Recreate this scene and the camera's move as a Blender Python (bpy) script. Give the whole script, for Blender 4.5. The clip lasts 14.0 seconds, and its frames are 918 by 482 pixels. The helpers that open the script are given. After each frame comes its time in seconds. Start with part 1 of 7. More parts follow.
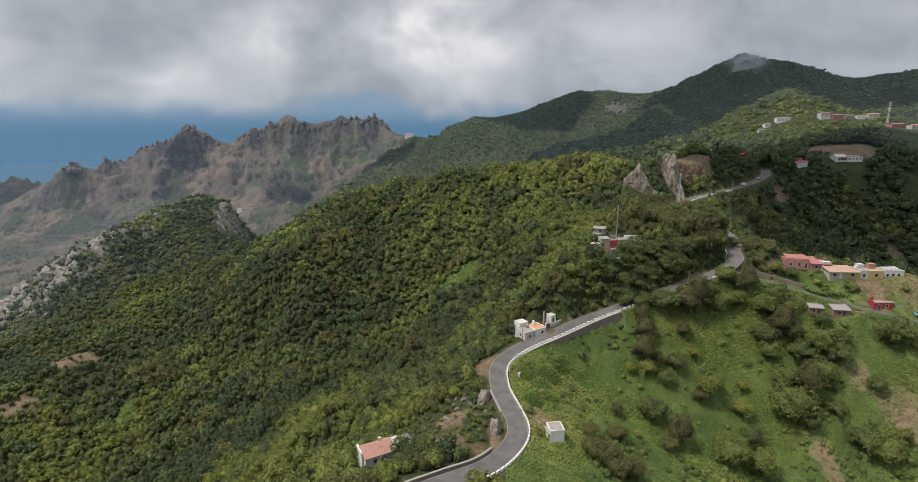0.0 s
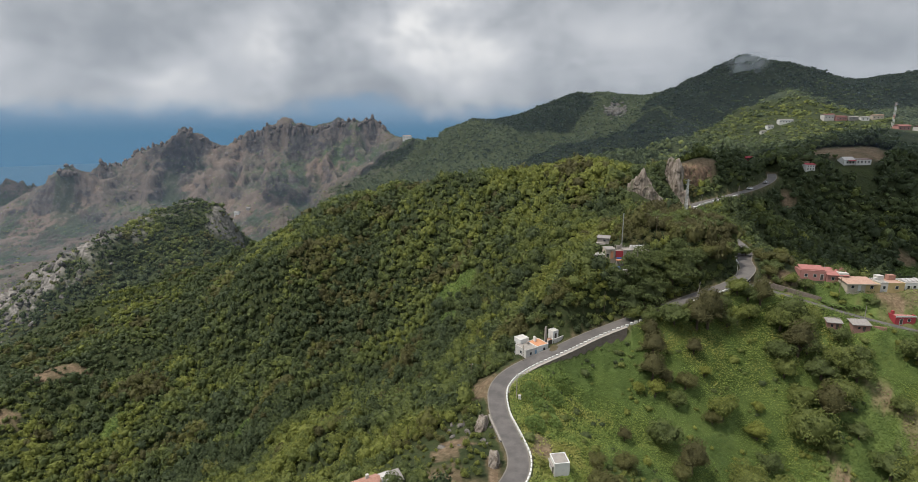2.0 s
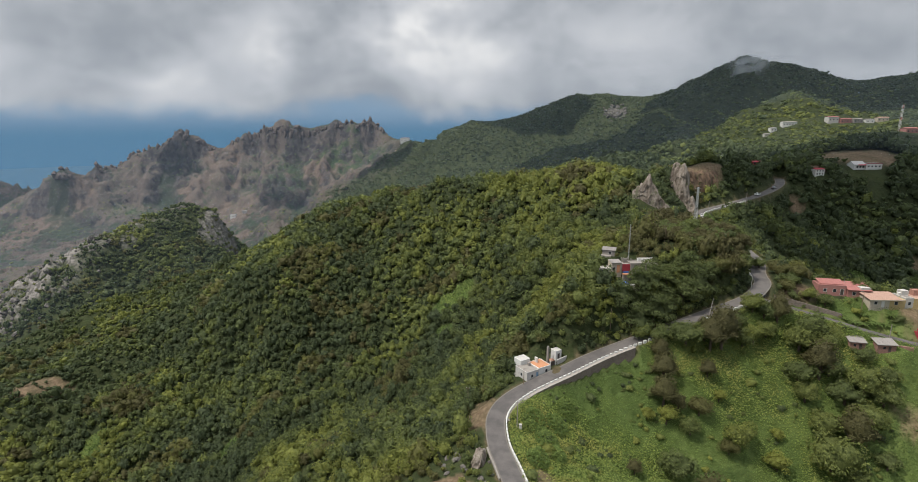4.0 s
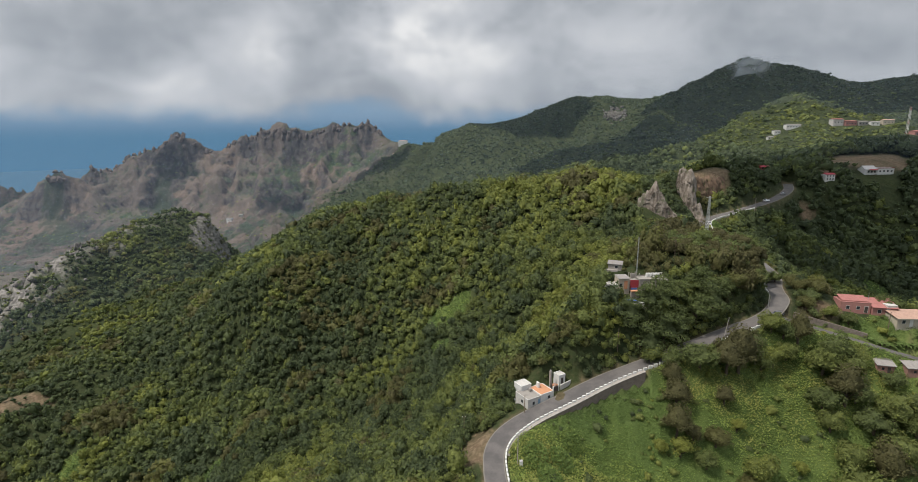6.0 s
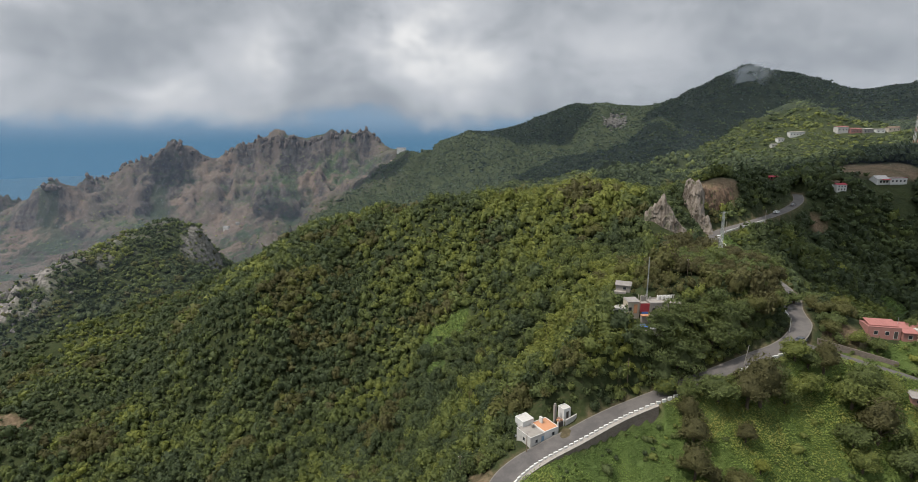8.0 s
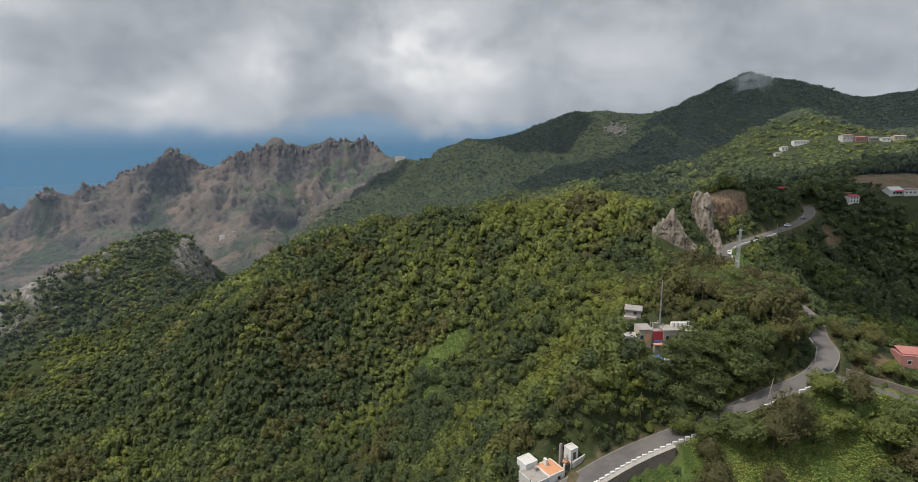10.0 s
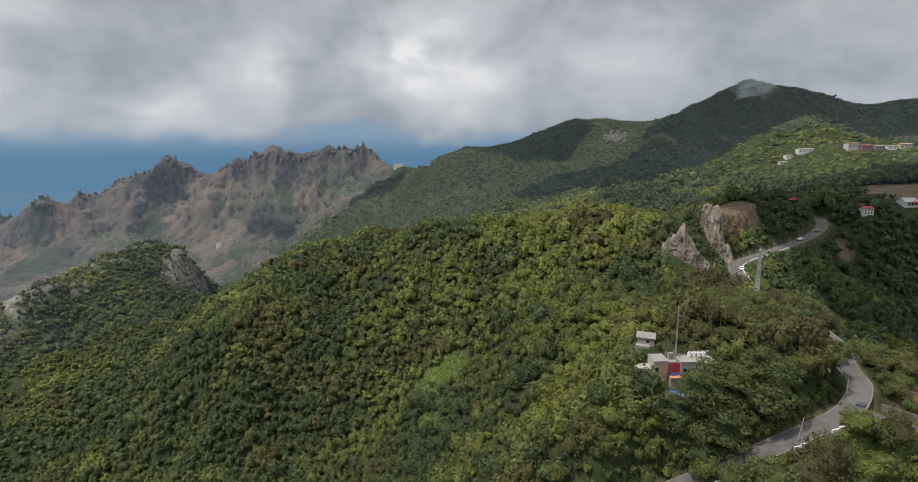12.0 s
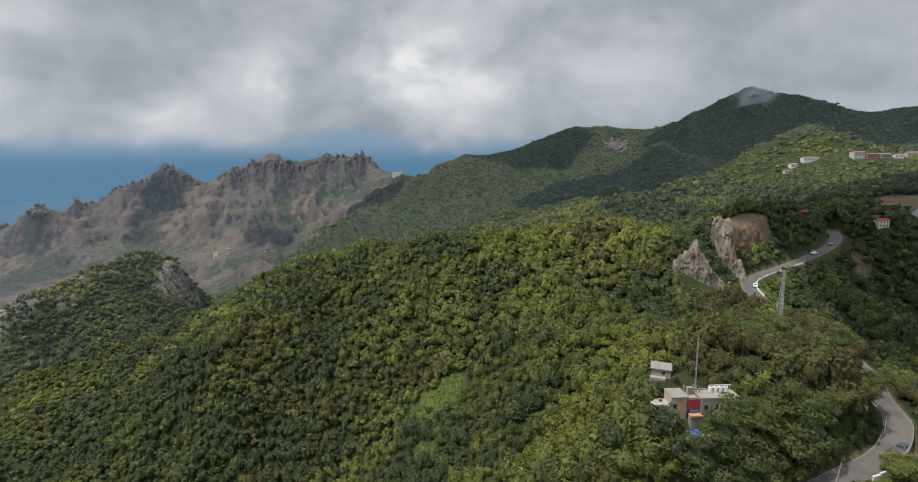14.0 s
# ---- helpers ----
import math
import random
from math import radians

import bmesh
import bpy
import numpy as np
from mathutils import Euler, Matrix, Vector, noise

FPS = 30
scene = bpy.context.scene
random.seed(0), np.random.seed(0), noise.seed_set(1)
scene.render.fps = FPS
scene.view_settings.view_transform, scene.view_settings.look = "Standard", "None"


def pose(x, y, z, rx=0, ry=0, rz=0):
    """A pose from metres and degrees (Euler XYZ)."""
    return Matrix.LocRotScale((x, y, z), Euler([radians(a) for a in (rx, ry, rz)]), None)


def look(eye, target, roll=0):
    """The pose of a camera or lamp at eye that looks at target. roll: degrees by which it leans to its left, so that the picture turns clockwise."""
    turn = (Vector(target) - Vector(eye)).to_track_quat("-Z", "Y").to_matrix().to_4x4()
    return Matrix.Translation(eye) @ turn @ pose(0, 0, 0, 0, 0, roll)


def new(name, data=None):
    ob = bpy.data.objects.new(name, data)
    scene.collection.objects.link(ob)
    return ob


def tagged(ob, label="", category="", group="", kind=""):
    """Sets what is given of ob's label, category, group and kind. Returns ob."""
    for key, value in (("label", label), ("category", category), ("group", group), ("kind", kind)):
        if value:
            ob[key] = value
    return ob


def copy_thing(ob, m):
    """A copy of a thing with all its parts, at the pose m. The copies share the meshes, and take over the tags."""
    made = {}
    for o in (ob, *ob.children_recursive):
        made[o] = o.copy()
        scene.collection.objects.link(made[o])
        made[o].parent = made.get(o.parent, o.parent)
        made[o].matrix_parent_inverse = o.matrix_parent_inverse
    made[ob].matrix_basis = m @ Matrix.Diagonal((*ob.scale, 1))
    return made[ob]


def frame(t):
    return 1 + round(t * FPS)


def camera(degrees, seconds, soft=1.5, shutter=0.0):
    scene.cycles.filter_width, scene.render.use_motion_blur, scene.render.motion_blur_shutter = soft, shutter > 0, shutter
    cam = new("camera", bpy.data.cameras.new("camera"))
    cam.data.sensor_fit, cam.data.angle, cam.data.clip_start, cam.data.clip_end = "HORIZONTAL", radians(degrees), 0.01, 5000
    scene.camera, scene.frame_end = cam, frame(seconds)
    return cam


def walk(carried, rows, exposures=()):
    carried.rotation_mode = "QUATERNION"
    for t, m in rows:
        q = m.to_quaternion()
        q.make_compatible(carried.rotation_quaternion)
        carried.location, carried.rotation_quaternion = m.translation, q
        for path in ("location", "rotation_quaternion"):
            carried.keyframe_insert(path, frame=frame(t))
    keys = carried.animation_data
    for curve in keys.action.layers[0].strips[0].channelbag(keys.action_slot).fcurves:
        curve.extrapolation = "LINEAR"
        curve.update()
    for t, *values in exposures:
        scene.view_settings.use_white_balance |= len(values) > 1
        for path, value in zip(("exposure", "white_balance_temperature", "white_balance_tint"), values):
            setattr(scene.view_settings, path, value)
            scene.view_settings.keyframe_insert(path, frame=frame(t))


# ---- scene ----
cam = camera(84.1, 14.0, soft=0.6)
METRES, EYE, TILT, LEAN, TURN = 85.0, 100.0, -13.0, 0.0, 0.0
ROWS = [
    (0.0, 0.0, 0.0, 0.0, 0.0, 0.0, -0.0),
    (0.5, 0.0029, 0.0352, 0.0116, -0.05, 0.04, 0.03),
    (1.0, 0.0056, 0.0707, 0.0237, -0.08, 0.07, 0.08),
    (1.5, 0.0066, 0.0853, 0.0287, -0.09, 0.1, 0.1),
    (2.0, 0.0098, 0.121, 0.0401, -0.12, 0.14, 0.13),
    (2.5, 0.0128, 0.1565, 0.0522, -0.17, 0.18, 0.14),
    (3.0, 0.0154, 0.1883, 0.0629, -0.19, 0.23, 0.16),
    (5.5, 0.0319, 0.361, 0.1194, -0.33, 0.48, 0.27),
    (6.0, 0.0353, 0.3958, 0.1311, -0.35, 0.55, 0.3),
    (6.5, 0.0382, 0.4303, 0.1432, -0.37, 0.66, 0.31),
    (7.0, 0.0413, 0.4649, 0.1551, -0.4, 0.84, 0.32),
    (7.5, 0.0444, 0.4991, 0.1671, -0.41, 1.04, 0.33),
    (8.0, 0.0477, 0.5365, 0.1799, -0.44, 1.26, 0.36),
    (10.5, 0.0614, 0.708, 0.2416, -0.53, 2.28, 0.44),
    (11.0, 0.0639, 0.743, 0.2544, -0.55, 2.47, 0.45),
    (11.5, 0.0664, 0.7776, 0.2668, -0.58, 2.65, 0.45),
    (12.0, 0.0684, 0.8115, 0.2791, -0.6, 2.84, 0.46),
    (12.5, 0.0708, 0.8447, 0.2907, -0.61, 3.06, 0.46),
    (13.0, 0.0728, 0.8774, 0.3026, -0.62, 3.25, 0.48),
    (13.5, 0.0751, 0.9098, 0.3143, -0.62, 3.44, 0.49),
    (14.0, 0.0772, 0.942, 0.3262, -0.64, 3.66, 0.51),
]
walk(cam, [(t, pose(0, 0, EYE, TILT, LEAN, TURN) @ pose(METRES * x, METRES * y, METRES * z, 90 + pitch, roll, yaw)) for t, x, y, z, yaw, pitch, roll in ROWS])

# ---------------------------------------------------------------- light
SUN_DIR = Vector((-0.45, -0.12, 0.885)).normalized()
sun = new("sun", bpy.data.lights.new("sun", "SUN"))
sun.data.energy, sun.data.angle, sun.data.color = 4.3, radians(0.6), (1.0, 0.94, 0.85)
sun.matrix_world = look(SUN_DIR * 800, (0, 0, 0))


class Nodes:
    """Short hand for node trees."""

    def __init__(self, tree):
        self.tree = tree
        tree.nodes.clear()

    def add(self, kind):
        return self.tree.nodes.new(kind)

    def put(self, socket, value):
        if isinstance(value, bpy.types.NodeSocket):
            self.tree.links.new(value, socket)
        else:
            socket.default_value = value

    def math(self, op, a, b=0.0, c=0.0):
        n = self.add("ShaderNodeMath")
        n.operation = op
        for i, v in enumerate((a, b, c)):
            self.put(n.inputs[i], v)
        return n.outputs[0]

    def mix(self, f, a, b, blend="MIX"):
        n = self.add("ShaderNodeMix")
        n.data_type, n.blend_type = "RGBA", blend
        self.put(n.inputs[0], f), self.put(n.inputs[6], a), self.put(n.inputs[7], b)
        return n.outputs[2]

    def step(self, v, lo, hi, to0=0.0, to1=1.0):
        n = self.add("ShaderNodeMapRange")
        n.interpolation_type = "SMOOTHSTEP"
        for i, x in enumerate((v, lo, hi, to0, to1)):
            self.put(n.inputs[i], x)
        return n.outputs[0]

    def noise(self, vec, scale, detail=4.0, rough=0.55, warp=0.0):
        n = self.add("ShaderNodeTexNoise")
        if vec is not None:
            self.put(n.inputs["Vector"], vec)
        n.inputs["Scale"].default_value, n.inputs["Detail"].default_value = scale, detail
        n.inputs["Roughness"].default_value, n.inputs["Distortion"].default_value = rough, warp
        return n.outputs["Fac"]

    def scaled(self, vec, s, loc=(0, 0, 0)):
        n = self.add("ShaderNodeMapping")
        self.put(n.inputs["Vector"], vec)
        n.inputs["Scale"].default_value, n.inputs["Location"].default_value = s, loc
        return n.outputs[0]

    def attr(self, name):
        n = self.add("ShaderNodeAttribute")
        n.attribute_name = name
        return n


def rgb(r, g, b):
    return (r, g, b, 1.0)


# sky: blue gaps, sea haze low down, and the cloud bank above
world = bpy.data.worlds.new("sky")
scene.world = world
world.use_nodes = True
w = Nodes(world.node_tree)
coord = w.add("ShaderNodeTexCoord").outputs["Generated"]
axes = w.add("ShaderNodeSeparateXYZ")
w.put(axes.inputs[0], coord)
up, side, ahead = axes.outputs[2], axes.outputs[0], axes.outputs[1]
air = w.add("ShaderNodeTexSky")
air.sky_type = "NISHITA"
air.sun_disc, air.sun_elevation, air.sun_rotation, air.altitude = False, math.asin(SUN_DIR.z), math.atan2(SUN_DIR.x, SUN_DIR.y), 900
blue = w.mix(1.0, air.outputs[0], rgb(0.09, 0.09, 0.09), "MULTIPLY")
blue = w.mix(0.75, blue, rgb(0.13, 0.27, 0.47))
blue = w.mix(w.step(up, 0.035, -0.02), blue, rgb(0.085, 0.205, 0.335))
puff = w.noise(w.scaled(coord, (1.0, 1.0, 1.5)), 4.6, 7.0, 0.55, 0.35)
broad = w.noise(w.scaled(coord, (1.0, 1.0, 2.6), (3.1, 0.4, 1.7)), 2.3, 3.0, 0.45)
fine = w.noise(w.scaled(coord, (1.0, 1.0, 1.4), (0.3, 5.4, 0.7)), 11.0, 7.0, 0.6, 0.3)


def glow_spot(x, y, z, size):
    """A thinner place in the cloud, where the light comes through: 1 in its middle, 0 outside."""
    d = w.add("ShaderNodeVectorMath")
    d.operation = "DISTANCE"
    v = Vector((x, y, z)).normalized()
    w.put(d.inputs[0], w.scaled(coord, (1.0, 1.0, 1.5)))
    d.inputs[1].default_value = (v.x, v.y, v.z * 1.5)
    return w.step(d.outputs["Value"], size, 0.0)


thin = w.math("MULTIPLY", glow_spot(-0.06, 1, 0.165, 0.21), 0.85)
for x, z, size, k in ((0.28, 0.15, 0.20, 0.35), (-0.52, 0.06, 0.15, 0.55), (-0.33, 0.13, 0.17, 0.5), (-0.20, 0.07, 0.14, 0.4), (-0.88, 0.22, 0.18, 0.6), (0.02, 0.08, 0.12, 0.28), (0.05, 0.14, 0.14, 0.6)):
    thin = w.math("MAXIMUM", thin, w.math("MULTIPLY", glow_spot(x, 1, z, size), k))
light = w.math("MULTIPLY", thin, w.math("ADD", 0.3, w.math("MULTIPLY", w.step(puff, 0.36, 0.62), 0.6)))
for layer, k in ((broad, 0.5), (puff, 0.55), (fine, 0.6)):
    light = w.math("ADD", light, w.math("MULTIPLY", w.math("SUBTRACT", layer, 0.5), k))
cloud = w.mix(w.step(light, -0.2, 0.32), rgb(0.32, 0.35, 0.39), rgb(0.53, 0.555, 0.595))
cloud = w.mix(w.step(light, 0.22, 0.9), cloud, rgb(0.88, 0.88, 0.88))
# an overcast sky grows brighter towards the zenith
lift = w.math("ADD", 1.0, w.math("MULTIPLY", w.math("MAXIMUM", w.math("SUBTRACT", up, 0.26), 0.0), 3.3))
rise = w.add("ShaderNodeCombineColor")
for i in range(3):
    w.put(rise.inputs[i], lift)
cloud = w.mix(1.0, cloud, rise.outputs[0], "MULTIPLY")
edge = w.math("ADD", w.math("MULTIPLY", w.math("SUBTRACT", puff, 0.5), 0.10), w.math("MULTIPLY", w.math("SUBTRACT", fine, 0.5), 0.04))
cover = w.step(w.math("ADD", up, edge), 0.006, 0.05)
final = w.mix(cover, blue, cloud)
back = w.add("ShaderNodeBackground")
w.put(back.inputs[0], final)
back.inputs[1].default_value = 1.0
w.put(w.add("ShaderNodeOutputWorld").inputs[0], back.outputs[0])

# ---------------------------------------------------------------- numbers: noise and lines
RNG = np.random.default_rng(7)
_perm = RNG.permutation(512)


def lattice(ix, iy):
    return _perm[(_perm[ix & 511] + iy) & 511] / 255.5 - 1.0


def smooth_noise(x, y):
    ix, iy = np.floor(x).astype(int), np.floor(y).astype(int)
    fx, fy = x - ix, y - iy
    fx, fy = fx * fx * fx * (fx * (fx * 6 - 15) + 10), fy * fy * fy * (fy * (fy * 6 - 15) + 10)
    a = lattice(ix, iy) * (1 - fx) + lattice(ix + 1, iy) * fx
    b = lattice(ix, iy + 1) * (1 - fx) + lattice(ix + 1, iy + 1) * fx
    return a * (1 - fy) + b * fy


def fbm(x, y, size, octaves=4, gain=0.5, ridged=False):
    total, amp, norm = np.zeros_like(x, dtype=float), 1.0, 0.0
    for k in range(octaves):
        n = smooth_noise(x / size + 17.3 * k, y / size - 9.1 * k)
        total += amp * ((1 - 2 * np.abs(n)) if ridged else n)
        norm += amp
        amp, size = amp * gain, size / 2.03
    return total / norm


def smoothstep(a, b, v):
    t = np.clip((v - a) / (b - a), 0, 1)
    return t * t * (3 - 2 * t)


def curve_through(points, spacing):
    """A smooth line through a few points, resampled at even steps."""
    p = np.array(points, float)
    p = np.vstack([2 * p[0] - p[1], p, 2 * p[-1] - p[-2]])
    out = []
    for i in range(1, len(p) - 2):
        a, b, c, d = p[i - 1:i + 3]
        n = max(2, int(np.linalg.norm(c - b) / spacing * 3))
        t = np.linspace(0, 1, n, endpoint=False)[:, None]
        out.append(0.5 * (2 * b + (c - a) * t + (2 * a - 5 * b + 4 * c - d) * t ** 2 + (3 * b - a - 3 * c + d) * t ** 3))
    out = np.vstack([*out, p[-2][None]])
    s = np.concatenate([[0], np.cumsum(np.linalg.norm(np.diff(out[:, :2], axis=0), axis=1))])
    at = np.linspace(0, s[-1], max(2, int(s[-1] / spacing) + 1))
    return np.stack([np.interp(at, s, out[:, k]) for k in range(out.shape[1])], 1)


def near_line(x, y, line):
    """Distance to a line, its height there, the signed side (right of its way: plus) and the way along it."""
    best = np.full(x.shape, 1e9)
    z, sgn, along = np.zeros_like(best), np.ones_like(best), np.zeros_like(best)
    run = 0.0
    for a, b in zip(line[:-1], line[1:]):
        d = b[:2] - a[:2]
        length = max(1e-6, np.hypot(*d))
        t = np.clip(((x - a[0]) * d[0] + (y - a[1]) * d[1]) / length ** 2, 0, 1)
        px, py = x - a[0] - t * d[0], y - a[1] - t * d[1]
        r = np.hypot(px, py)
        m = r < best
        best[m], z[m], along[m] = r[m], (a[2] + t * (b[2] - a[2]))[m], run + t[m] * length
        sgn[m] = np.sign(px * d[1] - py * d[0])[m]
        run += length
    return best, z, sgn, along


# ---------------------------------------------------------------- plan of the land
ROAD = curve_through([(-22, 74, 31), (-12, 83, 30), (-3, 90, 28.6), (6, 97, 27), (12.5, 107, 25.2), (15, 116, 24.2), (14, 126, 23.6), (12, 138, 23.6), (13, 150, 24.6),
                      (20, 158, 26.5), (34, 165, 29.5), (47, 170, 33), (66, 173, 39), (87, 178, 44.5), (98, 182, 46.6), (107, 190, 49), (111, 200, 50), (119, 214, 50),
                      (127, 236, 49), (128, 258, 51.6), (125.5, 277, 54.6), (134, 295, 56.5), (160, 311, 59), (186, 326, 62.5), (204, 341, 66), (214, 358, 69)], 2.0)
LANE = curve_through([(101, 182.5, 46.6), (109, 180, 44.6), (119, 177, 42), (133, 171.3, 38.6), (141, 168.0, 37.0), (148, 165.4, 35.8), (157, 162, 34), (172, 152, 31)], 2.0)
ROAD_HALF, LANE_HALF = 2.65, 1.6

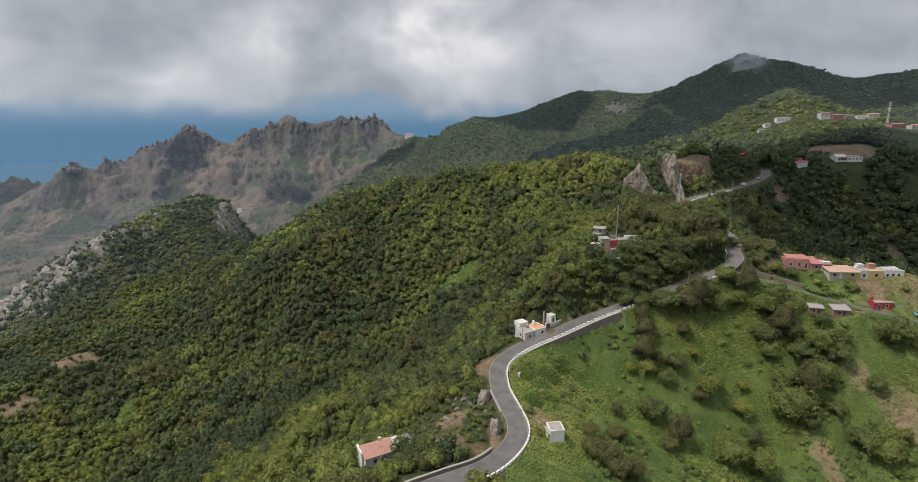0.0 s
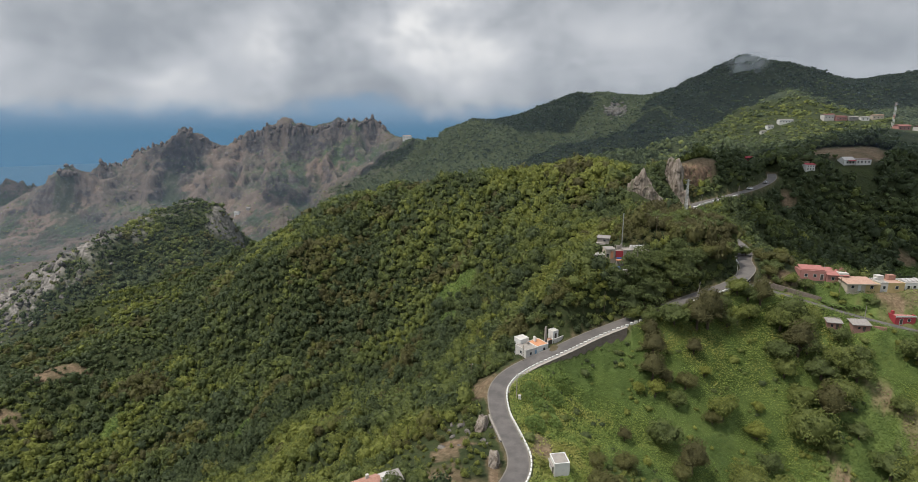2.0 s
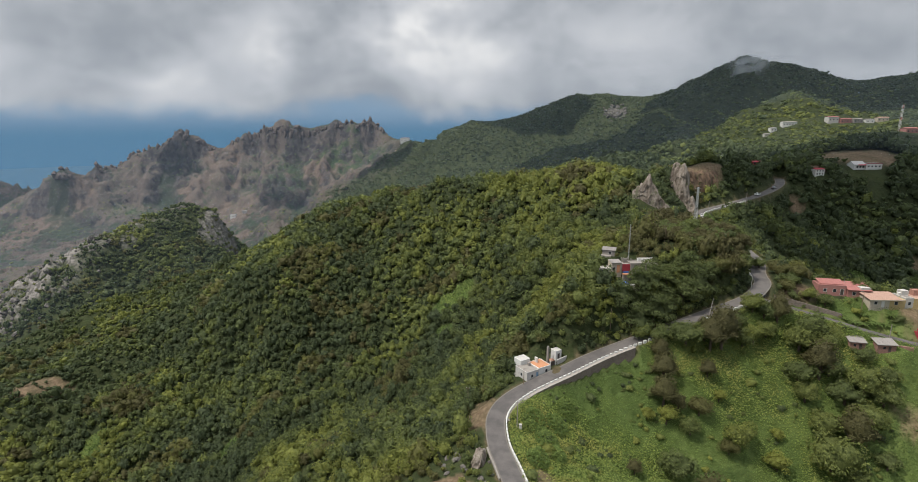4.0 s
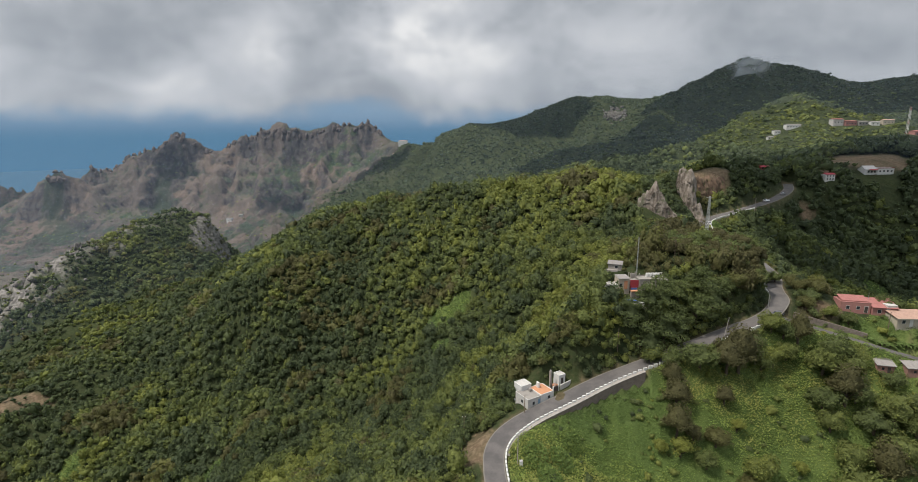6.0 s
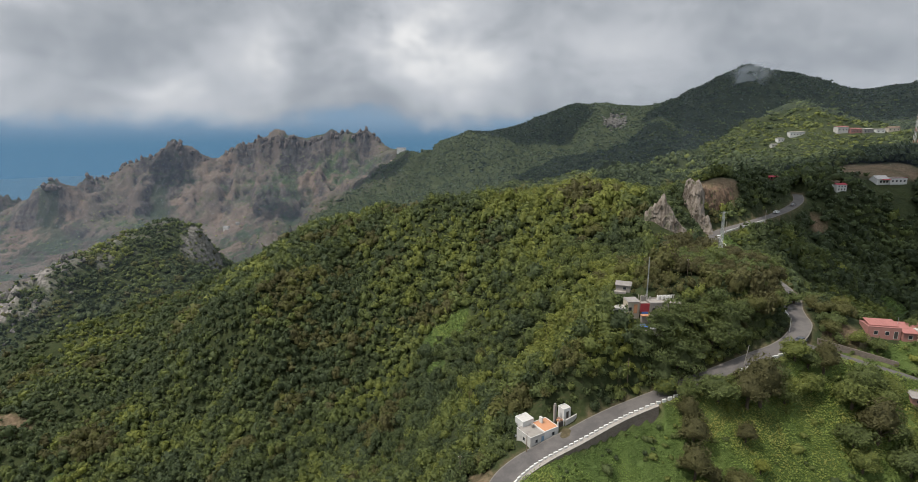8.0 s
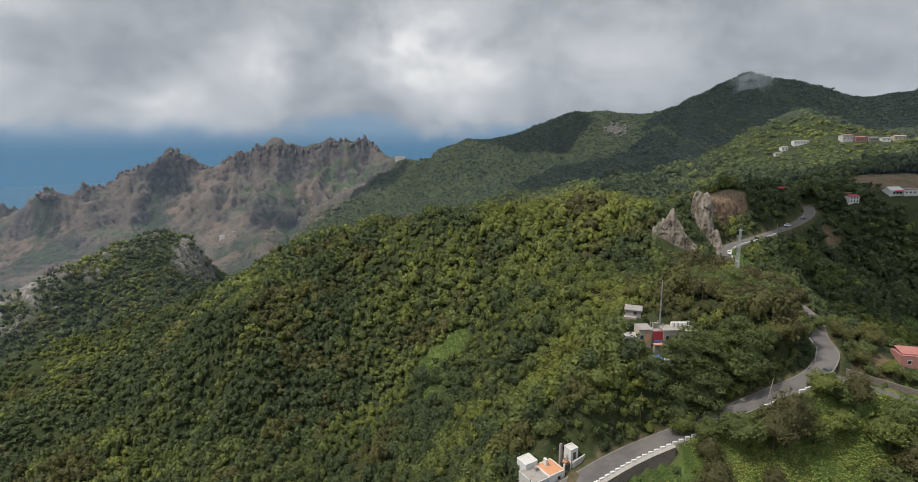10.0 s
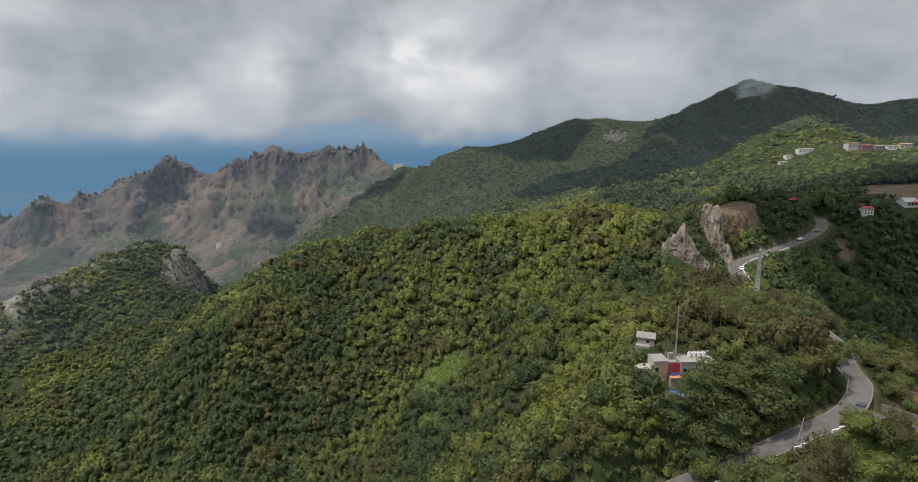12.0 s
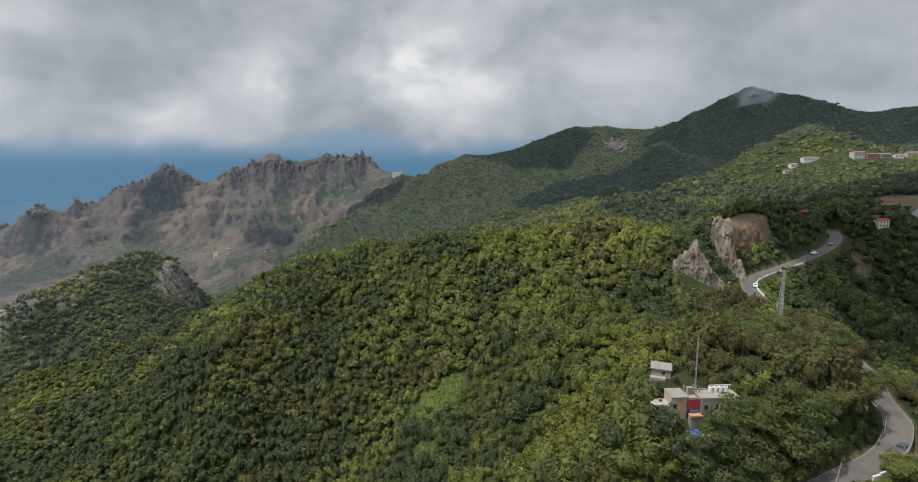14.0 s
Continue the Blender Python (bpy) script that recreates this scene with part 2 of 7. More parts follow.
LAND = {
    "hill crest": [(94, 296, 78), (82, 305, 81), (41, 310, 73), (14, 330, 69), (-10, 350, 65), (-41, 385, 58), (-85, 400, 45), (-119, 420, 24), (-157, 440, 3), (-189, 450, -15)],
    "hill flank high": [(64, 250, 58), (43, 241, 50), (14, 262, 27), (-8, 288, 20), (-55, 333, 24), (-95, 302, 17), (-122, 309, 11)],
    "hill flank low": [(36, 205, 35), (6, 225, 10), (-12, 262, 9), (-43, 265, -8), (-77, 271, -15), (-102, 271, -17), (-120, 285, -28)],
    "flank foot": [(18, 175, 24), (-20, 194, -7), (-48, 165, -4), (-79, 180, -40), (-137, 215, -64), (-160, 258, -58), (-190, 320, -44), (-218, 325, -40)],
    "house bank": [(-8, 128, 20), (-19, 104, 24), (-34, 110, 14), (-49, 140, -12), (-30, 84, 26)],
    "west slope": [(-243, 282, -50), (-237, 230, -76), (-189, 225, -78), (-296, 300, -62), (-274, 425, -28), (-226, 343, -36)],
    "behind crest": [(110, 345, 62), (60, 385, 36), (10, 425, 16), (-50, 470, -4), (-115, 500, -28), (-170, 515, -48)],
    "dome": [(-306, 545, 13), (-281, 552, 22), (-263, 552, 19), (-249, 552, 10)],
    "dome foot": [(-234, 550, -30), (-205, 500, -30), (-215, 620, -62), (-290, 640, -40)],
    "rock ridge": [(-281, 552, 19), (-308, 500, 7), (-304, 450, 4), (-331, 440, -9), (-361, 435, -23), (-385, 405, -56), (-410, 380, -78)],
    "behind rock ridge": [(-390, 560, -60), (-460, 480, -90), (-600, 600, -130)],
    "tower knoll": [(56, 181, 51), (62, 183, 52.5), (70, 186, 54.5), (86, 192, 60), (95, 204, 62), (92, 222, 63), (94, 245, 63.5), (99, 268, 66)],
    "knoll west": [(56, 198, 57), (66, 197, 59), (50, 190, 53), (40, 178, 46)],
    "knoll east": [(99, 196, 58), (103, 204, 60.5), (106, 214, 59), (110, 228, 55), (112, 246, 53), (112, 266, 55)],
    "bend mound": [(116, 194, 51), (124, 196, 49), (135, 200, 42)],
    "fin crest": [(86, 253, 69), (100, 280, 73), (122, 304, 68), (132, 320, 76), (156, 331, 80), (193, 352, 79)],
    "cut foot": [(141, 313, 64), (156, 321, 66)],
    "fin foot": [(90, 246, 63.5), (82, 246, 64), (113, 290, 66), (122, 294, 58)],
    "ridge east": [(193, 352, 79), (229, 370, 77), (292, 420, 86), (349, 460, 97), (407, 500, 97), (470, 505, 92)],
    "behind ridge east": [(160, 385, 58), (215, 430, 60), (290, 490, 68), (380, 545, 78)],
    "valley east high": [(228, 345, 74), (268, 354, 74), (310, 350, 70)],
    "valley east": [(150, 290, 50), (176, 305, 50), (208, 320, 43), (240, 317, 37), (290, 310, 30)],
    "valley east floor": [(135, 230, 30), (170, 240, 18), (220, 240, 10), (280, 220, 0)],
    "terrace": [(112, 190, 46), (124, 183, 45.5), (140, 180, 45.5), (155, 179, 45), (168, 175, 44)],
    "meadow high": [(36, 156, 23), (60, 160, 28), (80, 166, 34), (105, 168, 34), (131, 160, 30), (150, 150, 27)],
    "meadow": [(42, 148, 16), (60, 143, 12), (90, 149, 11), (118, 150, 17), (128, 134, 6), (145, 135, 10)],
    "meadow low": [(24, 114, 22), (43, 111, 15), (70, 115, 3), (98, 135, 0), (100, 110, -8), (140, 100, -10)],
    "far hill": [(163, 560, 66), (243, 640, 80), (326, 700, 102), (423, 740, 134), (477, 750, 145), (524, 720, 128), (560, 690, 110)],
    "far hill face": [(252, 600, 62), (320, 660, 82), (390, 642, 104), (436, 627, 108), (491, 624, 105), (560, 600, 100)],
    "far hill foot": [(60, 520, 30), (170, 480, 50), (260, 520, 66), (350, 545, 80), (460, 560, 92)],
    "peak ridge": [(1000, 930, 190), (817, 950, 189), (702, 960, 187), (607, 980, 214), (572, 988, 221), (548, 990, 225), (523, 990, 225), (477, 1000, 204), (416, 1030, 164), (360, 1060, 146)],
    "middle ridge": [(360, 1060, 146), (315, 1090, 159), (275, 1210, 172), (181, 1200, 143), (113, 1180, 121), (92, 1160, 120), (34, 1090, 112), (-17, 1090, 92), (-90, 1250, 61), (-127, 1340, 66)],
    "peak spur": [(405, 1000, 157), (334, 920, 119), (264, 850, 88), (191, 780, 64), (123, 740, 46)],
    "middle spur": [(319, 1080, 144), (258, 1000, 108), (183, 920, 72), (93, 850, 46)],
    "middle spur far": [(230, 1165, 146), (182, 1120, 122), (120, 1000, 76)],
    "gully far": [(330, 985, 95), (250, 915, 58), (170, 830, 30), (100, 780, 18)],
    "gully middle": [(240, 1080, 95), (180, 1010, 58), (90, 920, 28)],
    "behind far hill": [(560, 800, 100), (470, 820, 92), (390, 800, 78), (290, 755, 52), (200, 690, 40)],
    "behind middle": [(120, 1330, 60), (20, 1250, 40), (-70, 1420, 0), (270, 1400, 80), (450, 1250, 110), (700, 1150, 120)],
    "peak foot": [(620, 880, 125), (520, 870, 108), (440, 880, 100)],
    "middle face": [(60, 980, 40), (-60, 980, 10), (20, 860, 14), (0, 760, 0), (-100, 640, -20)],
    "spur": [(-154, 1345, 30), (-275, 1300, -36), (-318, 1230, -53), (-363, 1120, -69), (-369, 1040, -90), (-364, 980, -106)],
    "spur east": [(-60, 1150, 10), (-170, 1000, -62), (-240, 860, -98)],
    "spur foot": [(-375, 890, -112), (-300, 800, -95), (-420, 1000, -125), (-230, 690, -62)],
    "massif": [(-1120, 1360, -75), (-1090, 1375, -40), (-1036, 1372, 2), (-999, 1405, -22), (-1017, 1480, 3), (-998, 1500, -6), (-950, 1540, 26), (-853, 1565, 66), (-818, 1568, 98), (-772, 1580, 70), (-694, 1600, 50), (-641, 1612, 84), (-586, 1614, 100)],
    "massif east": [(-586, 1614, 100), (-476, 1610, 100), (-421, 1605, 97), (-365, 1600, 116), (-257, 1597, 120), (-221, 1590, 98), (-190, 1550, 70), (-127, 1340, 66)],
    "massif rib": [(-828, 1560, 77), (-825, 1510, 15), (-805, 1450, -44), (-783, 1390, -94)],
    "massif gully": [(-772, 1560, 13), (-721, 1500, -49), (-660, 1440, -101), (-625, 1400, -123)],
    "massif rib light": [(-665, 1585, 41), (-666, 1530, -8), (-662, 1470, -59)],
    "massif gully small": [(-700, 1560, 0), (-700, 1520, -45)],
    "massif west gully": [(-890, 1525, 0), (-900, 1470, -60), (-880, 1400, -108)],
    "massif cliff foot": [(-618, 1588, 18), (-539, 1590, 18), (-457, 1590, 32), (-366, 1582, 41), (-256, 1572, 42)],
    "massif terrace": [(-592, 1500, -49), (-530, 1530, -3), (-428, 1545, 13)],
    "massif dark spur": [(-252, 1540, 14), (-380, 1490, 6), (-480, 1430, -17), (-561, 1370, -88), (-588, 1330, -120)],
    "massif dark spur foot": [(-330, 1400, -48), (-400, 1380, -70), (-370, 1310, -78), (-458, 1300, -96), (-509, 1270, -117)],
    "massif left rib": [(-1030, 1440, -43), (-931, 1380, -84), (-986, 1340, -102), (-1155, 1380, -90), (-1224, 1340, -126)],
    "massif left gully": [(-1080, 1330, -128), (-1000, 1290, -138), (-880, 1330, -122)],
    "massif left low": [(-748, 1330, -109), (-852, 1200, -152), (-980, 1150, -149), (-885, 1000, -165)],
    "massif right slope": [(-149, 1400, 32), (-227, 1380, -21)],
    "massif foot": [(-1079, 1180, -165), (-700, 1250, -150), (-511, 1200, -140), (-420, 1150, -118), (-620, 950, -150), (-809, 850, -155)],
    "far headland": [(-1800, 1800, -90), (-1573, 1750, -77), (-1413, 1700, -82), (-1330, 1640, -140)],
    "sea floor": [(-2400, 2300, -330), (-1600, 2050, -320), (-900, 1950, -300), (-400, 1950, -300), (100, 1900, -280), (700, 1800, -200), (1600, 1700, -100), (2600, 1200, 0)],
    "west coast": [(-1500, 1250, -260), (-1400, 700, -260), (-900, 300, -200), (-2300, 1000, -330)],
    "behind": [(0, 0, 20), (-80, 20, 10), (100, 20, -10), (0, -200, 30), (-400, -100, -60), (400, -100, -40), (900, 200, 20), (800, 600, 90), (-1200, -900, -150), (1200, -900, -50), (0, -2200, -50), (2500, -300, -20), (-2500, -300, -300)],
}
RIDGED = ("massif", "massif east", "massif rib", "massif dark spur", "massif rib light", "spur", "peak ridge", "middle ridge", "far hill", "hill crest", "rock ridge")


def control_points():
    rows = []
    for name, pts in LAND.items():
        if len(pts) > 2 and name not in ("behind", "dome"):
            p = np.array(pts, float)
            for a, b in zip(p[:-1], p[1:]):
                n = int(np.clip(np.linalg.norm(b - a) / 45, 1, 3)) if name in RIDGED else 1
                rows += [a + (b - a) * k / n for k in range(n)]
            rows.append(p[-1])
        else:
            rows += [np.array(q, float) for q in pts]
    for name in ("massif", "massif east"):
        p = np.array(LAND[name], float)[3:]
        for a, b in zip(p[:-1], p[1:]):
            q = (a + b) / 2
            rows += [q + (0, 60, -50)] + ([q + (6, -30, -42 - 0.15 * max(0, q[2]))] if q[0] < -660 else [])
    rows += list(ROAD[::7]) + list(LANE[::6])
    rows = np.array(rows)
    keep = []
    for i, r in enumerate(rows):
        if all(np.hypot(*(r[:2] - rows[j][:2])) > 4.0 for j in keep):
            keep.append(i)
    return rows[keep]


CONTROL = control_points()
_d = np.hypot(CONTROL[:, None, 0] - CONTROL[None, :, 0], CONTROL[:, None, 1] - CONTROL[None, :, 1])
_n = len(CONTROL)
_a = np.zeros((_n + 3, _n + 3))
_a[:_n, :_n] = -np.sqrt(_d ** 2 + 36.0) + 0.5 * np.eye(_n)
_a[:_n, _n:] = np.stack([np.ones(_n), CONTROL[:, 0] / 1000, CONTROL[:, 1] / 1000], 1)
_a[_n:, :_n] = _a[:_n, _n:].T
WEIGHTS = np.linalg.solve(_a, np.concatenate([CONTROL[:, 2], np.zeros(3)]))


def base_height(x, y):
    shape = x.shape
    x, y = x.ravel(), y.ravel()
    out = np.zeros(len(x))
    for i in range(0, len(x), 20000):
        xx, yy = x[i:i + 20000], y[i:i + 20000]
        d = np.sqrt((xx[:, None] - CONTROL[None, :, 0]) ** 2 + (yy[:, None] - CONTROL[None, :, 1]) ** 2 + 36.0)
        out[i:i + 20000] = -d @ WEIGHTS[:_n] + WEIGHTS[_n] + WEIGHTS[_n + 1] * xx / 1000 + WEIGHTS[_n + 2] * yy / 1000
    return out.reshape(shape)


def stony(x, y):
    """1 on the bare mountains across the valley, 0 on the wooded hills."""
    far = smoothstep(1120, 1330, y + 0.55 * np.minimum(0, x + 150) * -0.6 + 60 * fbm(x, y, 160)) * smoothstep(-60, -230, x + 60 * fbm(y, x, 150))
    west = smoothstep(-330, -470, x) * smoothstep(560, 680, y + 40 * fbm(x, y, 90))
    d, *_ = near_line(x, y, SPUR_LINE)
    spur = 0.95 * smoothstep(120, 60, d + 60 * fbm(x, y, 60, 3)) * smoothstep(-130, -230, x)
    return np.clip(np.maximum(np.maximum(far, west), spur), 0, 1)


SPUR_LINE = np.array(LAND["spur"], float)


def crags(x, y):
    """1 on the pale rocks along the ridge to the west and on the dome's brow."""
    d, *_ = near_line(x, y, np.array(LAND["rock ridge"], float))
    ridge = smoothstep(36, 8, d + 16 * fbm(x, y, 22)) * smoothstep(0.0, 0.2, fbm(x + 50, y, 16, 3) + 0.26 * smoothstep(-300, -350, x) + 0.05)
    cliff = 1.3 * smoothstep(1.0, 0.75, np.hypot((x + 246) / 16, (y - 540) / 30) + 0.5 * fbm(x, y, 14, 3))
    west = smoothstep(1.0, 0.6, np.hypot((x + 347) / 60, (y - 415) / 42) + 0.7 * fbm(x, y, 30, 3)) * smoothstep(-0.05, 0.12, fbm(x + 20, y - 60, 13, 3))
    cliff = np.minimum(cliff, 1.0)
    return np.maximum(np.maximum(ridge * (0.45 + 0.55 * smoothstep(-300, -325, x)), 0.75 * cliff), west)


# levelled yards: x, y, radius, height
PADS = ((31.8, 170.2, 4.0, 29.7), (26.5, 168.2, 3.0, 27.6), (24.3, 114.4, 2.6, 22.2), (-18.6, 102.2, 3.6, 25.3), (-13.6, 105.3, 2.4, 25.2), (62.0, 188.0, 4.5, 53.8), (56.5, 188.0, 4.0, 53.4), (57.5, 181.6, 2.6, 50.4), (55.9, 198.3, 2.6, 57.4))
WALL_FROM, WALL_TO = (float(near_line(np.array([px]), np.array([py]), ROAD)[3][0]) for px, py in ((13.0, 147.0), (57.0, 171.6)))
MASSIF_LINE = np.array(LAND["massif"] + LAND["massif east"][1:], float)


FAR_RIDGE = np.array(LAND["peak ridge"] + LAND["middle ridge"][1:], float)


def mountain_ribs(x, y):
    """Ribs and gullies down the bare flanks, in three sizes: 1 on a rib, below 0 in a gully."""
    wx = x + 22 * fbm(x, y, 70, 3)
    return (fbm(wx + 0.35 * y, y * 0.30, 62, 5, 0.55, True), fbm(wx * 1.0 - 0.25 * y, y * 0.45, 24, 4, 0.6, True),
            fbm(wx + 0.25 * y + 300, y * 0.2, 125, 3, 0.5, True))


def height(x, y):
    x, y = np.asarray(x, float), np.asarray(y, float)
    h = base_height(x, y)
    r = np.hypot(x, y - 40)
    bare = stony(x, y)
    d, *_ = near_line(x, y, MASSIF_LINE)
    off = smoothstep(0, 60, d)
    # ribs and gullies down the bare flanks, broken by steps of hard lava
    ribs, fins, spurs = mountain_ribs(x, y)
    h += bare * (off * (36 * ribs - 12 + 36 * spurs - 10) * smoothstep(-140, -60, h) + (0.45 + 0.55 * off) * 8 * fins + 5 * fbm(x, y * 0.7, 15, 3, 0.62, True) - 4)
    strata = h / 36.0 + 0.9 * fbm(x, y, 210, 3)
    strata -= np.floor(strata)
    h += bare * (0.4 + 0.6 * off) * 9 * (smoothstep(0.40, 0.60, strata) - strata) * smoothstep(-0.25, 0.25, fbm(x + 90, y, 130, 2) + 0.12)
    # gullies that run down the long wooded flank
    u, v = 0.72 * x + 0.69 * y, -0.69 * x + 0.72 * y
    flank = (1 - bare) * smoothstep(60, 20, x) * smoothstep(150, 190, y + 0.3 * np.abs(x)) * smoothstep(560, 440, y)
    h += flank * (4.6 * fbm(v, u * 0.3, 40, 3, 0.5, True) - 1.2 + 3.0 * fbm(x, y, 70, 2))
    h += (1 - bare) * smoothstep(350, 800, r) * (7 * fbm(x, y, 120, 4) + 5 * fbm(x, y, 70, 3, 0.5, True) - 4)
    mid_d, *_ = near_line(x, y, FAR_RIDGE)
    h += (1 - bare) * smoothstep(620, 820, r) * smoothstep(10, 90, mid_d) * (20 * fbm(x + 0.6 * y, 0.35 * (y - 0.6 * x), 95, 4, 0.5, True) - 8)
    h += (1 - bare) * smoothstep(60, 200, r) * 2.2 * fbm(x, y, 42, 4)
    swell = meadow(x, y)
    h += swell * smoothstep(210, 190, y) * (0.9 * np.abs(fbm(x, y, 13, 3)) + 0.55 * (1 - np.abs(2.2 * fbm(x + 31, y, 5.0, 2))))
    h += crags(x, y) * (1.0 + 9.0 * np.abs(fbm(x + 0.5 * y, y * 0.6, 13, 4, 0.6)) + 3.5 * fbm(x, y, 5, 2, 0.5, True))
    for line, half in ((ROAD, ROAD_HALF), (LANE, LANE_HALF)):
        m = (x > line[:, 0].min() - 25) & (x < line[:, 0].max() + 25) & (y > line[:, 1].min() - 25) & (y < line[:, 1].max() + 25)
        if m.any():
            d, z, sgn, along = near_line(x[m], y[m], line)
            wide = np.full(d.shape, 5.0)
            if half == ROAD_HALF:
                wide[(sgn > 0) & (along > WALL_FROM) & (along < WALL_TO)] = 1.25
            k = smoothstep(half + wide, half + 0.5, d)
            h[m] = h[m] * (1 - k) + (z - 0.12) * k
    for px, py, r, pz in PADS:
        d = np.hypot(x - px, y - py)
        k = smoothstep(r + 3.0, r, d)
        h = h * (1 - k) + pz * k
    return h


def height_at(x, y):
    return float(height(np.array([x], float), np.array([y], float))[0])


# ---------------------------------------------------------------- mesh helpers
def raw_mesh(name, verts, faces, smooth=False, attributes=()):
    """A mesh from arrays: vertices n x 3 and one or more arrays of faces, m x 3 or m x 4."""
    if not isinstance(faces, (list, tuple)):
        faces = [faces]
    faces = [f for f in faces if len(f)]
    me = bpy.data.meshes.new(name)
    me.vertices.add(len(verts))
    me.vertices.foreach_set("co", np.ascontiguousarray(verts, dtype=np.float32).ravel())
    totals = np.concatenate([np.full(len(f), f.shape[1]) for f in faces])
    loops = np.concatenate([f.ravel() for f in faces]).astype(np.int32)
    me.loops.add(len(loops))
    me.loops.foreach_set("vertex_index", loops)
    me.polygons.add(len(totals))
    me.polygons.foreach_set("loop_start", np.concatenate([[0], np.cumsum(totals)[:-1]]).astype(np.int32))
    me.polygons.foreach_set("use_smooth", np.full(len(totals), smooth))
    me.update(calc_edges=True)
    for key, values in attributes:
        a = me.attributes.new(key, "FLOAT", "POINT")
        a.data.foreach_set("value", np.ascontiguousarray(values, dtype=np.float32))
    return me


def part(name, bm, material, parent=None, label="", smooth=False):
    """Links a bmesh as one mesh object, under its thing if one is given."""
    me = bpy.data.meshes.new(name)
    for f in bm.faces:
        f.smooth = smooth
    bm.to_mesh(me)
    bm.free()
    me.materials.append(material)
    ob = new(name, me)
    if parent is not None:
        ob.parent = parent
    return tagged(ob, label)


def empty(name, m, label, category, group="", kind=""):
    ob = new(name)
    ob.matrix_world = m
    ob.empty_display_size = 0.3
    return tagged(ob, label, category, group, kind)


# ---------------------------------------------------------------- materials
def material(name):
    m = bpy.data.materials.new(name)
    m.use_nodes = True
    return m, Nodes(m.node_tree)


def finish(n, color, rough=0.8, metal=0.0, bump=None, strength=0.3, distance=0.1, spec=0.3, through_light=None):
    s = n.add("ShaderNodeBsdfPrincipled")
    n.put(s.inputs["Base Color"], color), n.put(s.inputs["Roughness"], rough), n.put(s.inputs["Metallic"], metal)
    s.inputs["Specular IOR Level"].default_value = spec
    if bump is not None:
        b = n.add("ShaderNodeBump")
        b.inputs["Strength"].default_value, b.inputs["Distance"].default_value = strength, distance
        n.put(b.inputs["Height"], bump)
        n.put(s.inputs["Normal"], b.outputs[0])
    out = s.outputs[0]
    if through_light is not None:
        t = n.add("ShaderNodeBsdfTranslucent")
        n.put(t.inputs[0], color)
        mx = n.add("ShaderNodeMixShader")
        mx.inputs[0].default_value = through_light
        n.put(mx.inputs[1], out), n.put(mx.inputs[2], t.outputs[0])
        out = mx.outputs[0]
    n.put(n.add("ShaderNodeOutputMaterial").inputs[0], out)


def plain(name, color, rough=0.8, metal=0.0, grain=0.12, scale=6.0, stain=0.2):
    """Paint, plaster, tile or metal with grain and stains of real size."""
    m, n = material(name)
    pos = n.add("ShaderNodeTexCoord").outputs["Object"]
    c = rgb(*color)
    dark = rgb(*[v * 0.55 for v in color])
    blot = n.noise(pos, 0.9, 5.0, 0.6)
    c = n.mix(n.math("MULTIPLY", n.step(blot, 0.45, 0.75), stain), c, dark)
    g = n.noise(pos, scale, 3.0)
    c = n.mix(n.math("MULTIPLY", n.step(g, 0.35, 0.75), grain), c, dark)
    finish(n, c, rough, metal, g, 0.25, 0.02)
    return m


def foliage(name, ramp, through_light=0.25):
    """Leaves: the colour runs over tint (the kind of tree, with shade put in by place), with a little change in and
    between the clumps.
    """
    m, n = material(name)
    pos = n.add("ShaderNodeNewGeometry")
    tint = n.attr("tint").outputs["Fac"]
    r = n.add("ShaderNodeValToRGB")
    el = r.color_ramp.elements
    while len(el) < len(ramp):
        el.new(0.5)
    for e, (p, c) in zip(el, ramp):
        e.position, e.color = p, rgb(*c)
    drift = n.noise(pos.outputs["Position"], 0.03, 3.0)
    t = n.math("ADD", tint, n.math("MULTIPLY", n.math("SUBTRACT", drift, 0.5), 0.3))
    t = n.math("ADD", t, n.math("MULTIPLY", n.math("SUBTRACT", pos.outputs["Random Per Island"], 0.5), 0.15))
    n.put(r.inputs[0], t)
    speck = n.noise(pos.outputs["Position"], 2.2, 5.0, 0.8)
    k = n.math("ADD", 0.52, n.math("ADD", n.math("MULTIPLY", pos.outputs["Random Per Island"], 0.36), n.math("MULTIPLY", n.step(speck, 0.3, 0.7), 0.66)))
    grey = n.add("ShaderNodeCombineColor")
    for i in range(3):
        n.put(grey.inputs[i], k)
    c = n.mix(1.0, r.outputs[0], grey.outputs[0], "MULTIPLY")
    finish(n, c, 0.62, bump=speck, strength=0.8, distance=0.35, spec=0.25, through_light=through_light)
    return m


LEAF = foliage("leaves", [(0.0, (0.063, 0.084, 0.039)), (0.25, (0.113, 0.138, 0.045)), (0.5, (0.168, 0.188, 0.048)), (0.72, (0.215, 0.230, 0.050)), (0.86, (0.126, 0.126, 0.042)), (1.0, (0.095, 0.089, 0.037))], 0.4)
HERB = foliage("herbs", [(0.0, (0.088, 0.132, 0.044)), (0.35, (0.150, 0.212, 0.058)), (0.7, (0.218, 0.265, 0.068)), (1.0, (0.29, 0.28, 0.085))], 0.5)


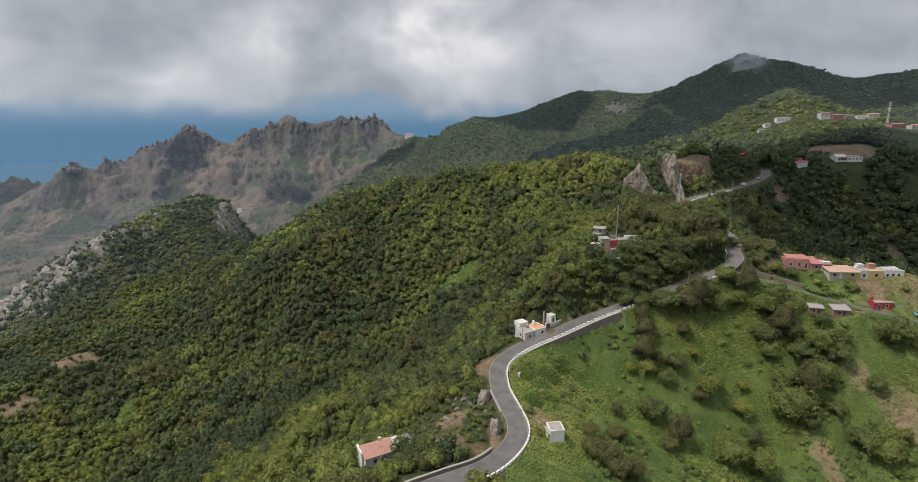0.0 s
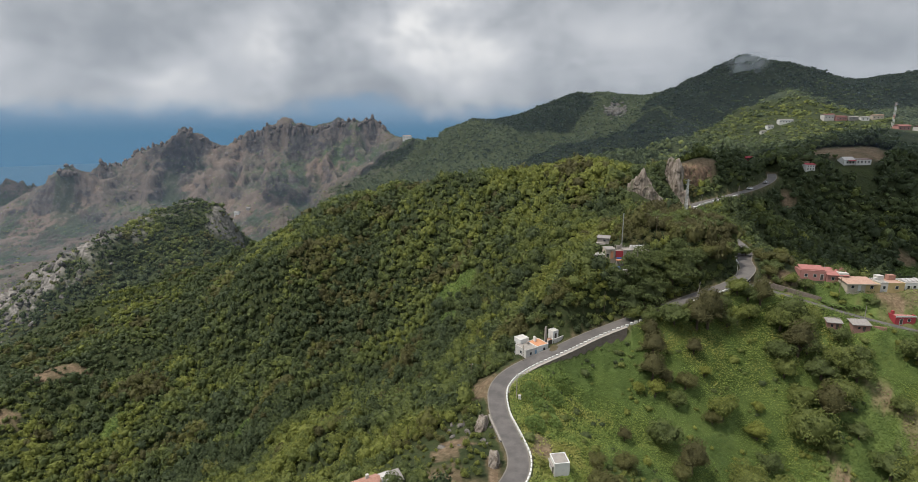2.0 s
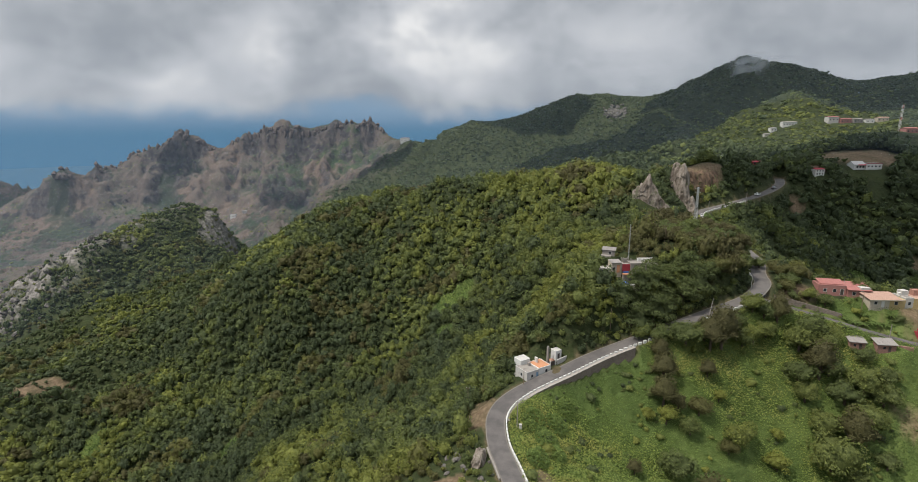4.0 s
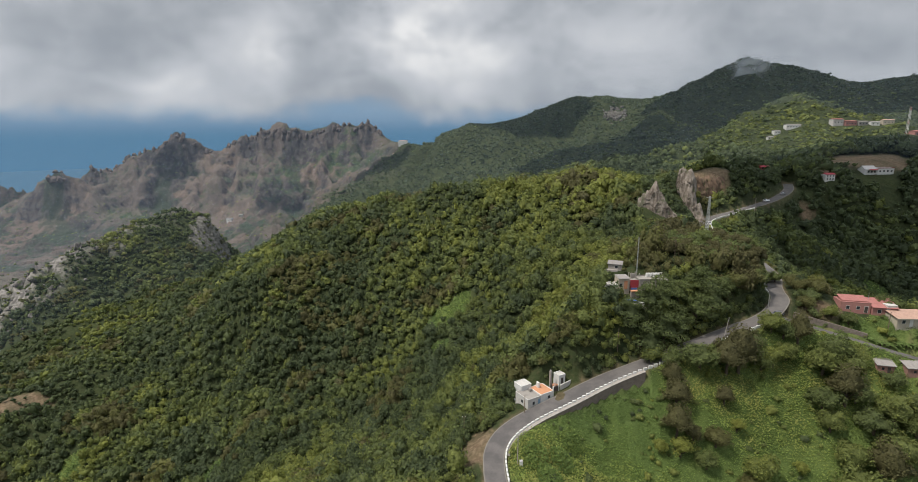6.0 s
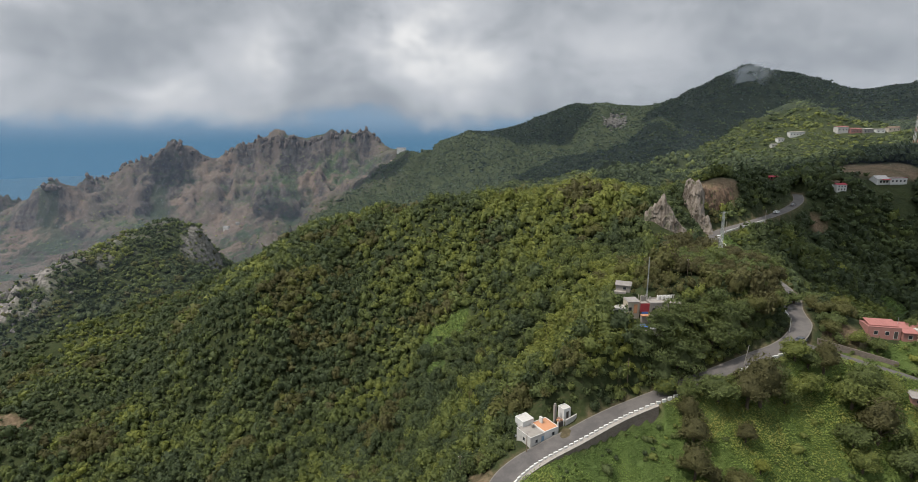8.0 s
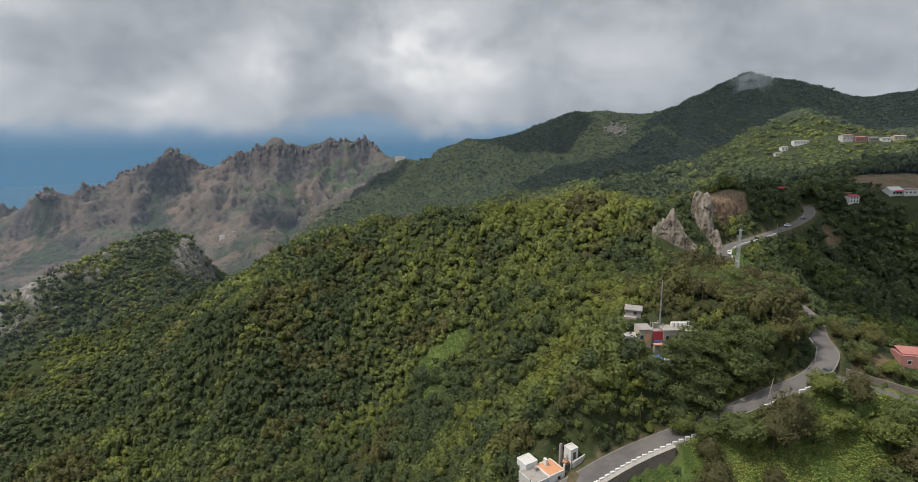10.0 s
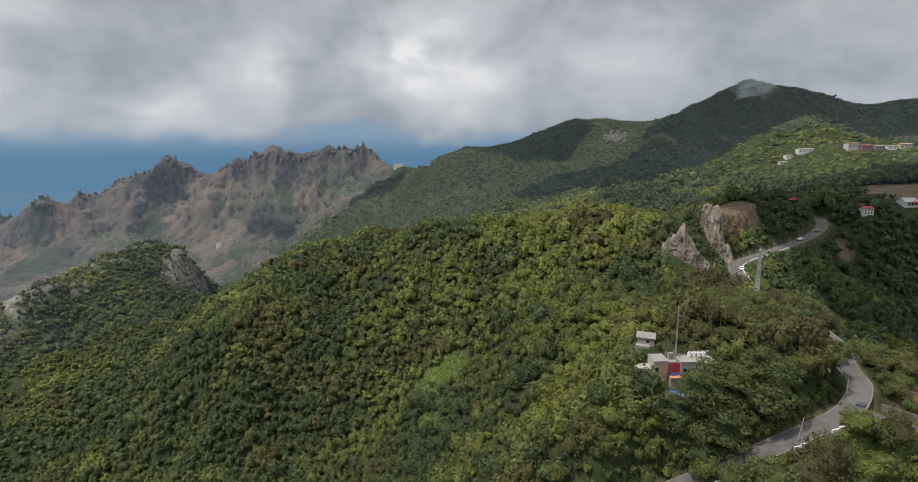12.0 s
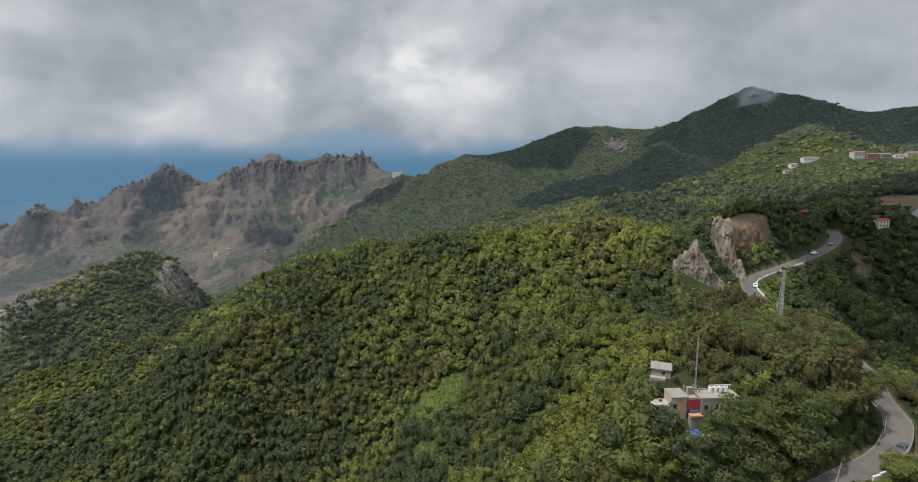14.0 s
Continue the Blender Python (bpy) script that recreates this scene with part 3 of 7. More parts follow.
def ground_material():
    m, n = material("ground")
    geo = n.add("ShaderNodeNewGeometry")
    pos = geo.outputs["Position"]
    bare, crag, soil, grassy = (n.attr(k).outputs["Fac"] for k in ("bare", "crag", "soil", "grassy"))
    scree, turf, basalt_shade, rib = (n.attr(k).outputs["Fac"] for k in ("scree", "turf", "basalt_shade", "rib"))
    big, mid, small = n.noise(pos, 0.012, 5.0), n.noise(pos, 0.07, 6.0, 0.6), n.noise(pos, 0.9, 4.0, 0.6)
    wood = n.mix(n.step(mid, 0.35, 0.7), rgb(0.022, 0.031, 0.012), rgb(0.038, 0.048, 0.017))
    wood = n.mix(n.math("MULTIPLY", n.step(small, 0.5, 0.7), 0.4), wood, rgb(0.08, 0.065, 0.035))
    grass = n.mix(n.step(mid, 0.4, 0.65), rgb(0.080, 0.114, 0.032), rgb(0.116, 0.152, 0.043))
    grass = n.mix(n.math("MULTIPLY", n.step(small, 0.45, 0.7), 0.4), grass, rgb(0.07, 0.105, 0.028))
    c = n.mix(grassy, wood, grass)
    earth = n.mix(n.step(small, 0.35, 0.7), rgb(0.115, 0.078, 0.05), rgb(0.20, 0.145, 0.095))
    c = n.mix(soil, c, earth)
    # bare mountain: bands of lava, scree and thin grass in the gullies
    band = n.noise(n.scaled(pos, (1.0, 1.0, 0.35)), 0.075, 7.0, 0.66, 0.3)
    layer = n.noise(n.scaled(pos, (0.12, 0.12, 2.6)), 0.05, 4.0, 0.6)
    steep = n.add("ShaderNodeSeparateXYZ")
    n.put(steep.inputs[0], geo.outputs["Normal"])
    rock = n.mix(n.step(band, 0.36, 0.64), rgb(0.036, 0.034, 0.038), rgb(0.092, 0.082, 0.079))
    rock = n.mix(n.math("MULTIPLY", n.step(layer, 0.5, 0.68), 0.5), rock, rgb(0.10, 0.073, 0.06))
    talus = n.mix(n.step(big, 0.42, 0.6), rgb(0.056, 0.051, 0.046), rgb(0.086, 0.067, 0.057))
    broad = n.noise(pos, 0.006, 4.0, 0.55)
    talus = n.mix(n.math("MULTIPLY", n.step(broad, 0.5, 0.62), 0.8), talus, rgb(0.135, 0.1, 0.082))
    talus = n.mix(n.math("MULTIPLY", n.step(broad, 0.48, 0.38), 0.7), talus, rgb(0.052, 0.05, 0.047))
    thin_grass = n.mix(n.step(mid, 0.4, 0.6), rgb(0.062, 0.070, 0.048), rgb(0.036, 0.056, 0.034))
    talus = n.mix(n.math("MULTIPLY", n.step(n.math("ADD", mid, n.math("MULTIPLY", big, -0.5)), 0.20, 0.36), 0.85), talus, thin_grass)
    rock = n.mix(n.step(steep.outputs[2], 0.58, 0.78), rock, talus)
    rock = n.mix(n.math("MULTIPLY", n.step(n.noise(pos, 0.16, 4.0, 0.7), 0.56, 0.66), 0.7), rock, rgb(0.034, 0.044, 0.03))
    mottle = n.noise(pos, 0.03, 6.0, 0.65)
    rock = n.mix(n.math("MULTIPLY", n.math("MULTIPLY", scree, 0.8), n.step(mottle, 0.4, 0.58)), rock, n.mix(n.step(band, 0.35, 0.65), rgb(0.105, 0.077, 0.06), rgb(0.20, 0.15, 0.118)))
    # dark rock, with the shade on some faces painted into its patches
    rock = n.mix(n.math("MULTIPLY", n.math("MULTIPLY", basalt_shade, 0.75), n.step(mottle, 0.35, 0.55)), rock, n.mix(n.step(band, 0.4, 0.65), rgb(0.026, 0.026, 0.03), rgb(0.07, 0.062, 0.06)))
    rock = n.mix(n.math("MULTIPLY", turf, n.step(mottle, 0.42, 0.58)), rock, n.mix(n.step(mid, 0.4, 0.62), rgb(0.036, 0.058, 0.030), rgb(0.07, 0.086, 0.046)))
    # scrub and painted shade darken the gullies; bare ribs painted pale as if lit
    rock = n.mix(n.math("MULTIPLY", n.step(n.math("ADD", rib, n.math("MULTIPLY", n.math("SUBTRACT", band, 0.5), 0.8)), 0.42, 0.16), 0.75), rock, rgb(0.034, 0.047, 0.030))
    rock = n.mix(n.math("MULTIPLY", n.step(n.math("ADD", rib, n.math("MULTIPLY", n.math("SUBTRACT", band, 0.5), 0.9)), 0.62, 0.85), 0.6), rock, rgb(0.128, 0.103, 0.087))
    c = n.mix(bare, c, rock)
    pale = n.mix(n.step(n.noise(pos, 0.35, 5.0, 0.65), 0.4, 0.62), rgb(0.085, 0.078, 0.07), rgb(0.235, 0.215, 0.195))
    c = n.mix(crag, c, pale)
    bump = n.math("ADD", n.noise(pos, 0.25, 6.0, 0.65), n.math("MULTIPLY", n.noise(pos, 0.05, 4.0), 3.0))
    bump = n.math("ADD", bump, n.math("MULTIPLY", n.math("MULTIPLY", bare, n.noise(n.scaled(pos, (1.0, 1.0, 0.45)), 0.11, 7.0, 0.68)), 5.0))
    finish(n, c, 0.92, bump=bump, strength=0.8, distance=1.6, spec=0.15)
    return m


GROUND = ground_material()


def asphalt():
    m, n = material("asphalt")
    pos = n.add("ShaderNodeNewGeometry").outputs["Position"]
    across = n.attr("across").outputs["Fac"]
    g, blot = n.noise(pos, 5.0, 4.0), n.noise(pos, 0.25, 5.0, 0.6)
    c = n.mix(n.step(blot, 0.35, 0.65), rgb(0.080, 0.073, 0.070), rgb(0.118, 0.107, 0.10))
    c = n.mix(n.math("MULTIPLY", n.step(g, 0.4, 0.7), 0.35), c, rgb(0.06, 0.058, 0.06))
    worn = n.math("MULTIPLY", n.step(n.math("ABSOLUTE", across), 0.84, 0.96), 0.6)
    c = n.mix(worn, c, rgb(0.20, 0.18, 0.15))
    finish(n, c, 0.88, bump=g, strength=0.2, distance=0.02)
    return m


ASPHALT = asphalt()
CONCRETE = plain("concrete", (0.27, 0.245, 0.22), 0.9, scale=3.0, stain=0.6)
STONE = plain("stone_wall", (0.20, 0.165, 0.14), 0.95, scale=2.2, grain=0.7, stain=0.6)
WHITE = plain("white_paint", (0.58, 0.57, 0.545), 0.6, stain=0.25)


def sea_material():
    m, n = material("sea")
    pos = n.add("ShaderNodeNewGeometry").outputs["Position"]
    c = n.mix(n.noise(pos, 0.002, 4.0), rgb(0.025, 0.075, 0.128), rgb(0.03, 0.086, 0.142))
    finish(n, c, 0.7, bump=n.noise(pos, 0.05, 5.0), strength=0.2, distance=1.0, spec=0.1)
    return m


SEA = sea_material()

# ---------------------------------------------------------------- ground and sea
def ground_sheet():
    view = np.radians(np.linspace(-54, 54, 520))
    rest = np.radians(np.linspace(54, 306, 64))[1:-1]
    angle = np.concatenate([view, rest])
    radius = np.concatenate([[4.0, 10.0, 17.0], 25 * (75 / 25) ** np.linspace(0, 1, 14)[:-1], 75 * (900 / 75) ** np.linspace(0, 1, 175)[:-1], np.linspace(900, 1300, 62)[:-1], np.linspace(1300, 1860, 112)[:-1], 1860 * (3300 / 1860) ** np.linspace(0, 1, 20)])
    rr, aa = np.meshgrid(radius, angle, indexing="ij")
    x, y = rr * np.sin(aa), 40 + rr * np.cos(aa)
    z = height(x, y)
    rows, cols = x.shape
    verts = np.stack([x, y, z], -1).reshape(-1, 3)
    verts = np.vstack([verts, [[0, 40, height_at(0, 40)]]])
    i, j = np.meshgrid(np.arange(rows - 1), np.arange(cols), indexing="ij")
    k = (j + 1) % cols
    quads = np.stack([i * cols + j, i * cols + k, (i + 1) * cols + k, (i + 1) * cols + j], -1).reshape(-1, 4)
    j = np.arange(cols)
    fan = np.stack([np.full(cols, rows * cols), (j + 1) % cols, j], -1)
    fx, fy = verts[:, 0], verts[:, 1]
    bare, crag = stony(fx, fy), crags(fx, fy)
    grassy = meadow(fx, fy)
    soil = bare_soil(fx, fy)
    # mask for the relief shade put into the rock colour
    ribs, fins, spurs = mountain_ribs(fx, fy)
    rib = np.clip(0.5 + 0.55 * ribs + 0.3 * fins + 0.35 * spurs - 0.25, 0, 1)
    scree, turf, basalt_shade = (patches(fx, fy, k) for k in (SCREE, TURF, BASALT_SHADE))
    return raw_mesh("ground", verts, [quads[:, ::-1], fan], True, (("bare", bare), ("crag", crag), ("grassy", grassy), ("soil", soil), ("rib", rib), ("scree", scree), ("turf", turf), ("basalt_shade", basalt_shade)))


def blob(x, y, cx, cy, size, rough=0.35, stretch=(1, 1)):
    d = np.hypot((x - cx) / stretch[0], (y - cy) / stretch[1]) / size
    return smoothstep(1.0, 0.7, d + 1.5 * rough * fbm(x, y, size * 0.7, 4, 0.6))


# what covers the bare mountain: tan scree, green terraces, dark basalt with painted shade. x, y, size
SCREE = ((-700, 1562, 55), (-615, 1484, 42), (-697, 1466, 45), (-758, 1470, 45), (-544, 1337, 60), (-650, 1405, 45), (-387, 1464, 45), (-1000, 1380, 60), (-300, 1400, 40))
TURF = ((-584, 1496, 42), (-675, 1440, 30), (-467, 1470, 50), (-315, 1541, 55), (-365, 1530, 45), (-864, 1343, 60), (-250, 1480, 70), (-560, 1400, 35), (-720, 1290, 60))
BASALT_SHADE = ((-805, 1510, 60), (-863, 1537, 50), (-318, 1580, 60), (-873, 1440, 60), (-514, 1611, 50), (-1040, 1372, 40), (-480, 1360, 45), (-930, 1300, 50), (-570, 1600, 30))


def patches(x, y, spots):
    out = np.zeros_like(x)
    for cx, cy, size in spots:
        out = np.maximum(out, blob(x, y, cx, cy, size, 0.5))
    return out


def meadow(x, y):
    """1 where grass and brambles grow in place of trees."""
    d, z, sgn, along = near_line(x, y, ROAD[:120])
    right = (sgn > 0) & (d < 150) & (x > 10) & (y < 182) & (y > 60)
    g = right * smoothstep(2, 6, d)
    for cx, cy, size, st in ((4, 266, 8, (0.9, 1.3)), (-5, 246, 5, (1, 1.2)), (-105, 232, 5, (1, 1.2)), (-190, 262, 6, (1, 1.4)), (133, 279, 10, (0.8, 1.6)), (-6, 268, 6, (1.2, 1.2)), (215, 280, 9, (1, 1)), (255, 285, 11, (1, 1)), (100, 262, 5, (1, 1))):
        g = np.maximum(g, blob(x, y, cx, cy, size, 0.35, st))
    return np.clip(g, 0, 1)


def bare_soil(x, y):
    s = np.zeros_like(x)
    for cx, cy, size, st in ((129, 150, 5, (1, 1)), (110, 133, 4.5, (0.7, 1.8)), (135, 141.5, 6, (1.3, 1)), (148, 140, 6, (1.2, 1)), (-244, 297, 13, (1.7, 0.8)), (-256, 266, 9, (1.3, 0.8)), (8.5, 151, 6, (0.9, 1.4)), (-2, 119, 4, (1, 1.2)), (3, 104, 4, (1.6, 0.9)), (8.5, 112, 3, (0.7, 1.6)), (-3, 108, 4, (1.3, 0.8)), (0, 124, 3.5, (1.4, 0.8)), (-6, 101, 3, (1.2, 0.8)), (150, 175, 7, (1.6, 0.7)), (162, 172, 7, (1.2, 1)), (285, 380, 24, (1.5, 0.9)), (22, 122, 5, (0.8, 1.4)), (270, 385, 22, (1.3, 1)), (240, 360, 9, (1, 1)), (145, 330, 14, (1.4, 0.7)), (158, 176, 6, (1.4, 1)), (118, 186, 5, (1.6, 0.8)), (210, 330, 6, (1, 1)), (262, 300, 6, (1, 1))):
        s = np.maximum(s, blob(x, y, cx, cy, size, 0.4, st))
    for line, half in ((ROAD, ROAD_HALF), (LANE, LANE_HALF)):
        d, *_ = near_line(x, y, line)
        s = np.maximum(s, 0.55 * smoothstep(half + 1.1, half + 0.2, d + 0.8 * fbm(x, y, 3)))
    return np.clip(s * (0.75 + 0.5 * fbm(x, y, 4.5, 3)), 0, 0.95)


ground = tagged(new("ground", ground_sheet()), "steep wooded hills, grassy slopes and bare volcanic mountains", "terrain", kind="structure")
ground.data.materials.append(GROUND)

bm = bmesh.new()
ring = [bm.verts.new((4930 * math.cos(a), 40 + 4930 * math.sin(a), -190)) for a in np.linspace(0, 2 * math.pi, 96, endpoint=False)]
bm.faces.new(ring)
tagged(part("water", bm, SEA), "calm blue sea reaching to the hazy horizon", "sea", kind="structure")


# ---------------------------------------------------------------- roads
def ribbon(name, line, half, label):
    p = curve_through(line[::3], 1.0)
    d = np.gradient(p[:, :2], axis=0)
    d /= np.linalg.norm(d, axis=1)[:, None]
    nrm = np.stack([d[:, 1], -d[:, 0]], 1)
    rows, across = [], []
    for k, dz in ((-1, -0.25), (-1, 0), (-0.5, 0.03), (0, 0.05), (0.5, 0.03), (1, 0), (1, -0.25)):
        rows.append(np.column_stack([p[:, 0] + nrm[:, 0] * half * k, p[:, 1] + nrm[:, 1] * half * k, p[:, 2] + 0.08 + dz]))
        across.append(np.full(len(p), float(k)))
    n, k = len(p), len(rows)
    i, j = np.meshgrid(np.arange(k - 1), np.arange(n - 1), indexing="ij")
    q = np.stack([i * n + j, i * n + j + 1, (i + 1) * n + j + 1, (i + 1) * n + j], -1).reshape(-1, 4)
    ob = new(name, raw_mesh(name, np.vstack(rows), q[:, ::-1], False, (("across", np.concatenate(across)),)))
    ob.data.materials.append(ASPHALT)
    return tagged(ob, label, "road", kind="structure")


ribbon("road", ROAD, ROAD_HALF, "winding grey asphalt mountain road")
ribbon("road_lane", LANE, LANE_HALF, "narrow grey asphalt lane to the houses")


# ---------------------------------------------------------------- clouds added overhead, outside the view, to lay shade on valleys and slopes
def cloud_material():
    m, n = material("cloud")
    pos = n.add("ShaderNodeTexCoord").outputs["Object"]
    c = n.mix(n.noise(pos, 0.02, 4.0), rgb(0.75, 0.76, 0.78), rgb(0.85, 0.85, 0.86))
    finish(n, c, 1.0, spec=0.0, through_light=0.35)
    return m


CLOUD = cloud_material()
CLOUD_BASE = 620.0


def cloud_over(name, cx, cy, rx, ry, ground_z, seed):
    """A lumpy flat-bottomed cloud placed to block the sun from the ground round (cx, cy)."""
    lift = (CLOUD_BASE - ground_z) / SUN_DIR.z
    ox, oy = cx + SUN_DIR.x * lift, cy + SUN_DIR.y * lift
    a = np.linspace(0, 2 * np.pi, 96, endpoint=False)
    out = 1 + 0.22 * fbm(np.cos(a) * 2 + seed, np.sin(a) * 2 + seed, 0.9, 4)
    rows = []
    for k in np.concatenate([np.linspace(1, 0.05, 14), np.linspace(0.05, 1, 14)[1:]]):
        rows.append((k, len(rows) < 14))
    verts = []
    for k, low in rows:
        x, y = np.cos(a) * rx * out * k, np.sin(a) * ry * out * k
        bulge = np.sqrt(max(0.0, 1 - k * k)) * min(rx, ry)
        z = np.full_like(x, -6 * bulge / 100) if low else 0.45 * bulge + 0.25 * bulge * fbm(x + seed * 50, y, 60, 4)
        verts.append(np.stack([x, y, z], 1))
    n, k = len(a), len(verts)
    i, j = np.meshgrid(np.arange(k - 1), np.arange(n), indexing="ij")
    j2 = (j + 1) % n
    q = np.stack([i * n + j, i * n + j2, (i + 1) * n + j2, (i + 1) * n + j], -1).reshape(-1, 4)
    ob = new(name, raw_mesh(name, np.vstack(verts), q, True))
    ob.location = (ox, oy, CLOUD_BASE)
    ob.data.materials.append(CLOUD)
    return tagged(ob, "unseen low grey-white cloud added to shade the ground", "cloud", kind="structure")


cloud_over("cloud", 310, 338, 160, 150, 50, 1.3)
cloud_over("cloud", 275, 872, 215, 92, 80, 4.1)
cloud_over("cloud", 700, 1000, 370, 150, 180, 7.7)
cloud_over("cloud", 150, 1160, 150, 95, 125, 5.3)
cloud_over("cloud", -165, 1255, 95, 60, 0, 6.4)
cloud_over("cloud", -1480, 1700, 260, 200, -90, 2.2)
cloud_over("cloud", -450, 1335, 62, 40, -80, 3.3)
cloud_over("cloud", -810, 1520, 55, 38, 0, 8.9)

# ---------------------------------------------------------------- translucent sheets standing in for haze, and a shred of mist on the summit
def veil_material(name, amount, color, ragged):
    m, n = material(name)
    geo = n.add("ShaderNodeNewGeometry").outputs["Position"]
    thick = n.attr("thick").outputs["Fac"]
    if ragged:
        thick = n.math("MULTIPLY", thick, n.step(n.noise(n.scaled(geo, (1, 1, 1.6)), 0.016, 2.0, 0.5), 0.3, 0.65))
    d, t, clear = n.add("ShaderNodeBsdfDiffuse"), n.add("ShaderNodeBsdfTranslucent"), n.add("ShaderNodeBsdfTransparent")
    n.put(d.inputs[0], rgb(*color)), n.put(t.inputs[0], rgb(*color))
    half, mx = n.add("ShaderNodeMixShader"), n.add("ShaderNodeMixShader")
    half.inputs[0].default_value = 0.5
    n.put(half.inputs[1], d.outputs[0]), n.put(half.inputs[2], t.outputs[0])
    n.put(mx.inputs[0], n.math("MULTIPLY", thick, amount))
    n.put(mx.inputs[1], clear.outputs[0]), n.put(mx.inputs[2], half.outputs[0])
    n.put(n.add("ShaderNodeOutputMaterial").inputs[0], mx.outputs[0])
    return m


def haze_sheet(radius, amount, top):
    """Distance haze put in as a wide curved translucent sheet, thickest low down, gone above."""
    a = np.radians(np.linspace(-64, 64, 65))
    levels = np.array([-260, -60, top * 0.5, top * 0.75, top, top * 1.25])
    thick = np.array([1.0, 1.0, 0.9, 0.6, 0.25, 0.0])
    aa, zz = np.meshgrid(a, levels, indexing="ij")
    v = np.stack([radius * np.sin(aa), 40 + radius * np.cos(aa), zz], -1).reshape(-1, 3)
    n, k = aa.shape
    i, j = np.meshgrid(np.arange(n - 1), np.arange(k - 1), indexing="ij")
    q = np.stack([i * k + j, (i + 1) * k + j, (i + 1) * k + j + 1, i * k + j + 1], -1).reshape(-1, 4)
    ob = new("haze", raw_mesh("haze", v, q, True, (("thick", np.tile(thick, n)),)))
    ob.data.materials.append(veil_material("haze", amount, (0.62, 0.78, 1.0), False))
    return tagged(ob, "thin bluish sheet standing in for haze between the hills", "haze", kind="stuff")


haze_sheet(455, 0.034, 190)
haze_sheet(800, 0.05, 260)
haze_sheet(1290, 0.045, 260)


def summit_mist():
    for cx, cy, cz, wide, tall in ((528, 962, 216, 70, 17), (562, 952, 206, 75, 20), (500, 955, 196, 45, 22)):
        u, v = np.meshgrid(np.linspace(-1, 1, 60), np.linspace(-1, 1, 30), indexing="ij")
        x, y = cx + wide * u, cy + 8 * np.cos(3 * u) - 10 * v
        z = cz + tall * v - 14 * u * u
        ragged = smoothstep(-0.7, 0.5, fbm(x + cz, z * 1.2, 60, 3, 0.45))
        thick = smoothstep(1.0, 0.1, np.hypot(u, v)) * ragged
        n, k = u.shape
        i, j = np.meshgrid(np.arange(n - 1), np.arange(k - 1), indexing="ij")
        q = np.stack([i * k + j, (i + 1) * k + j, (i + 1) * k + j + 1, i * k + j + 1], -1).reshape(-1, 4)
        ob = new("mist", raw_mesh("mist", np.stack([x, y, z], -1).reshape(-1, 3), q, True, (("thick", thick.ravel()),)))
        ob.data.materials.append(veil_material("mist", 0.55, (0.9, 0.92, 0.95), False))
        tagged(ob, "shred of white mist on the summit", "mist", kind="stuff")


summit_mist()

# ---------------------------------------------------------------- trees
def sphere(level):
    bm = bmesh.new()
    bmesh.ops.create_icosphere(bm, subdivisions=level, radius=1.0)
    v, f = np.array([q.co[:] for q in bm.verts]), np.array([[q.index for q in face.verts] for face in bm.faces])
    bm.free()
    return v, f


SPHERES = {level: sphere(level) for level in (1, 2, 3)}


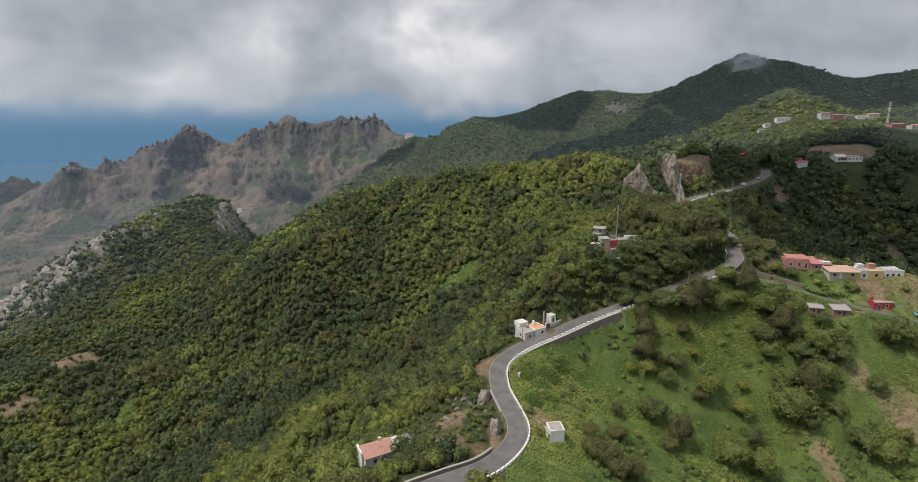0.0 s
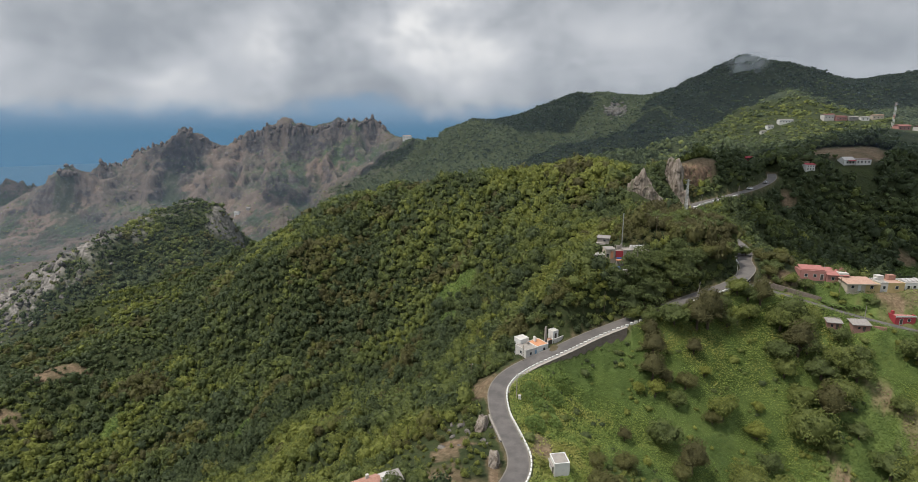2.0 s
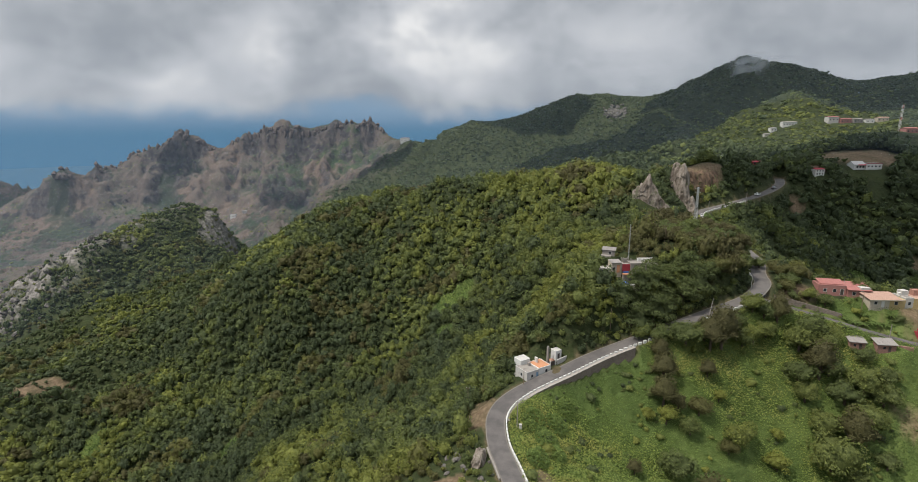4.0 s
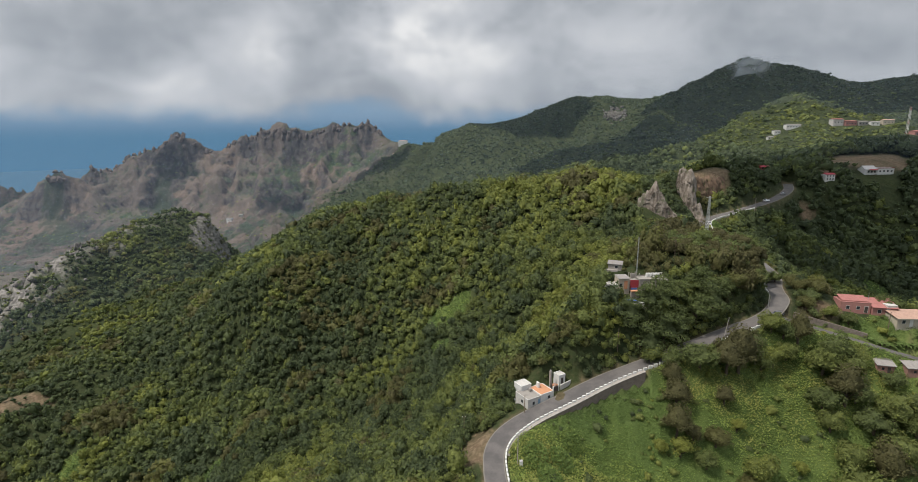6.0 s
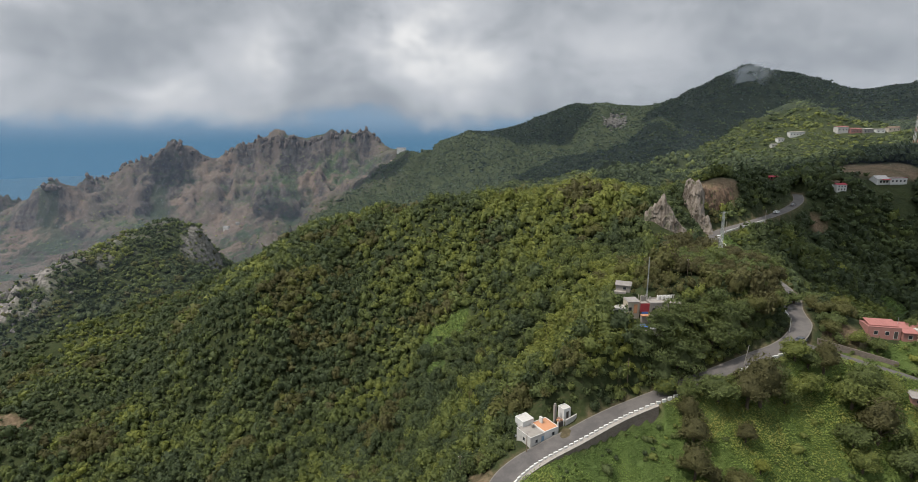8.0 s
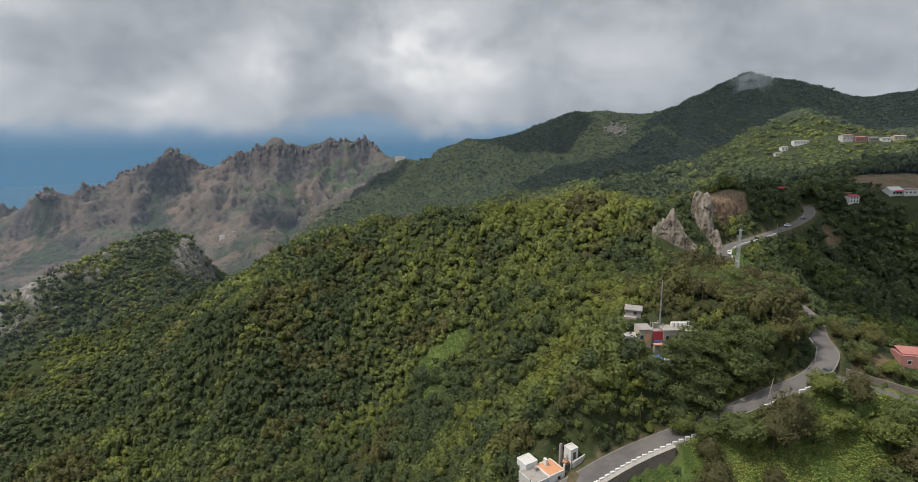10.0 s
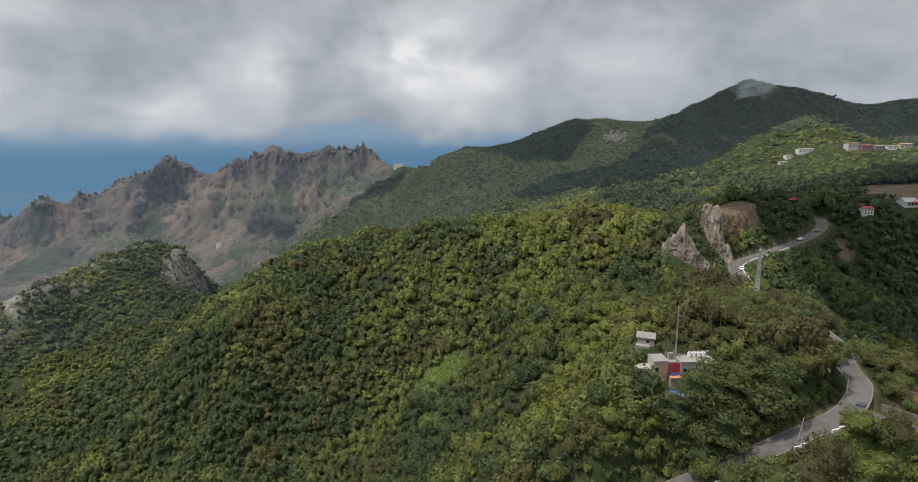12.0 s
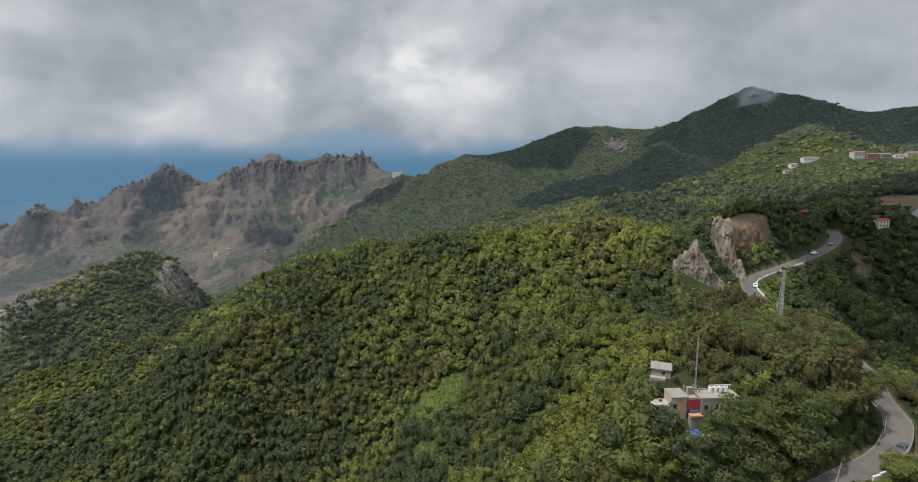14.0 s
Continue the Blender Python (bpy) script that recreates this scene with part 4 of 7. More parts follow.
def crown(rng, leaves, leaf, lumps=7, spread=0.62, tall=0.9, lump=(0.30, 0.46), layers=0, fine=1, upward=0.25, inner=0.92):
    """A crown of about unit radius round its middle: a body of rounded clumps, open underneath, and many small leaf sprays on it."""
    c = rng.normal(size=(lumps, 3))
    c[:, 2] = np.abs(c[:, 2]) * 1.1 - 0.35
    c /= np.linalg.norm(c, axis=1)[:, None]
    c *= spread * rng.uniform(0.55, 1.0, (lumps, 1))
    c[:, 2] *= tall
    r = rng.uniform(*lump, lumps)
    flat = np.ones(3)
    if layers:
        c[:, 2] = np.linspace(-0.75, 0.85, lumps) * tall
        c[:, :2] *= (0.55 + 0.9 * (1 - np.linspace(0, 1, lumps)))[:, None]
        flat = np.array([1.0, 1.0, 0.4])
    base_v, base_f = SPHERES[fine]
    b = base_v @ c.T
    disc = b * b - (c * c).sum(1)[None] + (r * r)[None]
    reach = np.where(disc > 0, b + np.sqrt(np.maximum(disc, 0)), 0.25)
    core = base_v * (np.maximum(reach.max(1), 0.3 if layers else 0.45) * inner * rng.uniform(0.93, 1.06, len(base_v)))[:, None]
    core_f = base_f[base_v[base_f].mean(1)[:, 2] > -0.5]
    pts, nrm = [], []
    while len(pts) < leaves:
        k = rng.integers(lumps)
        d = rng.normal(size=3)
        d /= np.linalg.norm(d)
        if d[2] < -0.45:
            continue
        p = c[k] + d * flat * r[k]
        if any(j != k and np.linalg.norm((p - c[j]) / flat) < r[j] * 0.82 for j in range(lumps)):
            if rng.random() < 0.9:
                continue
        pts.append(p * rng.uniform(0.93, 1.08)), nrm.append(d)
    pts, nrm = np.array(pts).reshape(-1, 3), np.array(nrm).reshape(-1, 3)
    if leaves:
        nrm = nrm + rng.normal(scale=0.42, size=nrm.shape) + np.array([0, 0, upward])
        nrm /= np.linalg.norm(nrm, axis=1)[:, None]
        u = np.cross(nrm, rng.normal(size=nrm.shape))
        u /= np.linalg.norm(u, axis=1)[:, None]
        v = np.cross(nrm, u)
        s = leaf * rng.uniform(0.6, 1.35, (leaves, 1))
        tip = rng.uniform(0.8, 1.4, (leaves, 1))
        spray = np.stack([pts - u * s - nrm * s * 0.3, pts + v * s * tip - nrm * s * 0.2, pts + u * s * 0.9 - v * s * 0.5 + nrm * s * 0.15], 1).reshape(-1, 3)
        f = np.arange(leaves * 3).reshape(-1, 3) + len(core)
        return np.vstack([core, spray]), np.vstack([core_f, f])
    return core, core_f


def forest(name, templates, places, label, mat, category="trees", smooth=True):
    """One mesh of many plants. places: rows of x, y, z, radius across, radius up, tint."""
    rng = np.random.default_rng(11)
    pick = rng.integers(0, len(templates), len(places))
    turn = rng.uniform(0, 2 * np.pi, len(places))
    vs, ts, tints, base = [], [], [], 0
    for k, (tv, tt) in enumerate(templates):
        p, a = places[pick == k], turn[pick == k]
        if not len(p):
            continue
        ca, sa = np.cos(a)[:, None], np.sin(a)[:, None]
        wide = rng.uniform(0.82, 1.22, (len(p), 1))
        x = (tv[None, :, 0] * wide * ca - tv[None, :, 1] / wide * sa) * p[:, 3:4] + p[:, 0:1]
        y = (tv[None, :, 0] * wide * sa + tv[None, :, 1] / wide * ca) * p[:, 3:4] + p[:, 1:2]
        z = tv[None, :, 2] * p[:, 4:5] + p[:, 2:3]
        vs.append(np.stack([x, y, z], -1).reshape(-1, 3))
        off = base + np.arange(len(p)) * len(tv)
        ts.append((tt[None] + off[:, None, None]).reshape(-1, 3))
        tints.append(np.repeat(p[:, 5], len(tv)))
        base += len(p) * len(tv)
    ob = new(name, raw_mesh(name, np.vstack(vs), np.vstack(ts), smooth, (("tint", np.concatenate(tints)),)))
    ob.data.materials.append(mat)
    return tagged(ob, label, category, kind="stuff")


# clear ground round the buildings: x, y, radius
CLEAR = [(9, 151, 4.6), (25, 166, 4.5), (30, 169, 4.5), (29, 171, 2.4), (34, 170.5, 2), (37, 172, 1.6), (33, 173, 1.6), (24.3, 114.4, 3), (-20, 101.5, 3.5), (-17, 103, 3.5), (-13.5, 105, 3), (-23, 98, 2.5), (-20, 97.5, 3), (-17, 98.5, 3), (-24, 95, 2), (62, 188, 5), (56, 188, 4), (67, 188, 3), (57.5, 181.6, 3.5), (62, 183, 3), (56, 198, 3), (77, 199, 1.0), (124, 187.6, 4), (129, 187, 4), (133, 185, 4), (137, 180, 4), (143, 180, 4), (149, 180, 5), (157, 180, 5), (124.6, 168, 3.2), (132, 166, 3.5), (137, 165, 3), (148, 170, 4.5), (154.5, 170, 3), (230, 345, 5), (272, 356, 9), (257, 356, 8), (88, 252.5, 7), (90, 246, 5), (95, 250, 4), (121, 296, 5), (93, 258, 4), (121, 263, 6), (120, 272, 6), (126, 287, 6), (131, 282, 4), (126, 302, 5), (131, 297, 5), (137, 317, 7), (398, 644, 13), (442, 630, 16), (460, 629, 14), (478, 628, 14), (376, 641, 8), (494, 627, 11), (426, 521, 6), (404, 481, 10), (418, 479, 9), (91.6, 211.0, 0.6)]


def keep_clear(x, y, margin=0.0):
    ok, margin = np.ones(len(x), bool), np.broadcast_to(margin, len(x))
    for cx, cy, r in CLEAR:
        ok &= np.hypot(x - cx, y - cy) > r + margin
    for line, half in ((ROAD, ROAD_HALF), (LANE, LANE_HALF)):
        near = (x > line[:, 0].min() - 9) & (x < line[:, 0].max() + 9) & (y > line[:, 1].min() - 9) & (y < line[:, 1].max() + 9)
        i = np.where(near & ok)[0]
        d, *_ = near_line(x[i], y[i], line)
        ok[i] &= d > half + 1.6 + margin[i]
    return ok


def scatter(x0, x1, y0, y1, step, rng):
    x, y = np.meshgrid(np.arange(float(x0), x1, step), np.arange(float(y0), y1, step * 0.87))
    x[1::2] += step / 2
    x, y = x.ravel(), y.ravel()
    return x + rng.uniform(-0.42, 0.42, x.shape) * step, y + rng.uniform(-0.42, 0.42, x.shape) * step


def tree_tint(x, y, rng):
    t = 0.27 + 0.62 * fbm(x, y, 60, 3) + 0.42 * fbm(x + 200, y, 15, 2) + rng.normal(scale=0.13, size=len(x))
    knoll = np.maximum(blob(x, y, 90, 205, 26, 0.2), 0.8 * blob(x, y, 100, 240, 18, 0.3))
    t = np.where(knoll * rng.uniform(0.4, 1.6, len(x)) > 0.6, rng.uniform(0.98, 1.15, len(x)), t)
    t += 0.08 * smoothstep(40, 75, base_height(x, y)) * smoothstep(330, 280, y) * smoothstep(140, 110, x)
    # east valley: dark laurels and pines, with cloud shade put into the tint too
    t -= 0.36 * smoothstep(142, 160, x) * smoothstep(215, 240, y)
    t += 0.25 * smoothstep(24, 8, np.hypot(x + 2, y - 128))
    # west side: shade of cloud and gullies put into the tint
    t -= 0.10 * smoothstep(-30, -130, x) * (t < 0.9)
    heather = (fbm(x - 40, y + 90, 22, 3) + 0.10 * smoothstep(20, 70, x) + rng.normal(scale=0.12, size=len(x))) > 0.45
    t = np.where(heather & (x < 140), rng.uniform(0.84, 1.0, len(x)), t)
    return np.where(t > 0.8, t, np.clip(t, 0.02, 0.58))


def offsets(line, off, start, end, step):
    """Points beside a line (right of its way: plus), between the places nearest to start and end."""
    i0, i1 = (int(np.argmin(np.hypot(line[:, 0] - p[0], line[:, 1] - p[1]))) for p in (start, end))
    p = curve_through(line[i0:i1 + 1:2], step)
    d = np.gradient(p[:, :2], axis=0)
    d /= np.linalg.norm(d, axis=1)[:, None]
    return np.stack([p[:, 0] + d[:, 1] * off, p[:, 1] - d[:, 0] * off], 1)


def plant_forest():
    rng = np.random.default_rng(5)
    near_t = [crown(rng, 150, 0.128, lumps=int(rng.integers(8, 13)), lump=(0.24, 0.52), tall=rng.uniform(0.85, 1.2), inner=0.84) for _ in range(12)]
    mid_t = [crown(rng, 44, 0.215, lumps=int(rng.integers(7, 11)), lump=(0.26, 0.5), tall=rng.uniform(0.85, 1.2), inner=0.86) for _ in range(10)]
    thin_t = [crown(rng, 19, 0.30, lumps=int(rng.integers(7, 10)), inner=0.88) for _ in range(8)]
    far_t = [crown(rng, 10, 0.38, lumps=int(rng.integers(6, 9))) for _ in range(8)]
    fine_t = [crown(rng, 420, 0.075, lumps=int(rng.integers(13, 18)), lump=(0.2, 0.42), inner=0.86, fine=2) for _ in range(6)]
    low_t = [crown(rng, 0, 0, lumps=5) for _ in range(4)]
    # woods of the near hills
    x, y = scatter(-470, 330, 60, 640, 2.75, rng)
    thinned = rng.random(len(x)) < smoothstep(300, 420, np.hypot(x, y - 30)) * 0.42
    x, y = x[~thinned], y[~thinned]
    sees = (np.abs(x) < 1.08 * (y + 10) + 25) & (np.hypot(x, y) > 60)
    x, y = x[sees], y[sees]
    grass, soil, rock, bare = meadow(x, y), bare_soil(x, y), crags(x, y), stony(x, y)
    dice = rng.random(len(x))
    ok = (grass < 0.4) & (dice > soil * np.where(x > 140, 2.0, 1.05)) & (dice > rock * 0.86) & (dice > bare * 0.93) & keep_clear(x, y, 0.2)
    ok &= np.hypot((x - 95) / 18.5, (y - 209) / 15) > 1.0
    gaps = fbm(x, y, 30, 3)
    ok &= (dice > 0.02) & ~((gaps > 0.5) & (dice < 0.4))
    valley = smoothstep(150, 175, x) * smoothstep(215, 235, y)
    ok &= ~((valley > 0.5) & (fbm(x + 70, y, 24, 3) > 0.42))
    x, y = x[ok], y[ok]
    z = height(x, y)
    r = np.clip(rng.lognormal(0.78, 0.30, len(x)), 1.3, 4.2) * (1 + 0.4 * smoothstep(300, 420, np.hypot(x, y - 30)))
    low = np.maximum(smoothstep(320, 420, np.hypot(x + 300, y - 470) * -1 + 560), 0.8 * blob(x, y, 110, 300, 40, 0.3))
    low = np.clip(np.maximum(low, blob(x, y, 0, 122, 17, 0.3)), 0, 1)
    r *= 1 - 0.35 * blob(x, y, 0, 118, 22, 0.2)
    r *= (1 - 0.36 * low) * (1 + 0.35 * fbm(x - 90, y, 24, 2))
    ok = keep_clear(x, y, 0.45 * r)
    x, y, z, r = x[ok], y[ok], z[ok], r[ok]
    knoll = np.maximum(blob(x, y, 92, 206, 26, 0.2), blob(x, y, 106, 235, 20, 0.2))
    up = r * rng.uniform(0.9, 1.4, len(x)) * (1 + 0.2 * knoll)
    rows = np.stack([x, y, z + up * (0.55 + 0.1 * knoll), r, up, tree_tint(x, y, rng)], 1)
    d = np.hypot(x, y - 30)
    # the round dense wood on the knoll, and shrubs on the shoulder beside the hidden stretch of road
    kx, ky = scatter(74, 116, 192, 227, 2.3, rng)
    dome = 1 - np.hypot((kx - 95) / 18.5, (ky - 209) / 15) ** 2
    ok = (dome > 0) & keep_clear(kx, ky, 0.3)
    kx, ky, dome = kx[ok], ky[ok], dome[ok]
    kr = rng.uniform(1.9, 3.2, len(kx))
    top = 57 + 11.5 * np.sqrt(dome) + rng.normal(scale=0.5, size=len(kx))
    kz = np.maximum(top - kr, height(kx, ky) + 0.4 * kr)
    knoll_rows = np.stack([kx, ky, kz, kr, kr * 1.15, np.where(fbm(kx, ky, 8, 2) + rng.normal(scale=0.15, size=len(kx)) > 0.06, rng.uniform(1.0, 1.2, len(kx)), rng.uniform(0.1, 0.35, len(kx)))], 1)
    skirt = knoll_rows.copy()
    skirt[:, 2] = height(kx, ky) + 1.2
    knoll_rows = np.vstack([knoll_rows, skirt])
    s = offsets(ROAD, -4.6, (112, 202), (128, 256), 1.6)
    sx, sy = s[:, 0] + rng.uniform(-0.8, 0.8, len(s)), s[:, 1] + rng.uniform(-0.8, 0.8, len(s))
    sr = rng.uniform(2.0, 2.9, len(s))
    shoulder = np.stack([sx, sy, height(sx, sy) + 1.5, sr, sr * 1.35, np.clip(rng.normal(0.5, 0.15, len(s)), 0.1, 0.8)], 1)
    forest("knoll_wood", fine_t, np.vstack([knoll_rows, shoulder]), "dense brownish-green tree heather on the knoll", LEAF, "trees")
    # the steep bank over the road is overgrown from foot to top
    bx, by = scatter(30, 108, 164, 200, 1.45, rng)
    dd, bz, sgn, _ = near_line(bx, by, ROAD)
    ok = (sgn < 0) & (dd < 17) & keep_clear(bx, by, -0.4)
    bx, by = bx[ok], by[ok]
    br = rng.uniform(0.9, 1.9, len(bx))
    bank = np.stack([bx, by, height(bx, by) + br * 0.4, br, br * rng.uniform(0.8, 1.5, len(bx)), np.clip(0.3 + 0.5 * fbm(bx, by, 10, 2) + rng.normal(scale=0.1, size=len(bx)), 0.02, 0.68)], 1)
    forest("bank_shrubs", near_t, bank, "shrubs and ferns covering the steep bank over the road", LEAF, "shrubs")
    hidden = unseen(x, y, z)
    hidden &= ~((x > 96) & (y < 430))
    hidden |= d >= 600
    a, b, e, c = (d < 230) & ~hidden, (d >= 230) & (d < 350) & ~hidden, (d >= 350) & ~hidden, hidden & (rng.random(len(x)) < 0.4)
    forest("woodland", near_t, rows[a], "dense mixed evergreen laurel and heather trees on the slope", LEAF, "trees")
    forest("woodland", mid_t, rows[b], "dense evergreen forest in many shades of green on the hillside", LEAF, "trees")
    forest("woodland", thin_t, rows[e], "dense evergreen scrub forest on the far slopes", LEAF, "trees")
    forest("woodland", low_t, rows[c], "evergreen scrub behind the hills", LEAF, "trees")
    # woods of the far hills
    x, y = scatter(-420, 900, 560, 1440, 6.6, rng)
    ok = (np.abs(x) < 1.05 * y + 30) & (stony(x, y) < 0.5) & keep_clear(x, y)
    ok &= (rng.random(len(x)) > 0.03 + 0.5 * (fbm(x, y, 45, 3) > 0.36)) & (y > 560 + 80 * (x < 330))
    x, y = x[ok], y[ok]
    z = height(x, y)
    r = np.clip(rng.lognormal(1.45, 0.25, len(x)), 2.6, 7.5)
    # tint lighter for the sunlit far hill, darker for the shaded ridges behind
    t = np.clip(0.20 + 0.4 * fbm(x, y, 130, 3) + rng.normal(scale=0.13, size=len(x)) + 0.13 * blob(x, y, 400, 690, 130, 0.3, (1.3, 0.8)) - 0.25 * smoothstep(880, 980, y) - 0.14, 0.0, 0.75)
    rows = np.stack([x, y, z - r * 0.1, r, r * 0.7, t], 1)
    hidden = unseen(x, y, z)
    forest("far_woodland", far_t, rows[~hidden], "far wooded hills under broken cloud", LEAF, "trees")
    forest("far_woodland", low_t, rows[hidden & (rng.random(len(x)) < 0.35)], "woods on the far side of the hills", LEAF, "trees")
    # scrub dots on the bare mountains
    x, y = scatter(-1500, -60, 640, 1640, 15, rng)
    g = fbm(x, y, 90, 4)
    ok = (np.abs(x) < 1.05 * y + 30) & (stony(x, y) > 0.4) & (rng.random(len(x)) < 0.10 + 0.9 * smoothstep(0.0, 0.4, g))
    x, y = x[ok], y[ok]
    z = height(x, y)
    r = rng.uniform(1.5, 4.5, len(x))
    forest("mountain_scrub", low_t, np.stack([x, y, z + r * 0.2, r, r * 0.7, np.clip(rng.normal(0.3, 0.15, len(x)), 0, 0.8)], 1), "dark scrub dotted over bare mountain slopes", LEAF, "shrubs")


def unseen(x, y, z):
    """True where the hills hide the ground from both ends of the way."""
    hid = np.ones(len(x), bool)
    for ex, ey, ez in ((0, 0, 100), (6, 84, 109)):
        block = np.zeros(len(x), bool)
        for k in np.linspace(0.3, 0.93, 26):
            px, py = ex + (x - ex) * k, ey + (y - ey) * k
            block |= quick_height(px, py) > ez + (z + 13 - ez) * k
        hid &= block
    return hid


GRID_X, GRID_Y = np.arange(-1500, 1100, 8.0), np.arange(-60, 1660, 8.0)
GRID_Z = height(*np.meshgrid(GRID_X, GRID_Y))


def quick_height(x, y):
    fi, fj = np.clip((y + 60) / 8, 0, len(GRID_Y) - 1.01), np.clip((x + 1500) / 8, 0, len(GRID_X) - 1.01)
    i, j = fi.astype(int), fj.astype(int)
    a, b = fi - i, fj - j
    return (GRID_Z[i, j] * (1 - b) + GRID_Z[i, j + 1] * b) * (1 - a) + (GRID_Z[i + 1, j] * (1 - b) + GRID_Z[i + 1, j + 1] * b) * a


plant_forest()


def leaf_carpet(name, x, y, lift, size, tint, label, rng):
    """Low growth as one mesh: small upturned leaf sprays standing on the ground."""
    n = len(x)
    z = height(x, y) + lift
    a, lean = rng.uniform(0, 2 * np.pi, n), rng.normal(scale=0.55, size=(n, 2))
    u = np.stack([np.cos(a), np.sin(a), lean[:, 0] * 0.6], 1) * size[:, None]
    v = np.stack([-np.sin(a), np.cos(a), lean[:, 1]], 1) * size[:, None]
    c = np.stack([x, y, z], 1)
    verts = np.stack([c - u, c + v * rng.uniform(0.9, 1.6, (n, 1)), c + u * 0.8 - v * 0.45], 1).reshape(-1, 3)
    ob = new(name, raw_mesh(name, verts, np.arange(n * 3).reshape(-1, 3), False, (("tint", np.repeat(tint, 3)),)))
    ob.data.materials.append(HERB)
    return tagged(ob, label, "undergrowth", kind="stuff")


def plant_meadow():
    """Brambles, ferns and tall grass below the road, and low growth on the clearings."""
    rng = np.random.default_rng(8)
    kinds = [crown(rng, 46, 0.15, lumps=9, tall=0.75, upward=0.4) for _ in range(6)]
    x, y = scatter(8, 200, 60, 190, 0.31, rng)
    ok = (np.hypot(x, y) > 75) & (x < 1.05 * y + 30)
    x, y = x[ok], y[ok]
    ok = (meadow(x, y) > 0.35) & keep_clear(x, y, -1.9) & (rng.random(len(x)) > bare_soil(x, y) * 1.05)
    x, y = x[ok], y[ok]
    patch = fbm(x, y, 24, 3)
    t = np.clip(0.42 + 0.85 * patch + 0.3 * fbm(x + 60, y, 5, 2) + rng.normal(scale=0.07, size=len(x)), 0.02, 0.98)
    lift = rng.uniform(0.05, 0.55, len(x)) * (1 + 0.8 * fbm(x, y + 40, 4.0, 2))
    leaf_carpet("brambles", x, y, lift, rng.uniform(0.13, 0.26, len(x)) * (1 + 0.4 * smoothstep(-0.1, 0.3, patch)), t, "bright green brambles, ferns and tall grass on the slope", rng)
    # bushes standing out of it, in drifts
    x, y = scatter(8, 200, 62, 186, 1.9, rng)
    ok = (meadow(x, y) > 0.6) & (np.hypot(x, y) > 75) & (x < 1.05 * y + 30) & keep_clear(x, y, -0.4)
    drift = fbm(x + 11, y - 4, 17, 3) + 0.22 * smoothstep(70, 110, x) - 0.12
    ok &= (rng.random(len(x)) < 0.10 + 0.55 * smoothstep(0.1, 0.45, drift)) & (rng.random(len(x)) > bare_soil(x, y))
    x, y = x[ok], y[ok]
    r = np.clip(rng.lognormal(0.05, 0.38, len(x)), 0.5, 2.6)
    t = np.clip(0.38 + 0.5 * fbm(x, y, 20, 2) + rng.normal(scale=0.16, size=len(x)), 0.02, 0.72)
    forest("bushes", kinds, np.stack([x, y, height(x, y) + 0.3 * r, r, r * rng.uniform(0.7, 1.2, len(x)), t], 1), "green bushes and ferns among the brambles", LEAF, "shrubs")
    x, y = scatter(-260, 290, 200, 330, 0.62, rng)
    ok = (np.abs(x) < 1.05 * y + 20)
    x, y = x[ok], y[ok]
    ok = (meadow(x, y) > 0.4)
    x, y = x[ok], y[ok]
    x, y = (q[keep_clear(x, y, -1)] for q in (x, y))
    t = np.clip(0.22 + 0.5 * fbm(x, y, 14, 3) + rng.normal(scale=0.14, size=len(x)), 0.02, 0.9)
    leaf_carpet("tall_grass", x, y, rng.uniform(0.05, 0.5, len(x)), rng.uniform(0.4, 0.75, len(x)), t, "grass and low herbs on forest clearings", rng)
    # cane thickets in drifts beside the road
    for cx, cy, size in ((22.5, 146, 3.4), (25, 140, 3.2), (29, 147, 3.0), (21.5, 132, 2.8), (33, 153, 2.6), (27, 135, 2.2)):
        a, q = rng.uniform(0, 2 * np.pi, 900), np.sqrt(rng.uniform(0, 1, 900))
        x, y = cx + size * q * np.cos(a), cy + size * 1.3 * q * np.sin(a)
        near_road, *_ = near_line(x, y, ROAD)
        ok = near_road > ROAD_HALF + 1.8
        x, y, q = x[ok], y[ok], q[ok]
        tall = 2.1 * np.sqrt(1 - 0.9 * q * q)
        leaf_carpet("canes", x, y, tall * rng.uniform(0.3, 1.0, len(x)), rng.uniform(0.2, 0.36, len(x)), np.clip(rng.normal(0.36, 0.1, len(x)), 0, 1), "tall grey-green canes beside the road", rng)


plant_meadow()


# ---------------------------------------------------------------- building blocks
def add_box(bm, x0, y0, z0, x1, y1, z1):
    v = [bm.verts.new(p) for p in ((x0, y0, z0), (x1, y0, z0), (x1, y1, z0), (x0, y1, z0), (x0, y0, z1), (x1, y0, z1), (x1, y1, z1), (x0, y1, z1))]
    for f in ((0, 3, 2, 1), (4, 5, 6, 7), (0, 1, 5, 4), (1, 2, 6, 5), (2, 3, 7, 6), (3, 0, 4, 7)):
        bm.faces.new([v[i] for i in f])
    return v


def box(*size, bevel=0.0):
    bm = bmesh.new()
    add_box(bm, *size)
    if bevel:
        bmesh.ops.bevel(bm, geom=bm.edges[:], offset=bevel, segments=1, affect="EDGES")
    return bm


